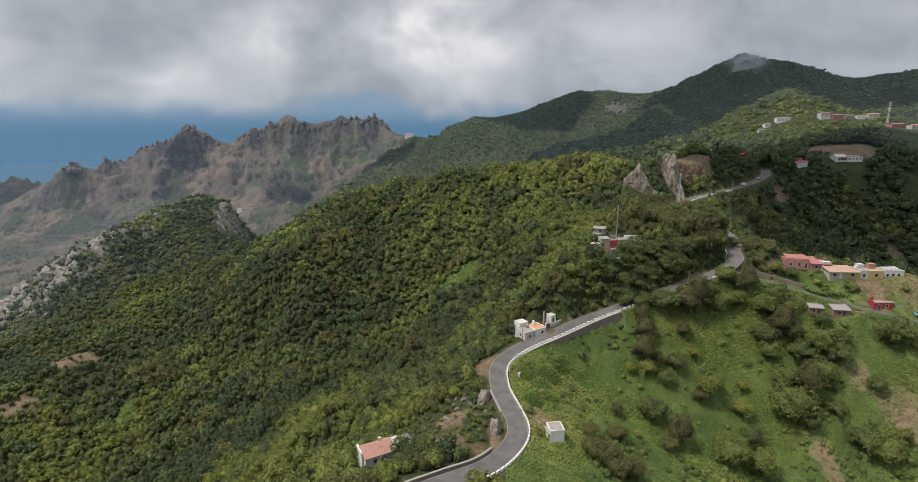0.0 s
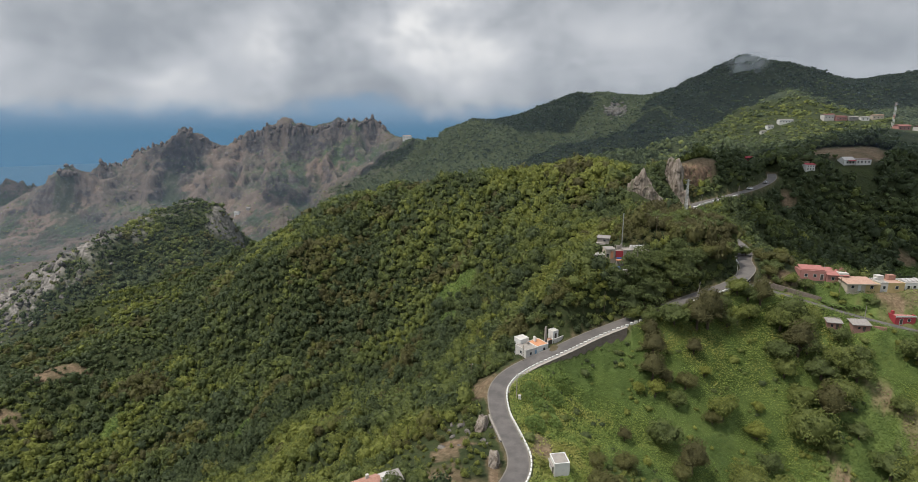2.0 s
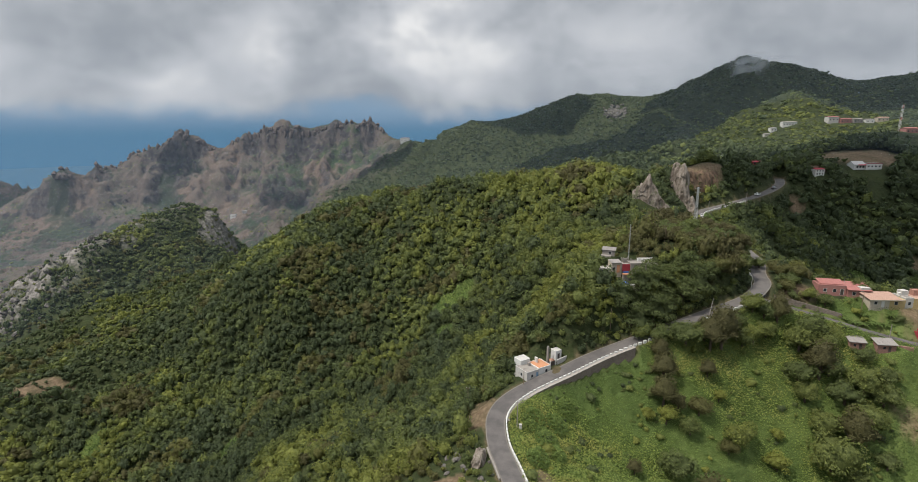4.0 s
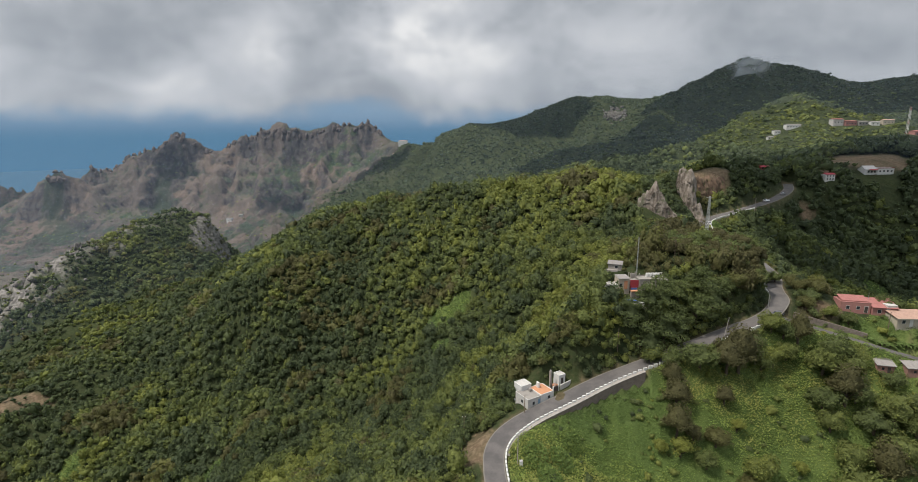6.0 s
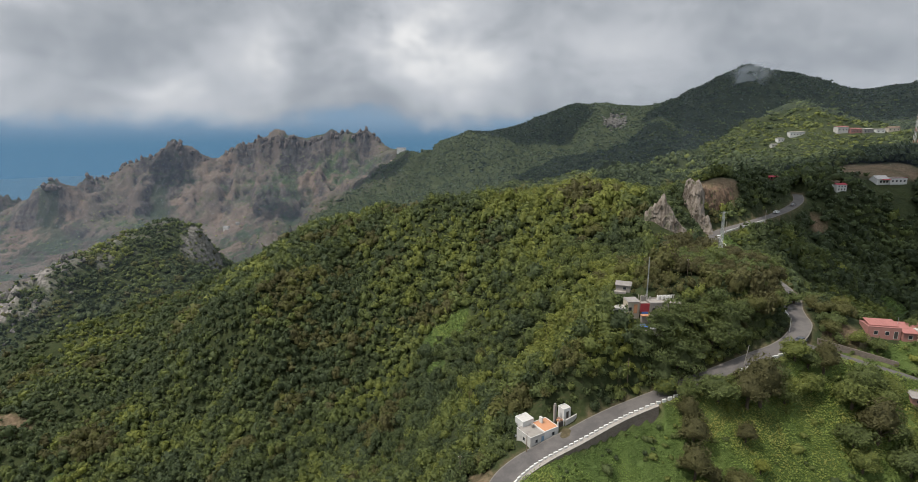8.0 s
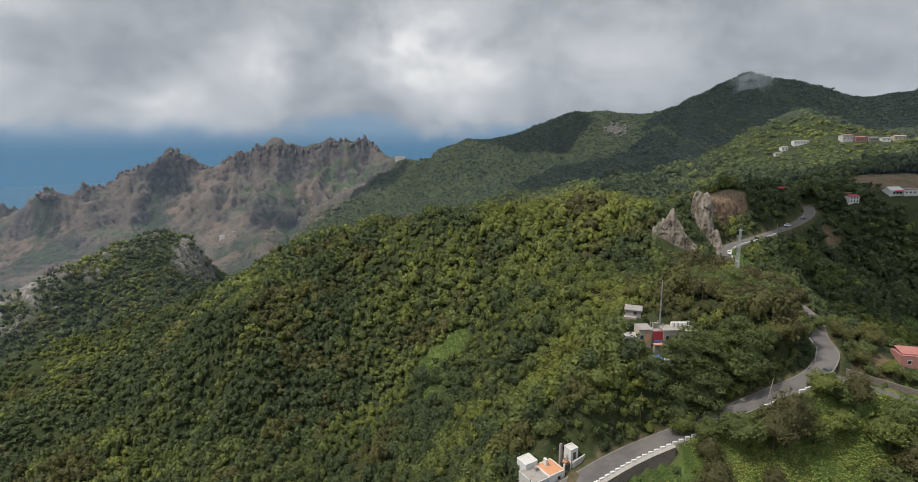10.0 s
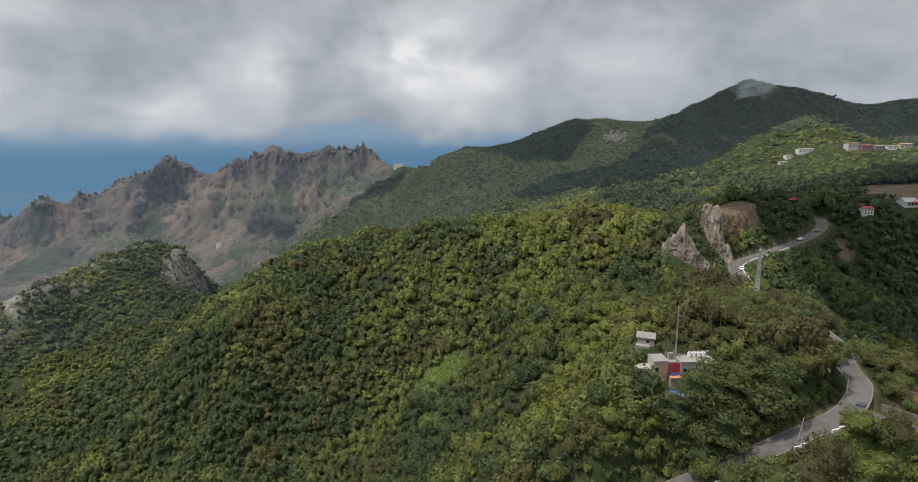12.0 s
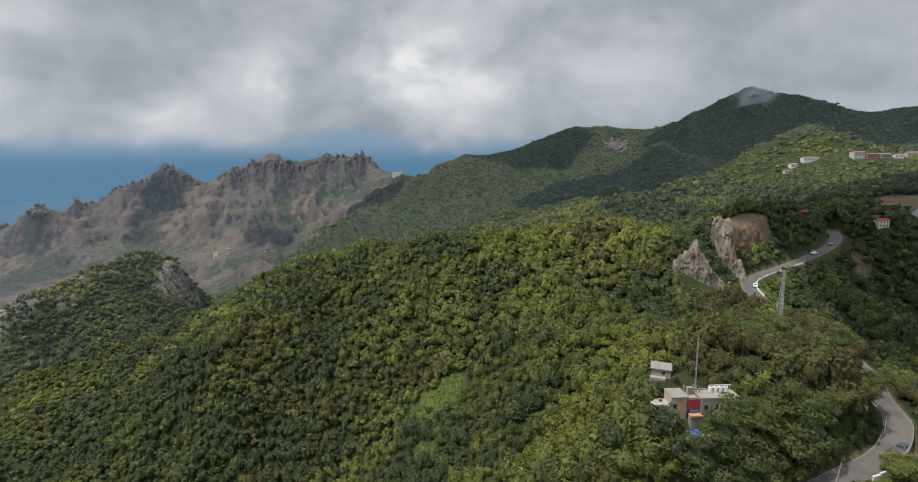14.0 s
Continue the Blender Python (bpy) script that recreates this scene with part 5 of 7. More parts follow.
def add_rod(bm, a, b, r0, r1=None, sides=6):
    """A tapered rod from a to b."""
    a, b = Vector(a), Vector(b)
    r1 = r0 if r1 is None else r1
    turn = (b - a).to_track_quat("Z", "Y").to_matrix()
    low, top = [], []
    for k in range(sides):
        q = 2 * math.pi * k / sides
        e = turn @ Vector((math.cos(q), math.sin(q), 0))
        low.append(bm.verts.new(a + e * r0)), top.append(bm.verts.new(b + e * r1))
    for k in range(sides):
        j = (k + 1) % sides
        bm.faces.new((low[k], low[j], top[j], top[k]))
    bm.faces.new(low[::-1]), bm.faces.new(top)


def rod(a, b, r0, r1=None, sides=8):
    bm = bmesh.new()
    add_rod(bm, a, b, r0, r1, sides)
    return bm


PANE = plain("window_pane", (0.03, 0.035, 0.04), 0.15, grain=0.05)
CREAM = plain("cream_plaster", (0.41, 0.36, 0.285), 0.85, stain=0.4)
YELLOW = plain("yellow_plaster", (0.41, 0.31, 0.15), 0.85, stain=0.4)
OFFWHITE = plain("white_plaster", (0.45, 0.43, 0.40), 0.85, stain=0.45)
GREYWALL = plain("grey_render", (0.27, 0.245, 0.22), 0.9, stain=0.55)
PINK = plain("pink_plaster", (0.33, 0.16, 0.14), 0.85, stain=0.4)
REDPAINT = plain("red_paint", (0.29, 0.04, 0.05), 0.7, stain=0.3)
REDROOF = plain("red_roof", (0.30, 0.125, 0.11), 0.8, stain=0.5, scale=3.0)
TILE = plain("clay_tile", (0.35, 0.19, 0.145), 0.85, stain=0.6, scale=2.5, grain=0.4)
TANROOF = plain("tan_tile", (0.37, 0.24, 0.185), 0.85, stain=0.5, scale=2.5, grain=0.4)
ORANGE = plain("orange_floor", (0.45, 0.22, 0.12), 0.8, stain=0.3)
ROOFGREY = plain("roof_screed", (0.25, 0.228, 0.205), 0.9, stain=0.6)
TIN = plain("corrugated_sheet", (0.42, 0.40, 0.38), 0.5, 0.3, stain=0.5)
PALETIN = plain("pale_roof_sheet", (0.235, 0.215, 0.20), 0.7, stain=0.6)
BROWNWALL = plain("brown_stone", (0.28, 0.16, 0.13), 0.95, stain=0.6, grain=0.5, scale=2.5)
BLUEDOOR = plain("blue_door", (0.16, 0.26, 0.36), 0.6)
DARKDOOR = plain("dark_door", (0.06, 0.05, 0.045), 0.6)
GREENDOOR = plain("green_door", (0.06, 0.28, 0.20), 0.6)
STEEL = plain("galvanised_steel", (0.42, 0.43, 0.42), 0.45, 0.6)
WOODPOLE = plain("pole_wood", (0.17, 0.13, 0.09), 0.9, grain=0.5)
BARK = plain("bark", (0.09, 0.07, 0.05), 0.95, grain=0.6)
REDSTEEL = plain("red_steel", (0.42, 0.07, 0.05), 0.5)
BLUETARP = plain("blue_tarp", (0.06, 0.14, 0.42), 0.5)
RUBBER = plain("rubber", (0.02, 0.02, 0.02), 0.8)


def rock_material(name, dark, mid, pale, moss):
    m, n = material(name)
    pos = n.add("ShaderNodeNewGeometry").outputs["Position"]
    streak = n.noise(n.scaled(pos, (1.0, 1.0, 0.25)), 0.55, 6.0, 0.65)
    spot = n.noise(pos, 1.3, 5.0, 0.7)
    c = n.mix(n.step(streak, 0.34, 0.66), rgb(*dark), rgb(*mid))
    c = n.mix(n.math("MULTIPLY", n.step(spot, 0.5, 0.72), 0.6), c, rgb(*pale))
    c = n.mix(n.math("MULTIPLY", n.step(n.noise(pos, 0.35, 4.0), 0.56, 0.68), moss), c, rgb(0.07, 0.085, 0.035))
    finish(n, c, 0.95, bump=n.math("ADD", streak, n.math("MULTIPLY", spot, 0.5)), strength=0.9, distance=0.5, spec=0.15)
    return m


ROCK = rock_material("rock", (0.10, 0.08, 0.064), (0.26, 0.225, 0.19), (0.37, 0.335, 0.30), 0.6)
GREYROCK = rock_material("grey_rock", (0.05, 0.045, 0.042), (0.165, 0.15, 0.136), (0.27, 0.25, 0.23), 0.9)
CUT = rock_material("cut_slope", (0.06, 0.042, 0.03), (0.15, 0.10, 0.068), (0.22, 0.165, 0.12), 0.85)
DARKROCK = plain("dark_rock", (0.12, 0.098, 0.088), 0.95, grain=0.5, scale=0.2, stain=0.5)


def window(parent, x, z, wid, hig, y=0.0, side="front", frame_mat=None, pane_mat=None, name="window"):
    """A framed window or door on the front (y), left or right wall (then x runs along y, and y is the wall's x)."""
    def put(u0, z0, u1, z1, out0, out1):
        if side == "front":
            return box(u0, y - out1, z0, u1, y - out0, z1)
        if side == "left":
            return box(y - out1, u0, z0, y - out0, u1, z1)
        return box(y + out0, u0, z0, y + out1, u1, z1)
    t = min(0.09, wid * 0.14)
    bm = bmesh.new()
    for b in (put(x - wid / 2 - t, z - t, x + wid / 2 + t, z, -0.02, 0.05), put(x - wid / 2 - t, z + hig, x + wid / 2 + t, z + hig + t, -0.02, 0.05),
              put(x - wid / 2 - t, z, x - wid / 2, z + hig, -0.02, 0.05), put(x + wid / 2, z, x + wid / 2 + t, z + hig, -0.02, 0.05)):
        me = bpy.data.meshes.new("tmp")
        b.to_mesh(me), b.free()
        bm.from_mesh(me)
        bpy.data.meshes.remove(me)
    fr = part(name, bm, frame_mat or OFFWHITE, parent)
    part("pane" if name == "window" else "panel", put(x - wid / 2, z, x + wid / 2, z + hig, -0.03, 0.02), pane_mat or PANE, fr)
    return fr


def ribbed_roof(x0, x1, y0, y1, z0, z1, thick=0.12, pitch=0.45):
    """A sloping sheet from the eave at y0, z0 to the ridge at y1, z1, with ribs that run down it."""
    bm = bmesh.new()
    n = max(2, int((x1 - x0) / pitch * 2))
    rows = []
    for i in range(n + 1):
        x = x0 + (x1 - x0) * i / n
        b = 0.07 if i % 2 else 0.0
        rows.append([bm.verts.new(p) for p in ((x, y0, z0 + b), (x, y1, z1 + b), (x, y1, z1 - thick), (x, y0, z0 - thick))])
    for a, b in zip(rows[:-1], rows[1:]):
        for k in range(4):
            j = (k + 1) % 4
            bm.faces.new((a[k], b[k], b[j], a[j]))
    bm.faces.new(rows[0]), bm.faces.new(rows[-1][::-1])
    bmesh.ops.recalc_face_normals(bm, faces=bm.faces[:])
    return bm


def flat_block(parent, x0, y0, x1, y1, z0, z1, wall_mat, roof_mat, deep=3.0, rim=0.25):
    """Walls, a roof slab and a parapet."""
    part("wall", box(x0, y0, z0 - deep, x1, y1, z1, bevel=0.03), wall_mat, parent)
    part("roof", box(x0 + 0.18, y0 + 0.18, z1 + 0.004, x1 - 0.18, y1 - 0.18, z1 + 0.08), roof_mat, parent)
    if rim:
        bm = bmesh.new()
        for b in ((x0 - 0.03, y0 - 0.03, x1 + 0.03, y0 + 0.16), (x0 - 0.03, y1 - 0.16, x1 + 0.03, y1 + 0.03), (x0 - 0.03, y0 + 0.16, x0 + 0.16, y1 - 0.16), (x1 - 0.16, y0 + 0.16, x1 + 0.03, y1 - 0.16)):
            add_box(bm, b[0], b[1], z1 + 0.004, b[2], b[3], z1 + rim)
        part("parapet", bm, wall_mat, parent)


def gable_block(parent, x0, y0, x1, y1, z0, eave, ridge, wall_mat, roof_mat, deep=3.0, over=0.3):
    """Walls with gables at both ends, and two ribbed roof slopes."""
    bm = bmesh.new()
    ym = (y0 + y1) / 2
    prof = ((y0, z0 - deep), (y1, z0 - deep), (y1, eave), (ym, ridge), (y0, eave))
    a = [bm.verts.new((x0, y, z)) for y, z in prof]
    b = [bm.verts.new((x1, y, z)) for y, z in prof]
    for k in range(5):
        j = (k + 1) % 5
        bm.faces.new((a[k], a[j], b[j], b[k]))
    bm.faces.new(a[::-1]), bm.faces.new(b)
    bmesh.ops.recalc_face_normals(bm, faces=bm.faces[:])
    part("wall", bm, wall_mat, parent)
    drop = over * (ridge - eave) / (ym - y0)
    part("roof_slope", ribbed_roof(x0 - over, x1 + over, y0 - over, ym, eave - drop + 0.16, ridge + 0.16), roof_mat, parent)
    part("roof_slope", ribbed_roof(x0 - over, x1 + over, y1 + over, ym, eave - drop + 0.16, ridge + 0.164), roof_mat, parent)


# ---------------------------------------------------------------- along the road
def offset_line(line, off, s0, s1, step):
    """Points beside a road between two distances along it, with the heading at each."""
    seg = np.concatenate([[0], np.cumsum(np.hypot(*np.diff(line[:, :2], axis=0).T))])
    s = np.arange(s0, s1, step)
    p = np.stack([np.interp(s, seg, line[:, k]) for k in range(3)], 1)
    q = np.stack([np.interp(s + 0.5, seg, line[:, k]) for k in range(2)], 1) - np.stack([np.interp(s - 0.5, seg, line[:, k]) for k in range(2)], 1)
    h = np.arctan2(q[:, 1], q[:, 0])
    p[:, 0] += np.sin(h) * off
    p[:, 1] -= np.cos(h) * off
    return p, h


def along(line, x, y):
    d, z, sgn, s = near_line(np.array([float(x)]), np.array([float(y)]), line)
    return float(s[0])


def kerb_blocks(name, line, off, s0, s1, length, gap, tall, label):
    """A broken parapet: one white block after another along the road's edge."""
    p, h = offset_line(line, off, s0, s1, length + gap)
    thing = empty(name, Matrix.Translation(p[0]), label, "parapet")
    me = None
    inv = thing.matrix_world.inverted()
    for (x, y, z), a in zip(p, h):
        if me is None:
            ob = part("block", box(-length / 2, -0.19, -0.5, length / 2, 0.19, tall, bevel=0.04), WHITE, thing)
            me = ob.data
        else:
            ob = new("block", me)
            ob.parent = thing
        ob.matrix_local = inv @ (Matrix.Translation((x, y, z + 0.05)) @ Matrix.Rotation(a, 4, "Z"))
    return thing


def wall_along(name, line, off, s0, s1, thick, top, bottom, mat, label, cap=None):
    """A wall that follows the road."""
    p, h = offset_line(line, off, s0, s1, 1.5)
    bm = bmesh.new()
    rows = []
    for (x, y, z), a in zip(p, h):
        nx, ny = math.sin(a) * thick / 2, -math.cos(a) * thick / 2
        rows.append([bm.verts.new((x + sx * nx, y + sx * ny, z + dz)) for sx, dz in ((-1, bottom), (1, bottom), (1, top), (-1, top))])
    for a, b in zip(rows[:-1], rows[1:]):
        for k in range(4):
            j = (k + 1) % 4
            bm.faces.new((a[k], a[j], b[j], b[k]))
    bm.faces.new(rows[0][::-1]), bm.faces.new(rows[-1])
    bmesh.ops.recalc_face_normals(bm, faces=bm.faces[:])
    ob = tagged(part(name, bm, mat), label, "wall")
    if cap is not None:
        bm = bmesh.new()
        rows = []
        for (x, y, z), a in zip(p, h):
            nx, ny = math.sin(a) * (thick / 2 + 0.05), -math.cos(a) * (thick / 2 + 0.05)
            rows.append([bm.verts.new((x + sx * nx, y + sx * ny, z + top + dz)) for sx, dz in ((-1, 0.004), (1, 0.004), (1, 0.12), (-1, 0.12))])
        for a, b in zip(rows[:-1], rows[1:]):
            for k in range(4):
                j = (k + 1) % 4
                bm.faces.new((a[k], a[j], b[j], b[k]))
        bmesh.ops.recalc_face_normals(bm, faces=bm.faces[:])
        part("coping", bm, cap, ob)
    return ob


S_BEND, S_END = along(ROAD, 4, 95), along(ROAD, 62, 172.5)
kerb_blocks("kerb_parapet", ROAD, 2.95, S_BEND, S_END, 1.15, 0.4, 0.55, "broken white parapet of blocks along the road edge")
kerb_blocks("kerb_parapet", ROAD, 2.95, along(ROAD, 80, 176), along(ROAD, 83, 177), 1.4, 0.3, 0.55, "short white kerb blocks beside the road")
kerb_blocks("kerb_parapet", ROAD, 2.95, along(ROAD, 90, 179), along(ROAD, 98, 182), 1.9, 0.06, 0.5, "low white parapet before the road junction")
kerb_blocks("kerb_parapet", ROAD, 2.9, along(ROAD, 128, 276), along(ROAD, 166, 315), 2.6, 0.03, 0.55, "white kerb round the upper road bend")
kerb_blocks("kerb_parapet", ROAD, -2.9, along(ROAD, 109, 195), along(ROAD, 111, 203), 1.6, 0.05, 0.6, "white kerb on the bend by the junction")
wall_along("retaining_wall", ROAD, 3.45, along(ROAD, 13, 147), along(ROAD, 56, 171.6), 1.4, 0.03, -5.5, STONE, "dark stone retaining wall below the road", CONCRETE)
wall_along("road_wall", ROAD, -3.1, along(ROAD, -12, 83), along(ROAD, 10, 103), 0.4, 0.75, -1.2, STONE, "low grey stone wall on the inner road edge", CONCRETE)
wall_along("road_wall", ROAD, -3.0, along(ROAD, 13.6, 124), along(ROAD, 12, 136), 0.35, 0.5, -1.0, CONCRETE, "low concrete kerb wall beside the road")
wall_along("terrace_wall", LANE, -3.4, 6, 26, 0.5, 2.2, -1.5, STONE, "dry stone terrace wall above the lane")


# ---------------------------------------------------------------- houses
def roadside_house():
    h = empty("roadside_house", pose(22.7, 162.7, 26.9, 0, 0, 31), "white flat-roofed house with an orange terrace beside the road", "house")
    flat_block(h, 0, 0, 4.6, 5.6, 0, 3.0, OFFWHITE, ROOFGREY, deep=4)
    flat_block(h, 4.61, 0.03, 9.4, 5.2, 0, 3.3, WHITE, ORANGE, deep=4, rim=0.14)
    flat_block(h, 1.6, 5.0, 5.2, 8.4, 0, 4.4, WHITE, OFFWHITE, deep=4, rim=0.18)
    part("chimney", box(6.5, 3.4, 3.4, 7.0, 4.4, 5.0), WHITE, h)
    part("water_tank", box(3.4, 3.4, 3.1, 4.2, 4.2, 4.0, bevel=0.08), ROOFGREY, h)
    window(h, 2.0, 1.2, 0.75, 0.9)
    window(h, 4.0, 0.5, 0.85, 2.0, name="door", pane_mat=BLUEDOOR)
    window(h, 7.6, 1.5, 0.8, 0.9, y=0.03)
    window(h, 2.6, 1.2, 0.8, 0.9, y=0.0, side="left")
    part("step", box(5.0, -0.5, 0.4, 9.2, 0.0, 0.9), CONCRETE, h)
    g = empty("garden_gate", pose(31.4, 168.2, 29.7, 0, 0, 35), "dark metal gate between white garden walls", "gate")
    part("gate_leaf", box(-0.9, -0.05, 0, 0.0, 0.05, 1.5), DARKDOOR, g)
    part("gate_leaf", box(0.02, -0.05, 0, 0.9, 0.05, 1.5), DARKDOOR, g)
    part("post", box(0.92, -0.15, -1.0, 1.2, 0.15, 1.9), WHITE, g)
    part("post", box(-1.2, -0.15, -1.0, -0.92, 0.15, 1.9), WHITE, g)
    wl = empty("garden_wall", pose(32.8, 168.9, 30.0, 0, 0, 40), "white rendered garden wall beside the road", "wall")
    part("wall", box(0, -0.15, -1.5, 5.0, 0.15, 1.3, bevel=0.03), OFFWHITE, wl)
    s = empty("white_shed", pose(33.2, 172.4, 29.8, 0, 0, 30), "small white garden shed beside the house", "shed")
    flat_block(s, -1.2, -1.2, 1.2, 1.2, 0, 3.2, WHITE, OFFWHITE, deep=2)
    window(s, 0.0, 0.6, 0.8, 1.9, y=-1.2, name="door", pane_mat=DARKDOOR)
    k = empty("stone_chimney", pose(30.4, 171.2, 29.8, 0, 0, 31), "tall grey concrete chimney leaning beside the house", "chimney")
    part("shaft", box(-0.35, -0.3, -2, 0.35, 0.3, 4.6, bevel=0.05), GREYWALL, k)
    part("cap", box(-0.25, -0.22, 4.604, 0.25, 0.22, 5.0), GREYWALL, k)
    r = empty("rubble_wall", pose(31.8, 170.6, 29.8, 0, 0, 31), "heap of orange brick rubble in the yard", "rubble")
    rng = random.Random(4)
    for i in range(9):
        c = box(-0.35, -0.25, -0.2, 0.35, 0.25, 0.3, bevel=0.05)
        bmesh.ops.rotate(c, cent=(0, 0, 0), matrix=Matrix.Rotation(rng.uniform(0, 3), 3, "Z"), verts=c.verts)
        bmesh.ops.translate(c, vec=(rng.uniform(-0.8, 0.8), rng.uniform(-0.7, 0.9), rng.uniform(0, 0.7)), verts=c.verts)
        part("brick", c, TANROOF if i % 2 else ORANGE, r)


def small_hut():
    h = empty("hut", pose(24.3, 114.4, 22.2, 0, 0, 7), "small white block hut with a flat roof below the road", "hut")
    flat_block(h, -1.8, -1.9, 1.8, 1.9, 0, 3.4, WHITE, ROOFGREY, deep=3, rim=0.2)
    window(h, -0.8, 0.0, 0.9, 2.0, y=-1.8, side="left", name="door", pane_mat=DARKDOOR)
    window(h, 0.9, 1.1, 0.8, 0.9, y=-1.8, side="left")
    part("canopy", box(-2.35, -1.7, 2.5, -1.8, 1.7, 2.62), ROOFGREY, h)


def tiled_house():
    h = empty("tiled_house", pose(-18.6, 102.2, 25.4, 0, 0, 28), "old white cottage with a faded red tile roof", "house")
    gable_block(h, -3.6, -2.6, 3.0, 2.4, 0, 2.7, 4.0, OFFWHITE, TILE)
    window(h, -1.4, 1.0, 0.8, 0.9, y=-2.6)
    window(h, 0.6, 0.1, 0.85, 1.9, y=-2.6, name="door", pane_mat=DARKDOOR)
    window(h, -0.2, 1.2, 0.8, 0.9, y=-3.6, side="left")
    part("chimney", box(0.6, 0.6, 3.2, 1.2, 1.2, 4.6), OFFWHITE, h)
    part("end_wall", box(-4.1, -1.2, -2, -3.64, 2.6, 3.4, bevel=0.05), WHITE, h)
    a = empty("tin_annex", pose(-13.6, 105.3, 25.2, 0, 0, 28), "grey corrugated lean-to beside the cottage", "shed")
    part("wall", box(-2.4, -1.6, -2.5, 2.2, 1.6, 2.3), GREYWALL, a)
    part("roof", ribbed_roof(-2.6, 0.2, -1.9, 1.9, 2.45, 3.0, pitch=0.3), TIN, a)
    part("roof", ribbed_roof(0.3, 2.5, -1.7, 1.9, 2.42, 2.8, pitch=0.3), PALETIN, a)
    y = empty("yard_wall", pose(-22.6, 97.8, 24.0, 0, 0, 60), "crumbling white yard wall below the cottage", "wall")
    part("wall", box(-2.4, -0.2, -2, 2.4, 0.2, 1.2, bevel=0.05), OFFWHITE, y)
    part("wall", box(-2.4, -2.6, -2, -2.0, -0.21, 1.0, bevel=0.05), CREAM, y)


def lattice_mast(name, x, y, z, tall, wide, top_wide, mats, label, arms=(), rungs=None):
    """A three- or four-legged lattice tower: legs, rings and braces."""
    m = empty(name, pose(x, y, z), label, "mast")
    n = rungs or max(4, int(tall / (wide * 1.6)))
    def at(k, c):
        q = wide + (top_wide - wide) * k / n
        return (c[0] * q / 2, c[1] * q / 2, tall * k / n)
    corners = ((-1, -1), (1, -1), (1, 1), (-1, 1))
    for c in corners:
        part("leg", rod(at(0, c), at(n, c), max(0.03, wide * 0.06), None, 5), mats[0], m)
    for k in range(n):
        bm = bmesh.new()
        for i in range(4):
            a, b = corners[i], corners[(i + 1) % 4]
            add_rod(bm, at(k, a), at(k + 1, b), max(0.02, wide * 0.04), None, 4)
            add_rod(bm, at(k + 1, a), at(k + 1, b), max(0.02, wide * 0.04), None, 4)
        part("brace", bm, mats[k * len(mats) // n if len(mats) < 3 else k % len(mats)], m)
    for zz, span in arms:
        part("arm", rod((-span / 2, 0, zz), (span / 2, 0, zz), 0.06, None, 5), mats[0], m)
    return m


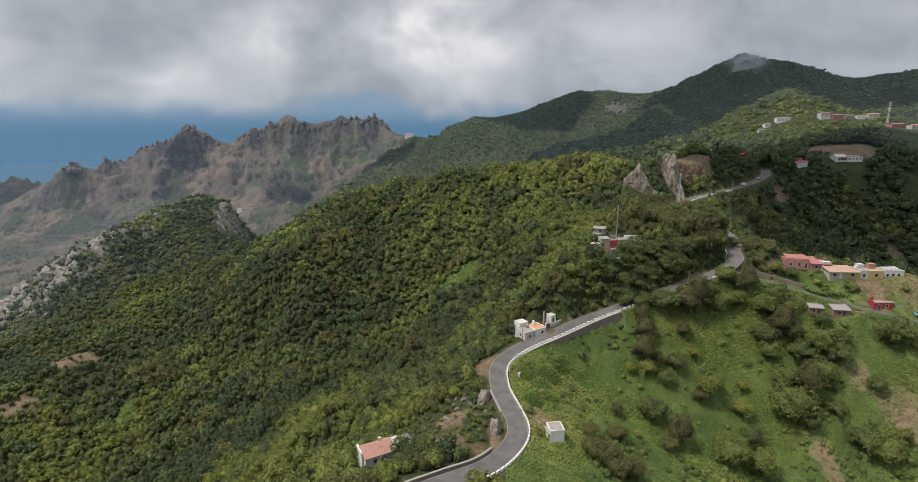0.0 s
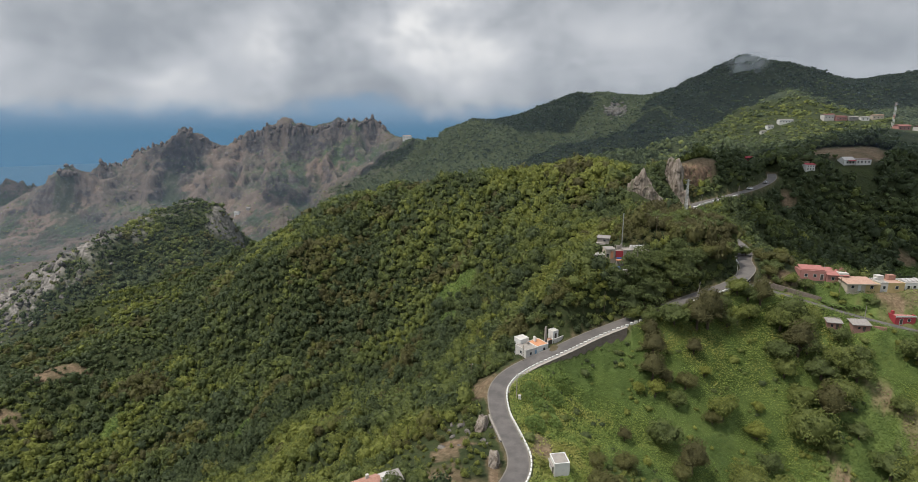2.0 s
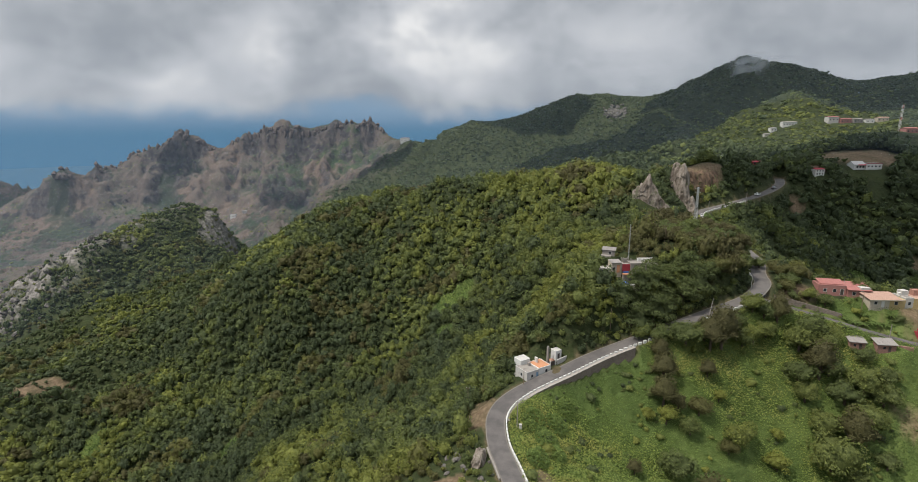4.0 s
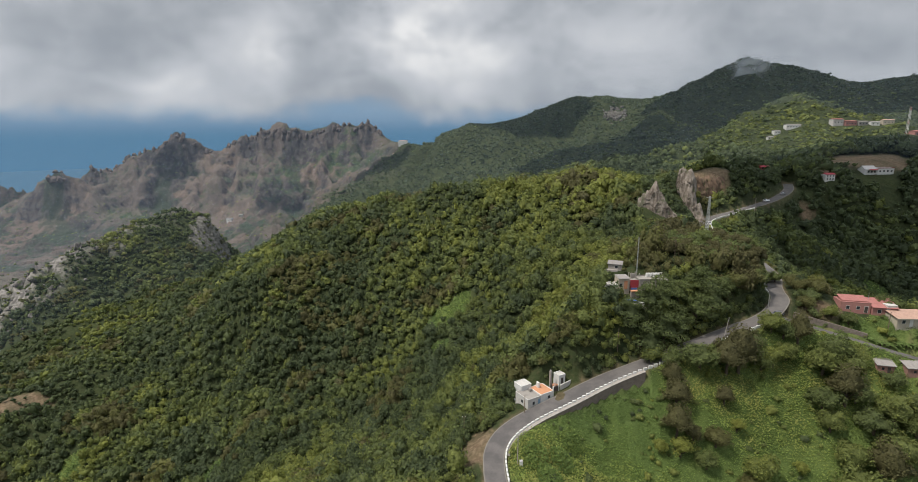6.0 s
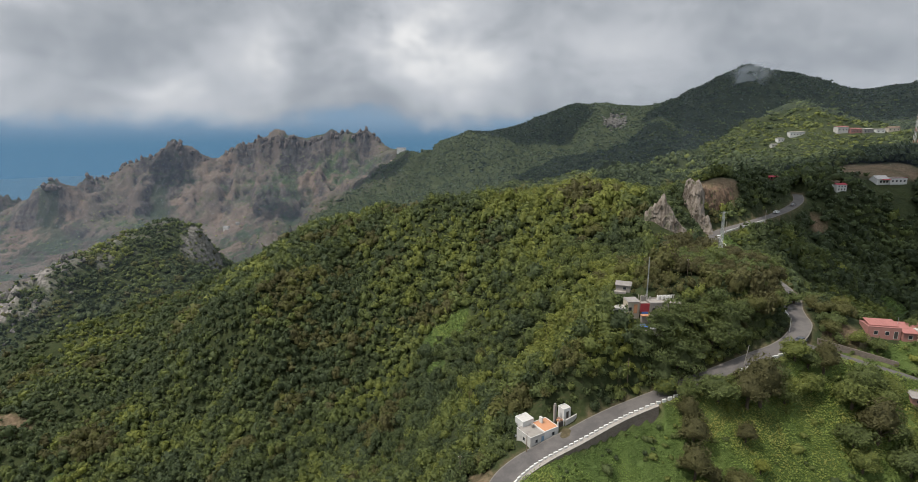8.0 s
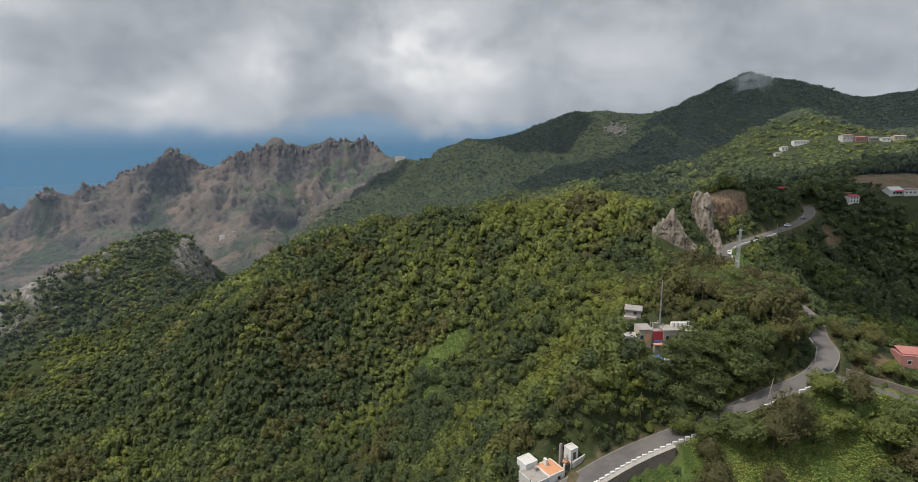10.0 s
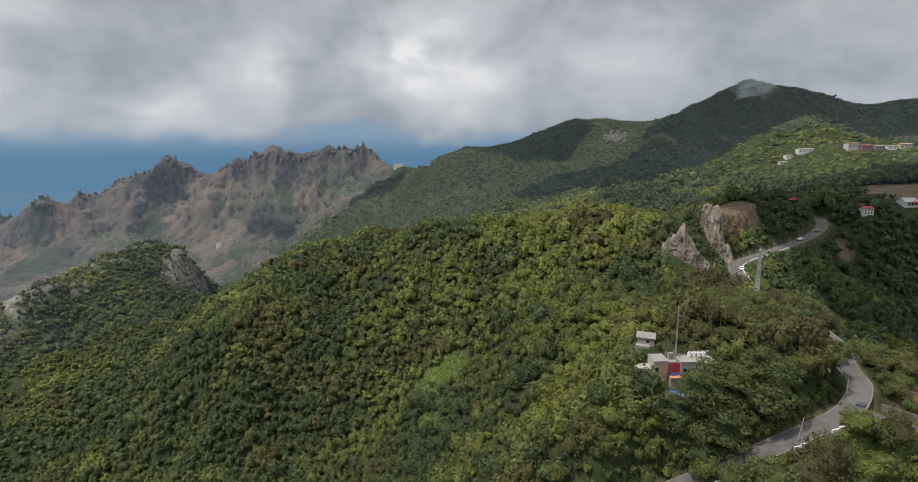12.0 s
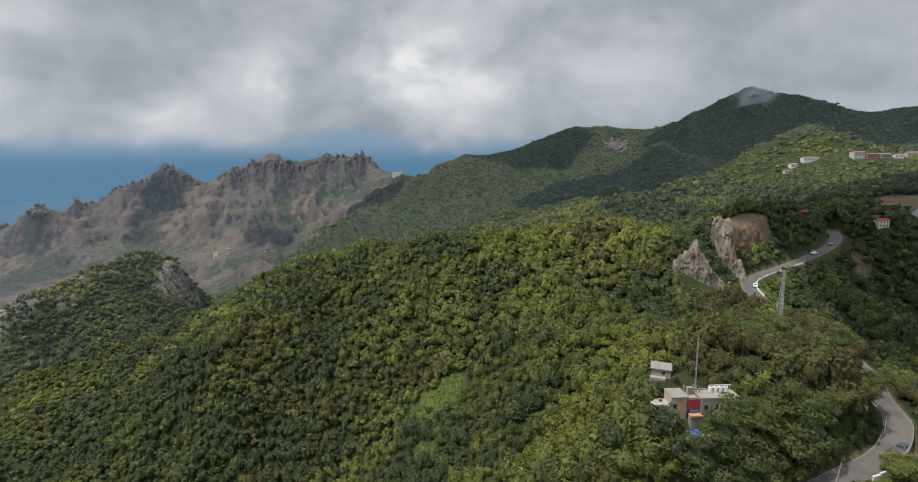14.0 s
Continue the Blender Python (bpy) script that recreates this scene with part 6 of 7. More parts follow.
def tower_house():
    h = empty("concrete_house", pose(59.4, 185.9, 54.0, 0, 0, 2), "half-finished grey concrete house with a red front panel", "house")
    flat_block(h, 0.3, 0, 5.8, 4.6, 0, 3.3, GREYWALL, ROOFGREY, deep=5, rim=0.35)
    flat_block(h, -6.0, 0.6, -2.5, 4.2, 0, 3.6, CREAM, PALETIN, deep=5, rim=0.12)
    part("side_wall", box(-2.46, 1.6, -4, 0.26, 4.2, 3.0), GREYWALL, h)
    part("front_panel", box(-2.4, 0.2, 0.9, 0.2, 0.34, 3.3), REDPAINT, h, "flat red painted panel")
    part("balcony", box(-2.4, -1.2, -0.1, 0.3, 0.18, 0.2), ORANGE, h)
    part("balcony_wall", box(-2.3, -0.9, -3.0, 0.2, 0.18, -0.104), GREYWALL, h)
    part("curtain", box(-4.2, 0.44, 0.4, -3.2, 0.56, 3.0), ORANGE, h)
    part("sill", box(-2.0, 0.05, 0.3, -0.2, 0.19, 0.85), BLUETARP, h)
    window(h, 1.4, 1.0, 0.8, 1.0, frame_mat=GREYWALL)
    window(h, 3.9, 1.0, 0.9, 1.1, frame_mat=GREYWALL)
    window(h, -5.2, 1.1, 0.8, 1.0, y=0.6, frame_mat=GREYWALL)
    part("roof_sheet", ribbed_roof(-6.1, -2.4, 0.3, 4.3, 3.78, 4.05, 0.06, 0.5), PALETIN, h)
    part("stair_head", box(-1.0, 3.4, 3.0, 0.2, 4.6, 4.3, bevel=0.05), GREYWALL, h)
    for px, py, top in ((-1.3, 2.9, 4.9), (0.5, 2.9, 5.2), (0.6, 4.5, 4.8), (-1.4, 4.5, 4.6), (1.6, 3.6, 4.4)):
        part("column", box(px - 0.11, py - 0.11, 3.0, px + 0.11, py + 0.11, top), GREYWALL, h)
    part("beam", box(-1.45, 2.84, 4.5, 0.62, 3.02, 4.7), GREYWALL, h)
    part("stair_rail", rod((2.2, -0.6, 0.9), (4.2, -1.6, -1.6), 0.12), ROOFGREY, h)
    part("render_rib", box(4.62, -0.06, -3.0, 4.78, 0.0, 3.2), ROOFGREY, h)
    part("pillar", box(4.2, -0.3, -3.0, 4.5, -0.02, 2.4), CREAM, h)
    bm = bmesh.new()
    for i in range(12):
        add_box(bm, 4.6 + i * 0.42, 4.9, 3.0, 4.7 + i * 0.42, 5.0, 4.1)
    add_box(bm, 4.5, 4.85, 4.1, 9.6, 5.05, 4.25)
    part("balustrade", bm, OFFWHITE, h)
    part("terrace", box(5.9, 0.8, -4.0, 9.8, 5.2, 3.0), GREYWALL, h)
    t0 = empty("water_tank", pose(63.4, 189.6, 57.4), "white plastic water tank on the roof", "tank", "water tanks on the roof")
    bm = bmesh.new()
    bmesh.ops.create_cone(bm, cap_ends=True, segments=14, radius1=0.5, radius2=0.5, depth=1.1, matrix=Matrix.Translation((0, 0, 0.55)))
    part("body", bm, WHITE, t0)
    bm = bmesh.new()
    bmesh.ops.create_cone(bm, cap_ends=True, segments=10, radius1=0.22, radius2=0.18, depth=0.15, matrix=Matrix.Translation((0, 0, 1.18)))
    part("lid", bm, ROOFGREY, t0)
    for i in range(1, 4):
        copy_thing(t0, pose(63.4 + 1.12 * i, 189.6, 57.4))
    lattice_mast("radio_mast", 60.2, 190.2, 57.0, 13.0, 0.26, 0.18, (STEEL,), "slender grey lattice radio mast behind the house", rungs=14)
    s = empty("stone_shed", pose(55.9, 198.3, 57.6, 0, 0, -22), "small grey shed with a sloping sheet roof", "shed")
    part("wall", box(-2.1, -1.5, -3, 2.1, 1.5, 1.9), GREYWALL, s)
    part("roof", ribbed_roof(-2.4, 2.4, -1.8, 1.8, 1.95, 2.4, pitch=0.3), PALETIN, s)
    window(s, 0.5, 0.6, 0.9, 0.8, y=-1.5)
    part("porch", box(-2.4, -3.0, -3, 1.0, -1.52, 0.2), CONCRETE, s)
    b = empty("outbuilding", pose(51.6, 188.2, 53.6, 0, 0, -8), "low white outbuilding with a sheet roof", "shed")
    part("wall", box(-1.8, -1.2, -3, 1.8, 1.2, 2.0), OFFWHITE, b)
    part("roof", ribbed_roof(-2.0, 2.0, -1.4, 1.4, 2.08, 2.3, pitch=0.3), TIN, b)
    window(b, -0.6, 0.8, 0.8, 0.7, y=-1.2)
    f = empty("yard_wall", pose(52.6, 184.6, 50.5, 0, 0, 75), "pale leaning yard wall below the house", "wall")
    part("wall", box(-2.6, -0.15, -2, 2.6, 0.15, 2.4, bevel=0.03), CREAM, f)
    y = empty("terrace_slab", pose(57.5, 181.6, 50.6), "concrete yard with white boxes below the house", "terrace")
    part("slab", box(-4, -1.8, -4, 4, 3, 0.0), CONCRETE, y)
    c = empty("blue_tarp", pose(56.2, 181.2, 50.6, 0, 0, 12), "blue tarpaulin over a frame in the yard", "tarpaulin")
    part("sheet", ribbed_roof(-1.3, 1.3, -0.9, 0.9, 1.5, 1.9, 0.05), BLUETARP, c)
    for px, py in ((-1.2, -0.8), (1.2, -0.8), (-1.2, 0.8), (1.2, 0.8)):
        part("post", rod((px, py, 0), (px, py, 1.45), 0.04), STEEL, c)
    v = empty("white_cabinet", pose(59.0, 181.0, 50.6, 0, 0, -10), "white metal cabinet standing in the yard", "cabinet")
    part("body", box(-0.8, -0.4, 0, 0.8, 0.4, 1.3, bevel=0.04), WHITE, v)
    part("door", box(-0.7, -0.44, 0.1, 0.7, -0.404, 1.2), OFFWHITE, v)


roadside_house(), small_hut(), tiled_house(), tower_house()


def village():
    a = empty("red_house", pose(128.4, 187.0, 46.8, 0, 0, -14), "long pink house with a red roof on the terrace", "house")
    flat_block(a, -4.6, -2.6, 3.6, 2.6, 0, 3.2, PINK, REDROOF, deep=4, rim=0.2)
    part("upper_roof", ribbed_roof(-4.0, 3.4, -1.6, 2.4, 3.5, 4.3, pitch=0.4), REDROOF, a)
    window(a, -2.6, 1.1, 0.9, 1.0, y=-2.6)
    window(a, 0.2, 1.1, 0.9, 1.0, y=-2.6)
    window(a, 2.4, 0.2, 0.9, 2.0, y=-2.6, name="door", pane_mat=DARKDOOR)
    b = empty("red_house", pose(135.2, 184.6, 46.4, 0, 0, -12), "pink house with a sloping red roof and white base", "house")
    part("wall", box(-3.4, -2.5, -4, 3.2, 2.4, 2.7), PINK, b)
    part("plinth", box(1.0, -2.62, -4, 3.24, -2.5, 0.9), OFFWHITE, b)
    part("roof", ribbed_roof(-3.7, 3.5, -2.9, 2.7, 2.8, 4.3, pitch=0.4), REDROOF, b)
    window(b, 1.8, 1.0, 0.9, 1.0, y=-2.5)
    window(b, -1.6, 1.0, 0.9, 1.0, y=-2.5)
    part("pole", rod((-3.0, 1.5, 3), (-3.0, 1.5, 6.0), 0.05), STEEL, b)
    c = empty("yellow_house", pose(140.0, 179.6, 45.2, 0, 0, -4), "cream and yellow house with a low tan tile roof", "house")
    part("wall", box(-5.4, -2.8, -4, 0.6, 2.8, 2.5), CREAM, c)
    part("wall", box(0.62, -2.8, -4, 5.4, 2.8, 2.5), YELLOW, c)
    part("roof", ribbed_roof(-5.8, 4.2, -3.3, 2.8, 2.56, 3.5, pitch=0.4), TANROOF, c)
    part("stair_head", box(-5.2, 2.0, 2.6, -2.2, 4.4, 4.8), OFFWHITE, c)
    part("cornice", box(-5.9, -3.36, 2.34, 5.5, -3.3, 2.6), CREAM, c)
    window(c, -1.4, 0.0, 0.9, 2.0, y=-2.8, name="door", pane_mat=WHITE)
    window(c, 2.6, 0.9, 1.0, 1.0, y=-2.8)
    window(c, -3.6, 0.9, 0.9, 1.0, y=-2.8)
    d = empty("yellow_house", pose(149.3, 179.6, 45.0, 0, 0, 0), "yellow and white house with a cluttered flat roof", "house")
    flat_block(d, -3.8, -2.8, -1.2, 2.6, 0, 3.0, OFFWHITE, ROOFGREY, deep=4)
    flat_block(d, -1.19, -2.9, 4.4, 2.6, 0, 2.8, YELLOW, TANROOF, deep=4)
    part("stair_head", box(-2.6, 0.4, 3.1, -0.4, 2.4, 4.6), OFFWHITE, d)
    part("stair_head", box(1.6, 0.8, 2.9, 4.0, 2.5, 4.7), TILE, d)
    window(d, 1.8, 0.9, 1.0, 1.0, y=-2.9)
    window(d, -2.5, 0.9, 0.9, 1.0, y=-2.8)
    part("tank", box(-3.4, 0.6, 3.1, -2.7, 1.4, 4.0, bevel=0.06), WHITE, d)
    e = empty("white_house", pose(157.8, 180.0, 44.8, 0, 0, 4), "white house with a grey slatted roof terrace", "house")
    flat_block(e, -3.6, -2.6, 4.0, 2.4, 0, 2.9, WHITE, ROOFGREY, deep=4)
    for i in range(3):
        window(e, -2.4 + i * 2.2, 1.0, 0.9, 1.0, y=-2.6)
    for i in range(4):
        part("solar_panel", ribbed_roof(-3.0 + i * 1.6, -1.8 + i * 1.6, -1.6, 0.4, 3.2, 3.9, 0.06, 0.6), TIN, e)
    part("dish", box(2.6, 1.2, 2.95, 3.4, 1.4, 3.7), WHITE, e)
    for x, y, z, r, wd, lab in ((124.6, 168.4, 37.0, -14, 2.1, "ruined brown stone hut with a pale sheet roof"), (131.8, 166.4, 36.0, -8, 2.6, "brown stone barn with a patched pale roof")):
        s = empty("stone_hut", pose(x, y, height_at(x, y - 1.0) + 0.3, 0, 0, r), lab, "hut", "stone huts below the lane")
        part("wall", box(-wd, -1.5, -4, wd, 1.6, 1.9), BROWNWALL, s)
        part("roof", ribbed_roof(-wd - 0.3, wd + 0.3, -1.8, 1.9, 1.96, 2.9, pitch=0.35), PALETIN, s)
        window(s, -0.7, 0.5, 0.7, 0.8, y=-1.5, frame_mat=BROWNWALL)
        window(s, 0.8, -0.2, 0.8, 1.7, y=-1.5, frame_mat=BROWNWALL, name="door", pane_mat=DARKDOOR)
    y = empty("ruin_wall", pose(137.2, 165.2, 35.4, 0, 0, -25), "broken brown stone wall of a roofless barn", "wall")
    part("wall", box(-2.0, -0.25, -4, 2.2, 0.25, 1.6, bevel=0.06), BROWNWALL, y)
    part("wall", box(-2.0, 0.26, -4, -1.5, 2.6, 1.1, bevel=0.06), BROWNWALL, y)
    r = empty("red_cottage", pose(148.4, 170.0, 36.4, 0, 0, 0), "small crimson cottage with a white-trimmed flat roof", "house")
    flat_block(r, -3.4, -1.8, 3.4, 1.8, 0, 2.7, REDPAINT, PINK, deep=3, rim=0.3)
    part("trim", box(-3.5, -1.9, 2.55, 3.5, -1.84, 3.05), WHITE, r)
    part("chimney", box(-3.0, 0.2, 2.8, -2.3, 1.0, 4.0), REDPAINT, r)
    window(r, -1.4, 0.0, 0.9, 1.9, y=-1.8, name="door", pane_mat=DARKDOOR)
    window(r, 1.2, 1.0, 0.9, 0.9, y=-1.8)
    g = empty("garage", pose(154.4, 169.6, 36.0, 0, 0, 0), "grey garage with a green door by the lane", "garage")
    flat_block(g, -1.7, -1.4, 1.7, 1.6, 0, 2.3, GREYWALL, ROOFGREY, deep=3)
    window(g, 0, 0.05, 2.4, 1.9, y=-1.4, name="door", pane_mat=GREENDOOR)


village()


def far_houses():
    a = empty("white_house", pose(230.2, 346.0, height_at(230, 343.0) + 0.6, 0, 0, 8) @ Matrix.Diagonal((0.8, 0.8, 0.8, 1)), "white two-storey house with a red roof on the slope", "house")
    part("wall", box(-4.0, -3.0, -2, 4.0, 3.0, 4.3), WHITE, a)
    part("roof", ribbed_roof(-4.4, 4.4, -3.4, 0.0, 4.4, 5.4, pitch=0.6), REDPAINT, a)
    part("roof", ribbed_roof(-4.4, 4.4, 3.4, 0.0, 4.4, 5.404, pitch=0.6), REDPAINT, a)
    for i in range(3):
        window(a, -2.4 + 2.4 * i, 2.7, 1.0, 1.0, y=-3.0)
        window(a, -2.4 + 2.4 * i, 0.3, 1.0, 1.3, y=-3.0)
    b = empty("restaurant", pose(270.0, 358.5, height_at(268, 356) + 0.6, 0, 0, 4) @ Matrix.Diagonal((0.8, 0.8, 0.72, 1)), "long white building with a red awning and grey gable", "building")
    flat_block(b, -2.0, -3.5, 12.0, 3.5, 0, 4.4, WHITE, ROOFGREY, deep=6)
    gable_block(b, -12.0, -3.0, -2.2, 4.5, 0, 3.4, 6.2, WHITE, TIN, deep=6)
    part("awning", ribbed_roof(-9.0, -2.4, -5.4, -3.1, 3.0, 3.7, 0.1, 0.5), REDPAINT, b)
    part("trim", box(-2.1, -3.62, 4.2, 12.1, -3.56, 4.8), REDPAINT, b)
    for i in range(4):
        window(b, 0.2 + 3.2 * i, 1.2, 1.4, 1.3, y=-3.5)
    for i in range(3):
        window(b, -9.0 + 2.6 * i, 0.6, 1.6, 1.7, y=-3.0)
    specs = ((398, 644, 106.5, 16, 7, 4.5, WHITE, ROOFGREY, "long cream house on the far wooded hill"),
             (378, 641, 107.5, 7, 6, 4.2, WHITE, PALETIN, "small white house on the far wooded hill"),
             (366, 632, 101.0, 6, 5, 3.2, OFFWHITE, PALETIN, "tiny pale shed among the far trees"),
             (438, 629, 110.0, 12, 7, 6.0, OFFWHITE, REDROOF, "white house with a red roof on the far ridge"),
             (452, 628, 110.0, 13, 7, 5.0, PINK, REDROOF, "pink house on the far hilltop"),
             (466, 628, 109.0, 12, 7, 4.2, GREYWALL, ROOFGREY, "grey house in the far hilltop hamlet"),
             (480, 627, 108.5, 9, 6, 4.0, WHITE, PALETIN, "low white house beside the hilltop road"),
             (494, 626, 106.5, 12, 6, 4.6, CREAM, TANROOF, "cream house at the end of the hamlet"),
             (402, 481, 92.0, 12, 6, 4.4, PINK, REDROOF, "house with a broad red roof under the mast"),
             (418, 479, 91.5, 10, 6, 4.0, OFFWHITE, REDROOF, "white house with red roof under the mast"),
             (194, 352, 79.0, 6, 3, 2.0, REDPAINT, REDPAINT, "red roofed shed on the dark ridge"),
             (-128, 1336, 66.0, 22, 10, 9.0, WHITE, TANROOF, "white and orange building on the far pass"),
             (-150, 1345, 67.0, 12, 9, 8.0, OFFWHITE, TANROOF, "pale building on the far mountain pass"),
             (-560, 1290, -120.0, 14, 9, 8.0, WHITE, PALETIN, "white farmhouse on the bare mountain slope"),
             (-535, 1300, -118.0, 10, 8, 7.0, OFFWHITE, PALETIN, "pale farmhouse on the bare mountain slope"))
    for x, y, z, wd, dp, tall, wm, rm, lab in specs:
        z = height_at(x, y - dp / 2) + 0.2
        h = empty("house", pose(x, y, z, 0, 0, (x * 7) % 16 - 8), lab, "house")
        part("wall", box(-wd / 2, -dp / 2, -5, wd / 2, dp / 2, tall), wm, h)
        part("roof", ribbed_roof(-wd / 2 - 0.3, wd / 2 + 0.3, -dp / 2 - 0.3, 0, tall + 0.05, tall + 0.9, pitch=0.8), rm, h)
        part("roof", ribbed_roof(-wd / 2 - 0.3, wd / 2 + 0.3, dp / 2 + 0.3, 0, tall + 0.05, tall + 0.904, pitch=0.8), rm, h)
        n = max(2, int(wd / 3.2))
        for i in range(n):
            window(h, -wd / 2 + wd * (i + 0.5) / n, tall * 0.35, 1.1, 1.2, y=-dp / 2)
    lattice_mast("telecom_mast", 426, 520, height_at(426, 520) - 0.5, 31, 1.6, 1.0, (WHITE, REDSTEEL, WHITE), "tall red and white lattice telecom mast", arms=((24, 4.5), (29, 4.0)), rungs=8)


far_houses()
lattice_mast("power_pylon", 91.6, 211.0, height_at(91.6, 211.0) - 0.4, 17.5, 1.2, 0.4, (STEEL,), "grey lattice power pylon on the wooded knoll", arms=((17.2, 2.4), (15.6, 2.0)), rungs=16)


def pole(x, y, tall, label, lean=(0, 0), arm=0.0, mat=None, guy=False):
    z = height_at(x, y)
    p = empty("utility_pole", pose(x, y, z), label, "pole", "utility poles")
    top = (lean[0], lean[1], tall)
    part("shaft", rod((0, 0, -0.6), top, 0.13, 0.08), mat or WOODPOLE, p)
    if arm:
        part("crossarm", box(-arm / 2 + top[0], -0.05 + top[1], tall - 0.5, arm / 2 + top[0], 0.05 + top[1], tall - 0.4), mat or WOODPOLE, p)
        for sx in (-1, 1):
            part("insulator", rod((sx * arm * 0.42 + top[0], top[1], tall - 0.4), (sx * arm * 0.42 + top[0], top[1], tall - 0.15), 0.05), WHITE, p)
    if guy:
        part("stay", rod((1.9, 0.2, -0.5), (0.05, 0, tall * 0.85), 0.06), mat or WOODPOLE, p)
    return p


pole(76.4, 200.5, 6.0, "wooden pole with a stay on the knoll", arm=0.8, guy=True)
pole(17.6, 143.5, 8.0, "concrete pole with a white box beside the road", mat=CONCRETE, arm=0.6)
pole(5.0, 161.5, 7.0, "weathered utility pole in the scrub above the bend", arm=1.0)
pole(-22.5, 154.0, 7.5, "utility pole rising from the wooded slope", arm=1.2)
pole(51.0, 176.0, 7.5, "thin utility pole above the road cutting")
pole(82.0, 175.3, 6.0, "grey leaning pole beside the road", lean=(0.9, 0.0), mat=CONCRETE)
pole(101.6, 187.2, 5.0, "white post at the road junction", mat=OFFWHITE)
pole(132.0, 177.2, 7.0, "wooden pole before the village houses")
pole(134.8, 168.3, 5.0, "pale post beside the lane", mat=CONCRETE)
pole(21.6, 161.4, 5.5, "pole at the corner of the white house")
pole(136.0, 290.5, 7.0, "pole at the upper road bend", mat=CONCRETE)
pole(166.5, 309.5, 7.0, "pole beside the upper road", mat=CONCRETE)
b = empty("meter_box", pose(18.4, 143.0, height_at(18.4, 143.0)), "white meter box at the foot of a pole", "box")
part("body", box(-0.35, -0.3, -0.2, 0.35, 0.3, 1.3, bevel=0.03), WHITE, b)
part("lid", box(-0.4, -0.35, 1.304, 0.4, 0.35, 1.4), OFFWHITE, b)


# ---------------------------------------------------------------- cars
def car(x, y, heading, paint, label, z=None):
    z = height_at(x, y) + 0.22 if z is None else z
    c = empty("car", pose(x, y, z, 0, 0, heading), label, "car", "cars")
    bm = bmesh.new()
    prof = ((-2.1, 0.35), (2.05, 0.35), (2.1, 0.7), (1.95, 0.88), (1.0, 0.98), (0.45, 1.42), (-1.2, 1.46), (-1.85, 1.02), (-2.1, 0.95))
    a = [bm.verts.new((px, -0.84 + (0.12 if pz > 1.1 else 0), pz)) for px, pz in prof]
    d = [bm.verts.new((px, 0.84 - (0.12 if pz > 1.1 else 0), pz)) for px, pz in prof]
    for k in range(len(prof)):
        j = (k + 1) % len(prof)
        bm.faces.new((a[k], a[j], d[j], d[k]))
    bm.faces.new(a[::-1]), bm.faces.new(d)
    bmesh.ops.recalc_face_normals(bm, faces=bm.faces[:])
    body = part("body", bm, paint, c)
    for sy in (-1, 1):
        bm = bmesh.new()
        v = [bm.verts.new((px, sy * (0.80 if pz > 1.2 else 0.855), pz)) for px, pz in ((0.75, 1.02), (0.35, 1.36), (-1.1, 1.38), (-1.55, 1.04))]
        bm.faces.new(v)
        part("side_window", bm, PANE, body)
        for wx in (-1.3, 1.3):
            bm = bmesh.new()
            bmesh.ops.create_cone(bm, cap_ends=True, segments=14, radius1=0.32, radius2=0.32, depth=0.2, matrix=Matrix.Translation((wx, sy * 0.76, 0.32)) @ Matrix.Rotation(math.pi / 2, 4, "X"))
            wheel = part("wheel", bm, RUBBER, c)
            bm = bmesh.new()
            bmesh.ops.create_cone(bm, cap_ends=True, segments=10, radius1=0.18, radius2=0.18, depth=0.02, matrix=Matrix.Translation((wx, sy * 0.87, 0.32)) @ Matrix.Rotation(math.pi / 2, 4, "X"))
            part("rim", bm, STEEL, wheel)
    for px, pz, qx, qz, nm in ((0.52, 1.39, 0.98, 1.02, "windscreen"), (-1.26, 1.43, -1.8, 1.06, "rear_window")):
        bm = bmesh.new()
        e = 0.02 if nm == "windscreen" else -0.02
        bm.faces.new([bm.verts.new(p) for p in ((px + e, -0.62, pz), (px + e, 0.62, pz), (qx + e, 0.7, qz), (qx + e, -0.7, qz))])
        part(nm, bm, PANE, body)
    for sy in (-0.6, 0.6):
        part("headlight", box(2.02, sy - 0.16, 0.66, 2.11, sy + 0.16, 0.8), WHITE, body)
        part("tail_light", box(-2.12, sy - 0.14, 0.72, -2.06, sy + 0.14, 0.88), REDPAINT, body)
    return c


SILVER = plain("silver_paint", (0.42, 0.43, 0.45), 0.3, 0.4, grain=0.03, stain=0.05)
CARWHITE = plain("white_car_paint", (0.8, 0.8, 0.8), 0.3, grain=0.03, stain=0.05)
CARBLUE = plain("blue_car_paint", (0.10, 0.36, 0.55), 0.3, grain=0.03, stain=0.05)
DARKCAR = plain("dark_car_paint", (0.06, 0.065, 0.075), 0.3, grain=0.03, stain=0.05)
car(102.8, 183.6, 30, DARKCAR, "dark grey car waiting at the junction")
car(130.6, 286.0, 62, CARWHITE, "white car driving round the upper bend")
car(159.5, 164.8, -18, CARBLUE, "light blue car parked beside the lane")
car(181.0, 323.6, 32, CARWHITE, "white car on the road in cloud shade")
car(196.5, 333.8, 42, SILVER, "silver car far up the shaded road")


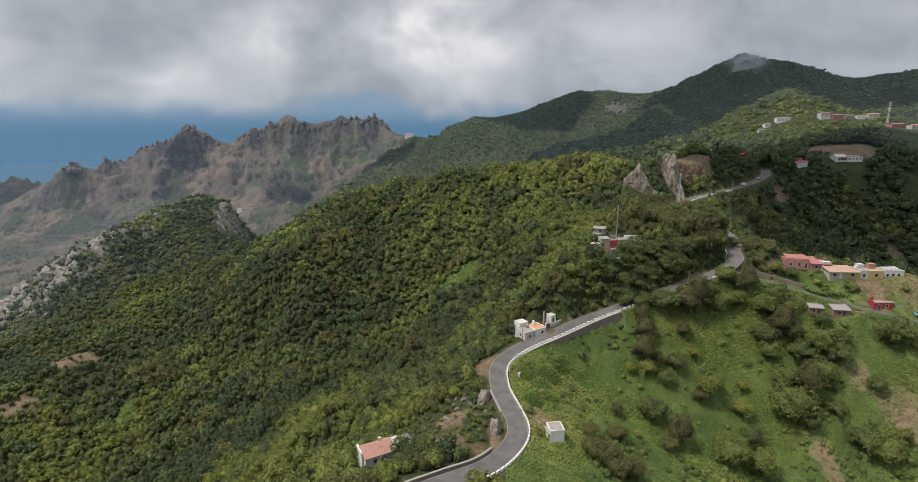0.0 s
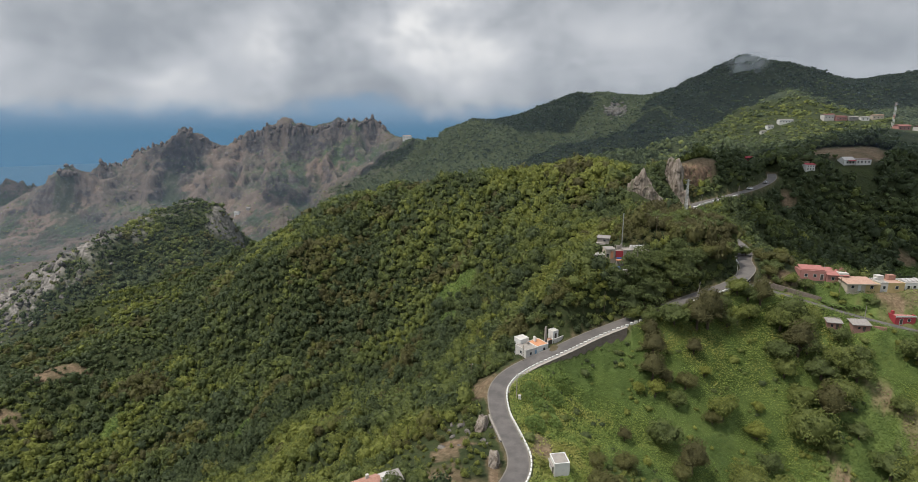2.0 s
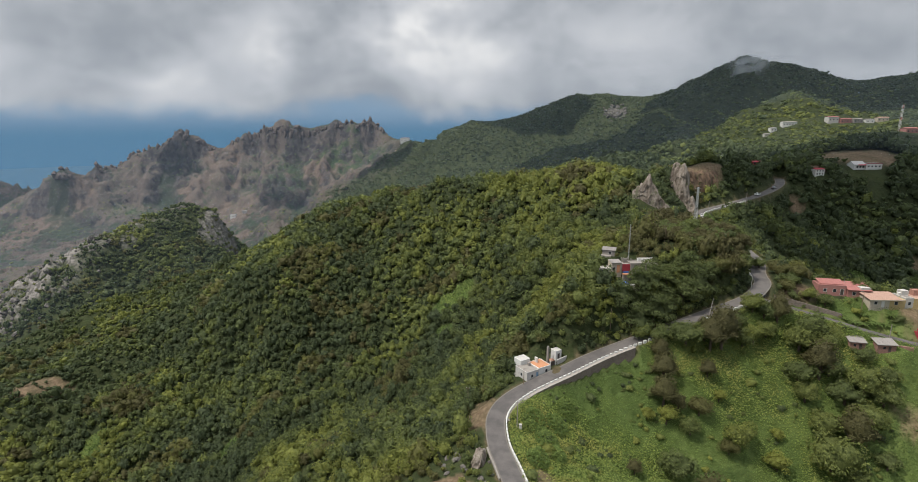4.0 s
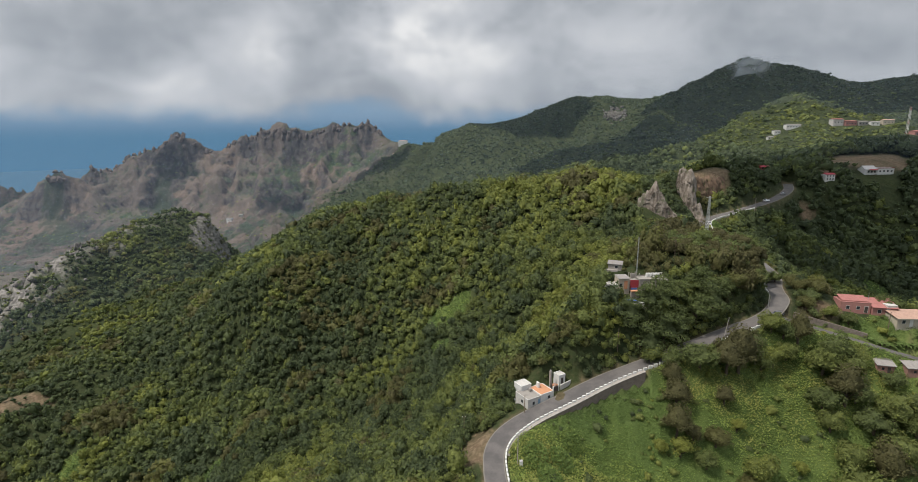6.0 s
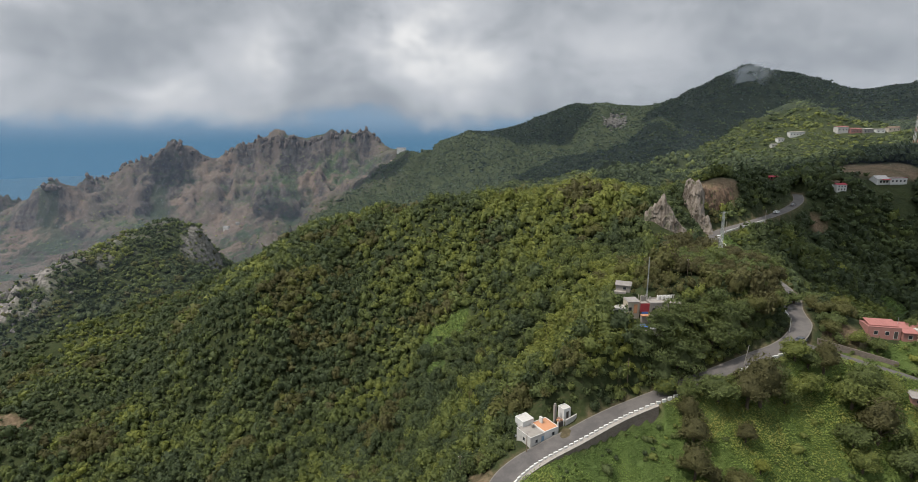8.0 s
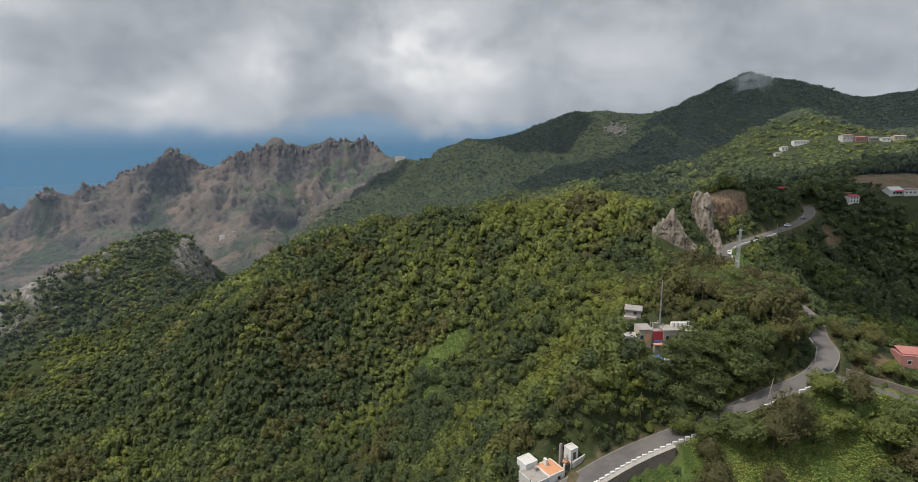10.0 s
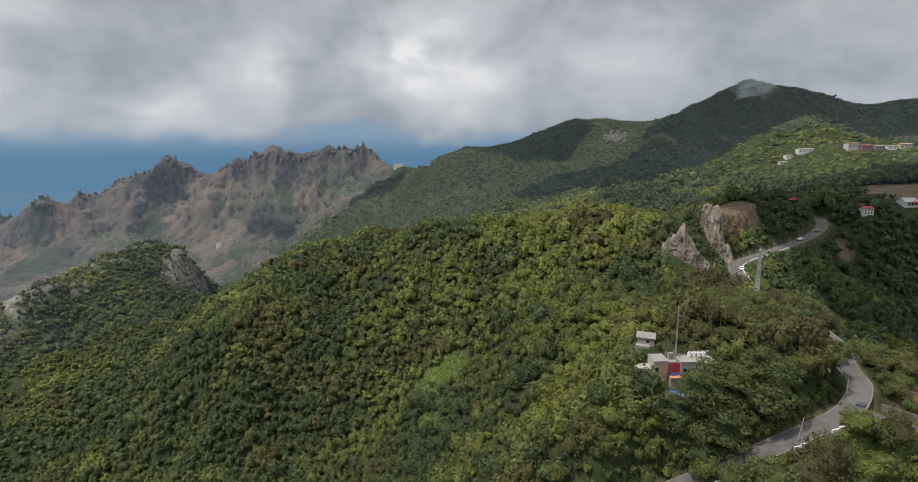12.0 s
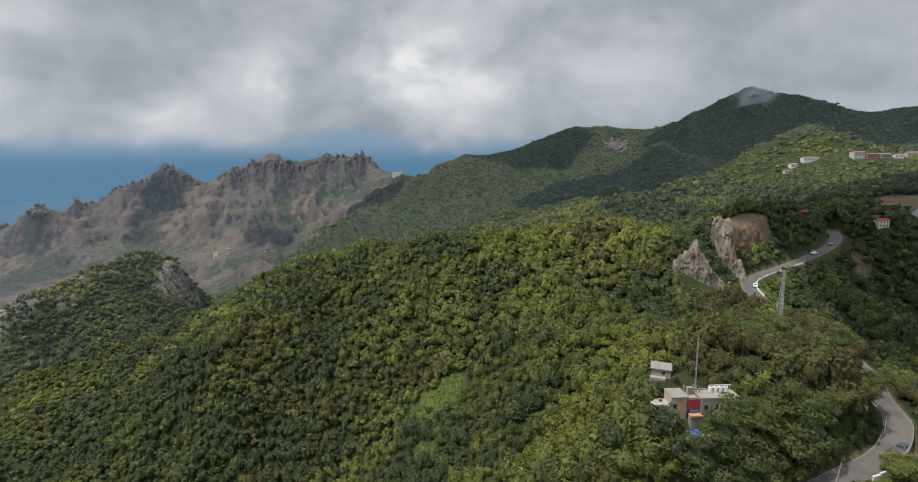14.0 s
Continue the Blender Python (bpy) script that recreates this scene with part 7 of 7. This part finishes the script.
# ---------------------------------------------------------------- rocks
def rock_fin(name, x, y, z, sx, sy, sz, turn, label, seed, power=0.6):
    """A low jagged outcrop broken into ribs."""
    u, v = np.meshgrid(np.linspace(0, 2 * np.pi, 40, endpoint=False), np.linspace(-1, 1, 20), indexing="ij")
    c = np.sign(np.cos(u)) * np.abs(np.cos(u)) ** power
    s = np.sign(np.sin(u)) * np.abs(np.sin(u)) ** power
    ring = (np.clip(1 - ((v + 1) / 2) ** 12, 0, 1) ** 0.5) * (1.12 - 0.42 * (v + 1) / 2)
    ribs = 1 + 0.25 * fbm(np.cos(u) * 2 + seed, v * 1.3 + np.sin(u) * 2, 0.8, 3)
    px, py = c * ring * sx * ribs, s * ring * sy * ribs
    top = 0.30 * fbm(px / sx * 1.5 + 3 * seed, py / sy * 1.2 + seed, 0.6, 3, 0.6) + 0.28 * np.clip(px / sx, -1, 1)
    pz = v * sz + sz * top * ((v + 1) / 2) ** 1.5
    n, k = u.shape
    i, j = np.meshgrid(np.arange(n), np.arange(k - 1), indexing="ij")
    i2 = (i + 1) % n
    q = np.stack([i * k + j, i2 * k + j, i2 * k + j + 1, i * k + j + 1], -1).reshape(-1, 4)
    ob = new(name, raw_mesh(name, np.stack([px, py, pz], -1).reshape(-1, 3), q, False))
    ob.data.materials.append(ROCK)
    ob.matrix_world = pose(x, y, z, 0, 0, turn)
    return tagged(ob, label, "rock", "rock outcrops")


def rock_blade(x, y, base, turn, profile, thick, lean, label, seed, mat, keel=0.0):
    """An upright slab of layered rock: profile gives its top (along, height over base), keel the place of its sharpest edge."""
    prof = np.array(profile, float)
    un, vn = 64, 36
    u = np.linspace(prof[0, 0], prof[-1, 0], un)
    top = np.interp(u, prof[:, 0], prof[:, 1])
    top = top + 1.1 * fbm(u * 1.0 + seed, np.full(un, seed), 1.6, 3) + 0.7 * np.round(1.4 * fbm(u + 5 * seed, np.full(un, 2.0), 2.4, 2))
    grids = []
    for side in (-1, 1):
        uu, vv = np.meshgrid(u, np.linspace(0, 1, vn), indexing="ij")
        zz = vv * top[:, None]
        edge = 1 - np.clip(np.abs(uu - keel) / (0.55 * (prof[-1, 0] - prof[0, 0])), 0, 1)
        body = thick * (0.12 + 0.88 * edge) * (1 - vv ** 3) ** 0.6 + 0.12
        step = 0.7 * fbm(uu + seed * 3, zz * 0.4 + side * 9, 2.6, 3, 0.5, True) + 1.1 * np.round(2.2 * fbm(uu * 0.8, zz * 0.5 + seed + side, 3.0, 3)) / 2.2
        fade = smoothstep(0, 0.12, 1 - vv) * smoothstep(0.0, 0.06, (uu - u[0]) / (u[-1] - u[0])) * smoothstep(0.0, 0.06, (u[-1] - uu) / (u[-1] - u[0]))
        yy = side * (body + 0.8 * step * fade) + lean * zz
        yy = np.where((uu <= u[0] + 1e-6) | (uu >= u[-1] - 1e-6) | (vv >= 1), lean * zz, yy)
        grids.append(np.stack([uu + 0.25 * step * fade, yy, zz - 3.0], -1).reshape(-1, 3))
    i, j = np.meshgrid(np.arange(un - 1), np.arange(vn - 1), indexing="ij")
    q = np.stack([i * vn + j, (i + 1) * vn + j, (i + 1) * vn + j + 1, i * vn + j + 1], -1).reshape(-1, 4)
    ob = new("rock_outcrop", raw_mesh("rock_outcrop", np.vstack(grids), np.vstack([q, q[:, ::-1] + un * vn]), False))
    ob.data.materials.append(mat)
    ob.matrix_world = pose(x, y, base, 0, 0, turn)
    return tagged(ob, label, "rock", "rock outcrops")


rock_blade(90.5, 252.8, 66.8, -24, [(-8.5, 8.5), (-6.5, 11.5), (-4, 13.5), (-2.6, 16.6), (-1.2, 15.8), (1.2, 12), (4.0, 7.0), (8, 3)], 1.7, 0.05, "pale tilted rock blade on the wooded ridge", 1.7, ROCK, -2.0)
rock_blade(95.0, 256.5, 66.0, -40, [(-4, 4.0), (-1.5, 7.2), (0.5, 6.0), (4, 3.2)], 1.8, 0.05, "lower grey rock shoulder on the ridge", 3.3, ROCK)
rock_blade(124.0, 302.0, 60.0, -48, [(-6.0, 16), (-4.6, 24.5), (-2.4, 26.5), (0.0, 24.5), (2.0, 25.5), (3.8, 22.0), (5.5, 12), (7.5, 4)], 3.4, 0.04, "tall pale rock wall above the road bend", 5.1, ROCK, 3.0)
rock_blade(128.5, 296.5, 54.0, -60, [(-5, 5.0), (-2.5, 12), (0, 14.5), (2.5, 9), (5, 4)], 2.6, 0.12, "brown rock foot beside the road bend", 8.2, ROCK)
rock_blade(146.0, 318.5, 60.0, 30, [(-20, 19), (-14, 20.5), (-6, 19.0), (2, 20.0), (10, 18.5), (18, 17.5), (24, 14)], 4.2, 0.16, "brown cut slope along the dark ridge above the road", 9.4, CUT)
rock_fin("rock_outcrop", 7.0, 131.0, 24.0, 3.0, 1.6, 1.9, 70, "grey rock outcrop beside the road", 2.4)
rock_fin("rock_outcrop", 9.0, 113.8, 25.5, 2.0, 1.4, 2.2, 80, "brown rock in the road cutting", 6.4)


def boulder(rng, base, planes=11):
    """An angular block of unit size, cut by random planes."""
    n = rng.normal(size=(planes, 3))
    n /= np.linalg.norm(n, axis=1)[:, None]
    d = rng.uniform(0.55, 0.95, planes)
    reach = base @ n.T
    r = np.min(np.where(reach > 0.05, d / np.maximum(reach, 0.05), 9.0), axis=1)
    return base * np.minimum(r, 1.25)[:, None]


def loose_rocks():
    rng = np.random.default_rng(21)
    kinds = [(boulder(rng, SPHERES[2][0]), SPHERES[2][1]) for _ in range(8)]
    line = curve_through(LAND["rock ridge"], 4.0)
    k = rng.integers(0, len(line), 620)
    west = np.where(line[:, 1] < 462)[0]
    k = np.where(rng.random(620) < 0.7, rng.choice(west, 620), k)
    off = rng.normal(size=(620, 2)) * np.where(line[k, 0] < -312, 22, 9)[:, None]
    low = rng.uniform(0, 1, 620) * (line[k, 0] < -306)
    x, y = line[k, 0] + off[:, 0] + 26 * low, line[k, 1] + off[:, 1] - 34 * low
    ok = ((fbm(x + 50, y, 16, 3) > -0.05) | (rng.random(620) < 0.2)) & ((x < -306) | (rng.random(620) < 0.35))
    x, y = x[ok], y[ok]
    r = np.clip(rng.lognormal(0.7, 0.55, len(x)), 0.7, 6.0) * np.where(x < -312, 0.85, 0.5)
    ex, ey = rng.normal(320, 9, 130), rng.normal(1066, 9, 130)
    er = rng.uniform(2, 5.5, 130)
    sx, sy = rng.uniform(-4, 10, 26), rng.uniform(120, 140, 26)
    sr = rng.uniform(0.4, 1.2, 26)
    x, y, r = np.concatenate([x, ex, sx]), np.concatenate([y, ey, sy]), np.concatenate([r, er, sr])
    ob = forest("boulders", kinds, np.stack([x, y, height(x, y) - 0.2 * r, r, r * rng.uniform(0.5, 1.1, len(x)), np.zeros(len(x))], 1), "pale weathered boulders and crags along the ridge", GREYROCK, "rocks", False)


loose_rocks()


def crest_pinnacles():
    """Small towers of dark rock along the bare mountain's crest."""
    rng = np.random.default_rng(14)
    kinds = [(boulder(rng, SPHERES[1][0]), SPHERES[1][1]) for _ in range(6)]
    line = curve_through(LAND["massif"][2:] + LAND["massif east"][1:6], 9.0)
    k = rng.integers(0, len(line), 150)
    x, y = line[k, 0] + rng.normal(scale=6, size=150), line[k, 1] + rng.normal(scale=5, size=150)
    r = rng.uniform(3.5, 8, 150)
    up = r * rng.uniform(0.8, 2.0, 150)
    x, y, r, up = np.append(x, [-1048, -1036, -1026, -1016]), np.append(y, [1364, 1362, 1364, 1372]), np.append(r, [9, 11, 10, 8]), np.append(up, [13, 12, 11, 8])
    forest("crest_rocks", kinds, np.stack([x, y, height(x, y) + 0.1 * up, r, up, np.zeros(len(x))], 1), "dark rock towers on the crest of the bare mountain", DARKROCK, "rocks", False)


crest_pinnacles()


# ---------------------------------------------------------------- single trees
def set_tint(me, t):
    a = me.attributes.new("tint", "FLOAT", "POINT")
    a.data.foreach_set("value", np.full(len(me.vertices), t, dtype=np.float32))


def tree_model(name, rng, tint, label, leaves=1700, leaf=0.05, tall=0.95, lumps=26, layers=0, trunk=0.8, spread=0.74, lump=(0.16, 0.36), mat=None):
    """A tree of unit crown radius: tapered trunk with limbs, and a crown."""
    t = empty(name, pose(0, 0, -60), label, "tree")
    bm = bmesh.new()
    add_rod(bm, (0, 0, -0.5), (0.04, 0.02, trunk * 0.7), 0.10, 0.06, 7)
    for k in range(4):
        a = rng.uniform(0, 6.28)
        add_rod(bm, (0.03, 0.01, trunk * (0.35 + 0.1 * k)), (0.5 * math.cos(a), 0.5 * math.sin(a), trunk * (0.8 + 0.12 * k)), 0.05, 0.015, 5)
    part("trunk", bm, BARK, t)
    v, f = crown(rng, leaves, leaf, lumps=lumps, tall=tall, layers=layers, spread=spread, fine=2, lump=lump, inner=0.6 if layers else 0.84)
    me = raw_mesh("crown", v + np.array([0, 0, trunk]), f, True)
    set_tint(me, tint)
    me.materials.append(mat or LEAF)
    ob = new("crown", me)
    ob.parent = t
    return t


def single_trees():
    rng = np.random.default_rng(31)
    kinds = {
        "round": [tree_model("tree", rng, 0.46, "round evergreen tree on the grassy slope"), tree_model("tree", rng, 0.38, "round evergreen tree on the grassy slope", tall=1.1)],
        "dark": [tree_model("tree", rng, 0.22, "dark green bushy tree on the grassy slope"), tree_model("tree", rng, 0.28, "dark green bushy tree on the grassy slope", tall=1.15)],
        "brown": [tree_model("tree", rng, 1.02, "tall brownish tree heather on the grassy slope", tall=1.5, lumps=40, trunk=1.2)],
        "light": [tree_model("tree", rng, 0.66, "yellow-green young tree on the slope", tall=1.1)],
        "layered": [tree_model("tree", rng, 0.19, "large dark spreading pine below the concrete house", leaves=2600, leaf=0.06, tall=1.25, lumps=15, layers=1, trunk=1.2, spread=0.8, lump=(0.34, 0.58))],
        "olive": [tree_model("tree", rng, 0.9, "olive-brown bush on the grassy slope", tall=1.0)],
    }
    spots = {
        "brown": ((61, 155, 4.2), (63, 161, 4.6), (63, 165, 3.5), (65, 154, 2.6), (76, 161, 2.9), (79, 167, 5.4), (83, 168, 6.1), (104, 175, 4.6), (110, 162, 5.5), (112, 148, 5.7), (48, 139, 2.4), (65, 133, 4.6)),
        "olive": ((71, 154, 3.7), (77, 147, 2.9), (44, 126, 3.7), (61, 130, 3.2), (33, 111, 3.9), (36, 110, 4.3), (39, 107, 3.9), (42, 108, 3.5), (35, 121, 2.8), (90, 186.5, 4.5), (96, 189, 4.2), (117, 199, 3.8), (113, 187, 3.0), (116, 194, 3.5), (120, 192, 3.2)),
        "dark": ((67, 150, 3.4), (72, 168, 5.4), (78, 169, 4.2), (89, 172, 3.8), (90, 169, 3.7), (104, 162, 5.1), (113, 162, 4.5), (114, 156, 5.1), (124, 154, 5.2), (126, 158, 4.0), (124, 164, 3.7), (109, 142, 3.7), (60, 141, 5.5), (90, 139, 4.4), (143, 155, 6.5), (132, 146, 3.6), (118, 143, 3.5), (121, 134, 5.0), (100, 176, 3.9), (112, 170, 5.3), (64, 168, 3.5), (101, 193, 3.8), (121, 202, 3.8), (115, 206, 3.2), (86, 185.5, 4.2), (-9.0, 101.5, 3.0), (-11.5, 97, 2.8), (39.5, 175.0, 2.1), (116, 189, 3.5), (123, 181, 2.8), (137, 186, 3.2), (142, 187, 3.0), (138, 128, 3.8)),
        "round": ((94, 170, 5.0), (99, 172, 3.8), (107, 168, 5.2), (114, 167, 4.6), (104, 158, 4.1), (120, 157, 5.8), (128, 158, 3.3), (106, 152, 5.0), (117, 151, 6.4), (105, 145, 8.0), (81, 149, 5.3), (80, 131, 5.6), (89, 130, 5.8), (125, 132, 6.3), (131, 134, 3.9), (96, 176, 3.8), (118, 170, 4.0), (60, 172, 3.6), (124, 198, 3.2), (-7.4, 104.0, 3.0), (119, 183, 3.0), (154, 152, 3.8)),
        "light": ((90, 146, 4.2), (93, 152, 2.4), (61, 152, 3.4), (56, 153, 2.5), (78, 157, 2.4)),
        "layered": ((60, 175.8, 4.8), (65, 177.5, 4.9), (70, 178.4, 5.0), (75.5, 180.4, 5.2), (81, 182.5, 5.2), (55, 178, 3.8), (60.5, 180, 4.0), (65.5, 182, 4.0), (70.5, 182, 4.0), (78, 185, 4.2), (-12.4, 99.6, 3.0)),
    }
    for kind, places in spots.items():
        for x, y, r in places:
            s = r * rng.uniform(0.98, 1.1)
            m = pose(x, y, height_at(x, y) - 0.1 * r, 0, 0, rng.uniform(0, 360)) @ Matrix.Diagonal((s, s, s * rng.uniform(0.8, 0.98), 1))
            copy_thing(kinds[kind][int(rng.integers(len(kinds[kind])))], m)
    for models in kinds.values():
        for k in models:
            for o in (*k.children_recursive, k):
                bpy.data.objects.remove(o)


single_trees()


def palm(rng):
    """A banana-like plant: a short stem and long arching leaves, each a mesh of its own."""
    t = empty("palm", pose(0, 0, -60), "low palm with arching grey-green leaves below the terrace", "palm", "palms below the terrace")
    part("stem", rod((0, 0, -0.4), (0, 0, 0.9), 0.16, 0.10), BARK, t)
    for k in range(11):
        a = 2 * math.pi * k / 11 + rng.uniform(-0.2, 0.2)
        lift = rng.uniform(0.5, 1.25)
        bm = bmesh.new()
        rows = []
        for i in range(6):
            s = i / 5
            r, z = 2.0 * s * math.cos(lift * 0.6) + 0.05, 0.9 + 2.0 * s * math.sin(lift) - 1.5 * s * s
            wdt = 0.28 * math.sin(math.pi * min(1, s + 0.12)) + 0.02
            e = Vector((math.cos(a), math.sin(a), 0)) * r + Vector((0, 0, z))
            n = Vector((-math.sin(a), math.cos(a), 0)) * wdt
            rows.append([bm.verts.new(e - n - Vector((0, 0, 0.1 * s))), bm.verts.new(e + Vector((0, 0, 0.05))), bm.verts.new(e + n - Vector((0, 0, 0.1 * s)))])
        for p, q in zip(rows[:-1], rows[1:]):
            bm.faces.new((p[0], p[1], q[1], q[0])), bm.faces.new((p[1], p[2], q[2], q[1]))
        leaf = part("leaf", bm, HERB, t)
        set_tint(leaf.data, 0.35)
    return t


PALM = palm(random.Random(3))
for px, py, ps in ((129.0, 175.4, 1.0), (131.4, 174.6, 1.2), (133.4, 174.9, 1.15), (135.8, 174.2, 1.25), (137.6, 173.6, 1.0), (132.5, 176.6, 0.9), (139.8, 174.6, 1.0), (127.0, 177.0, 0.9)):
    copy_thing(PALM, pose(px, py, height_at(px, py), 0, 0, px * 40 % 360) @ Matrix.Diagonal((ps, ps, ps, 1)))
for o in (*PALM.children_recursive, PALM):
    bpy.data.objects.remove(o)
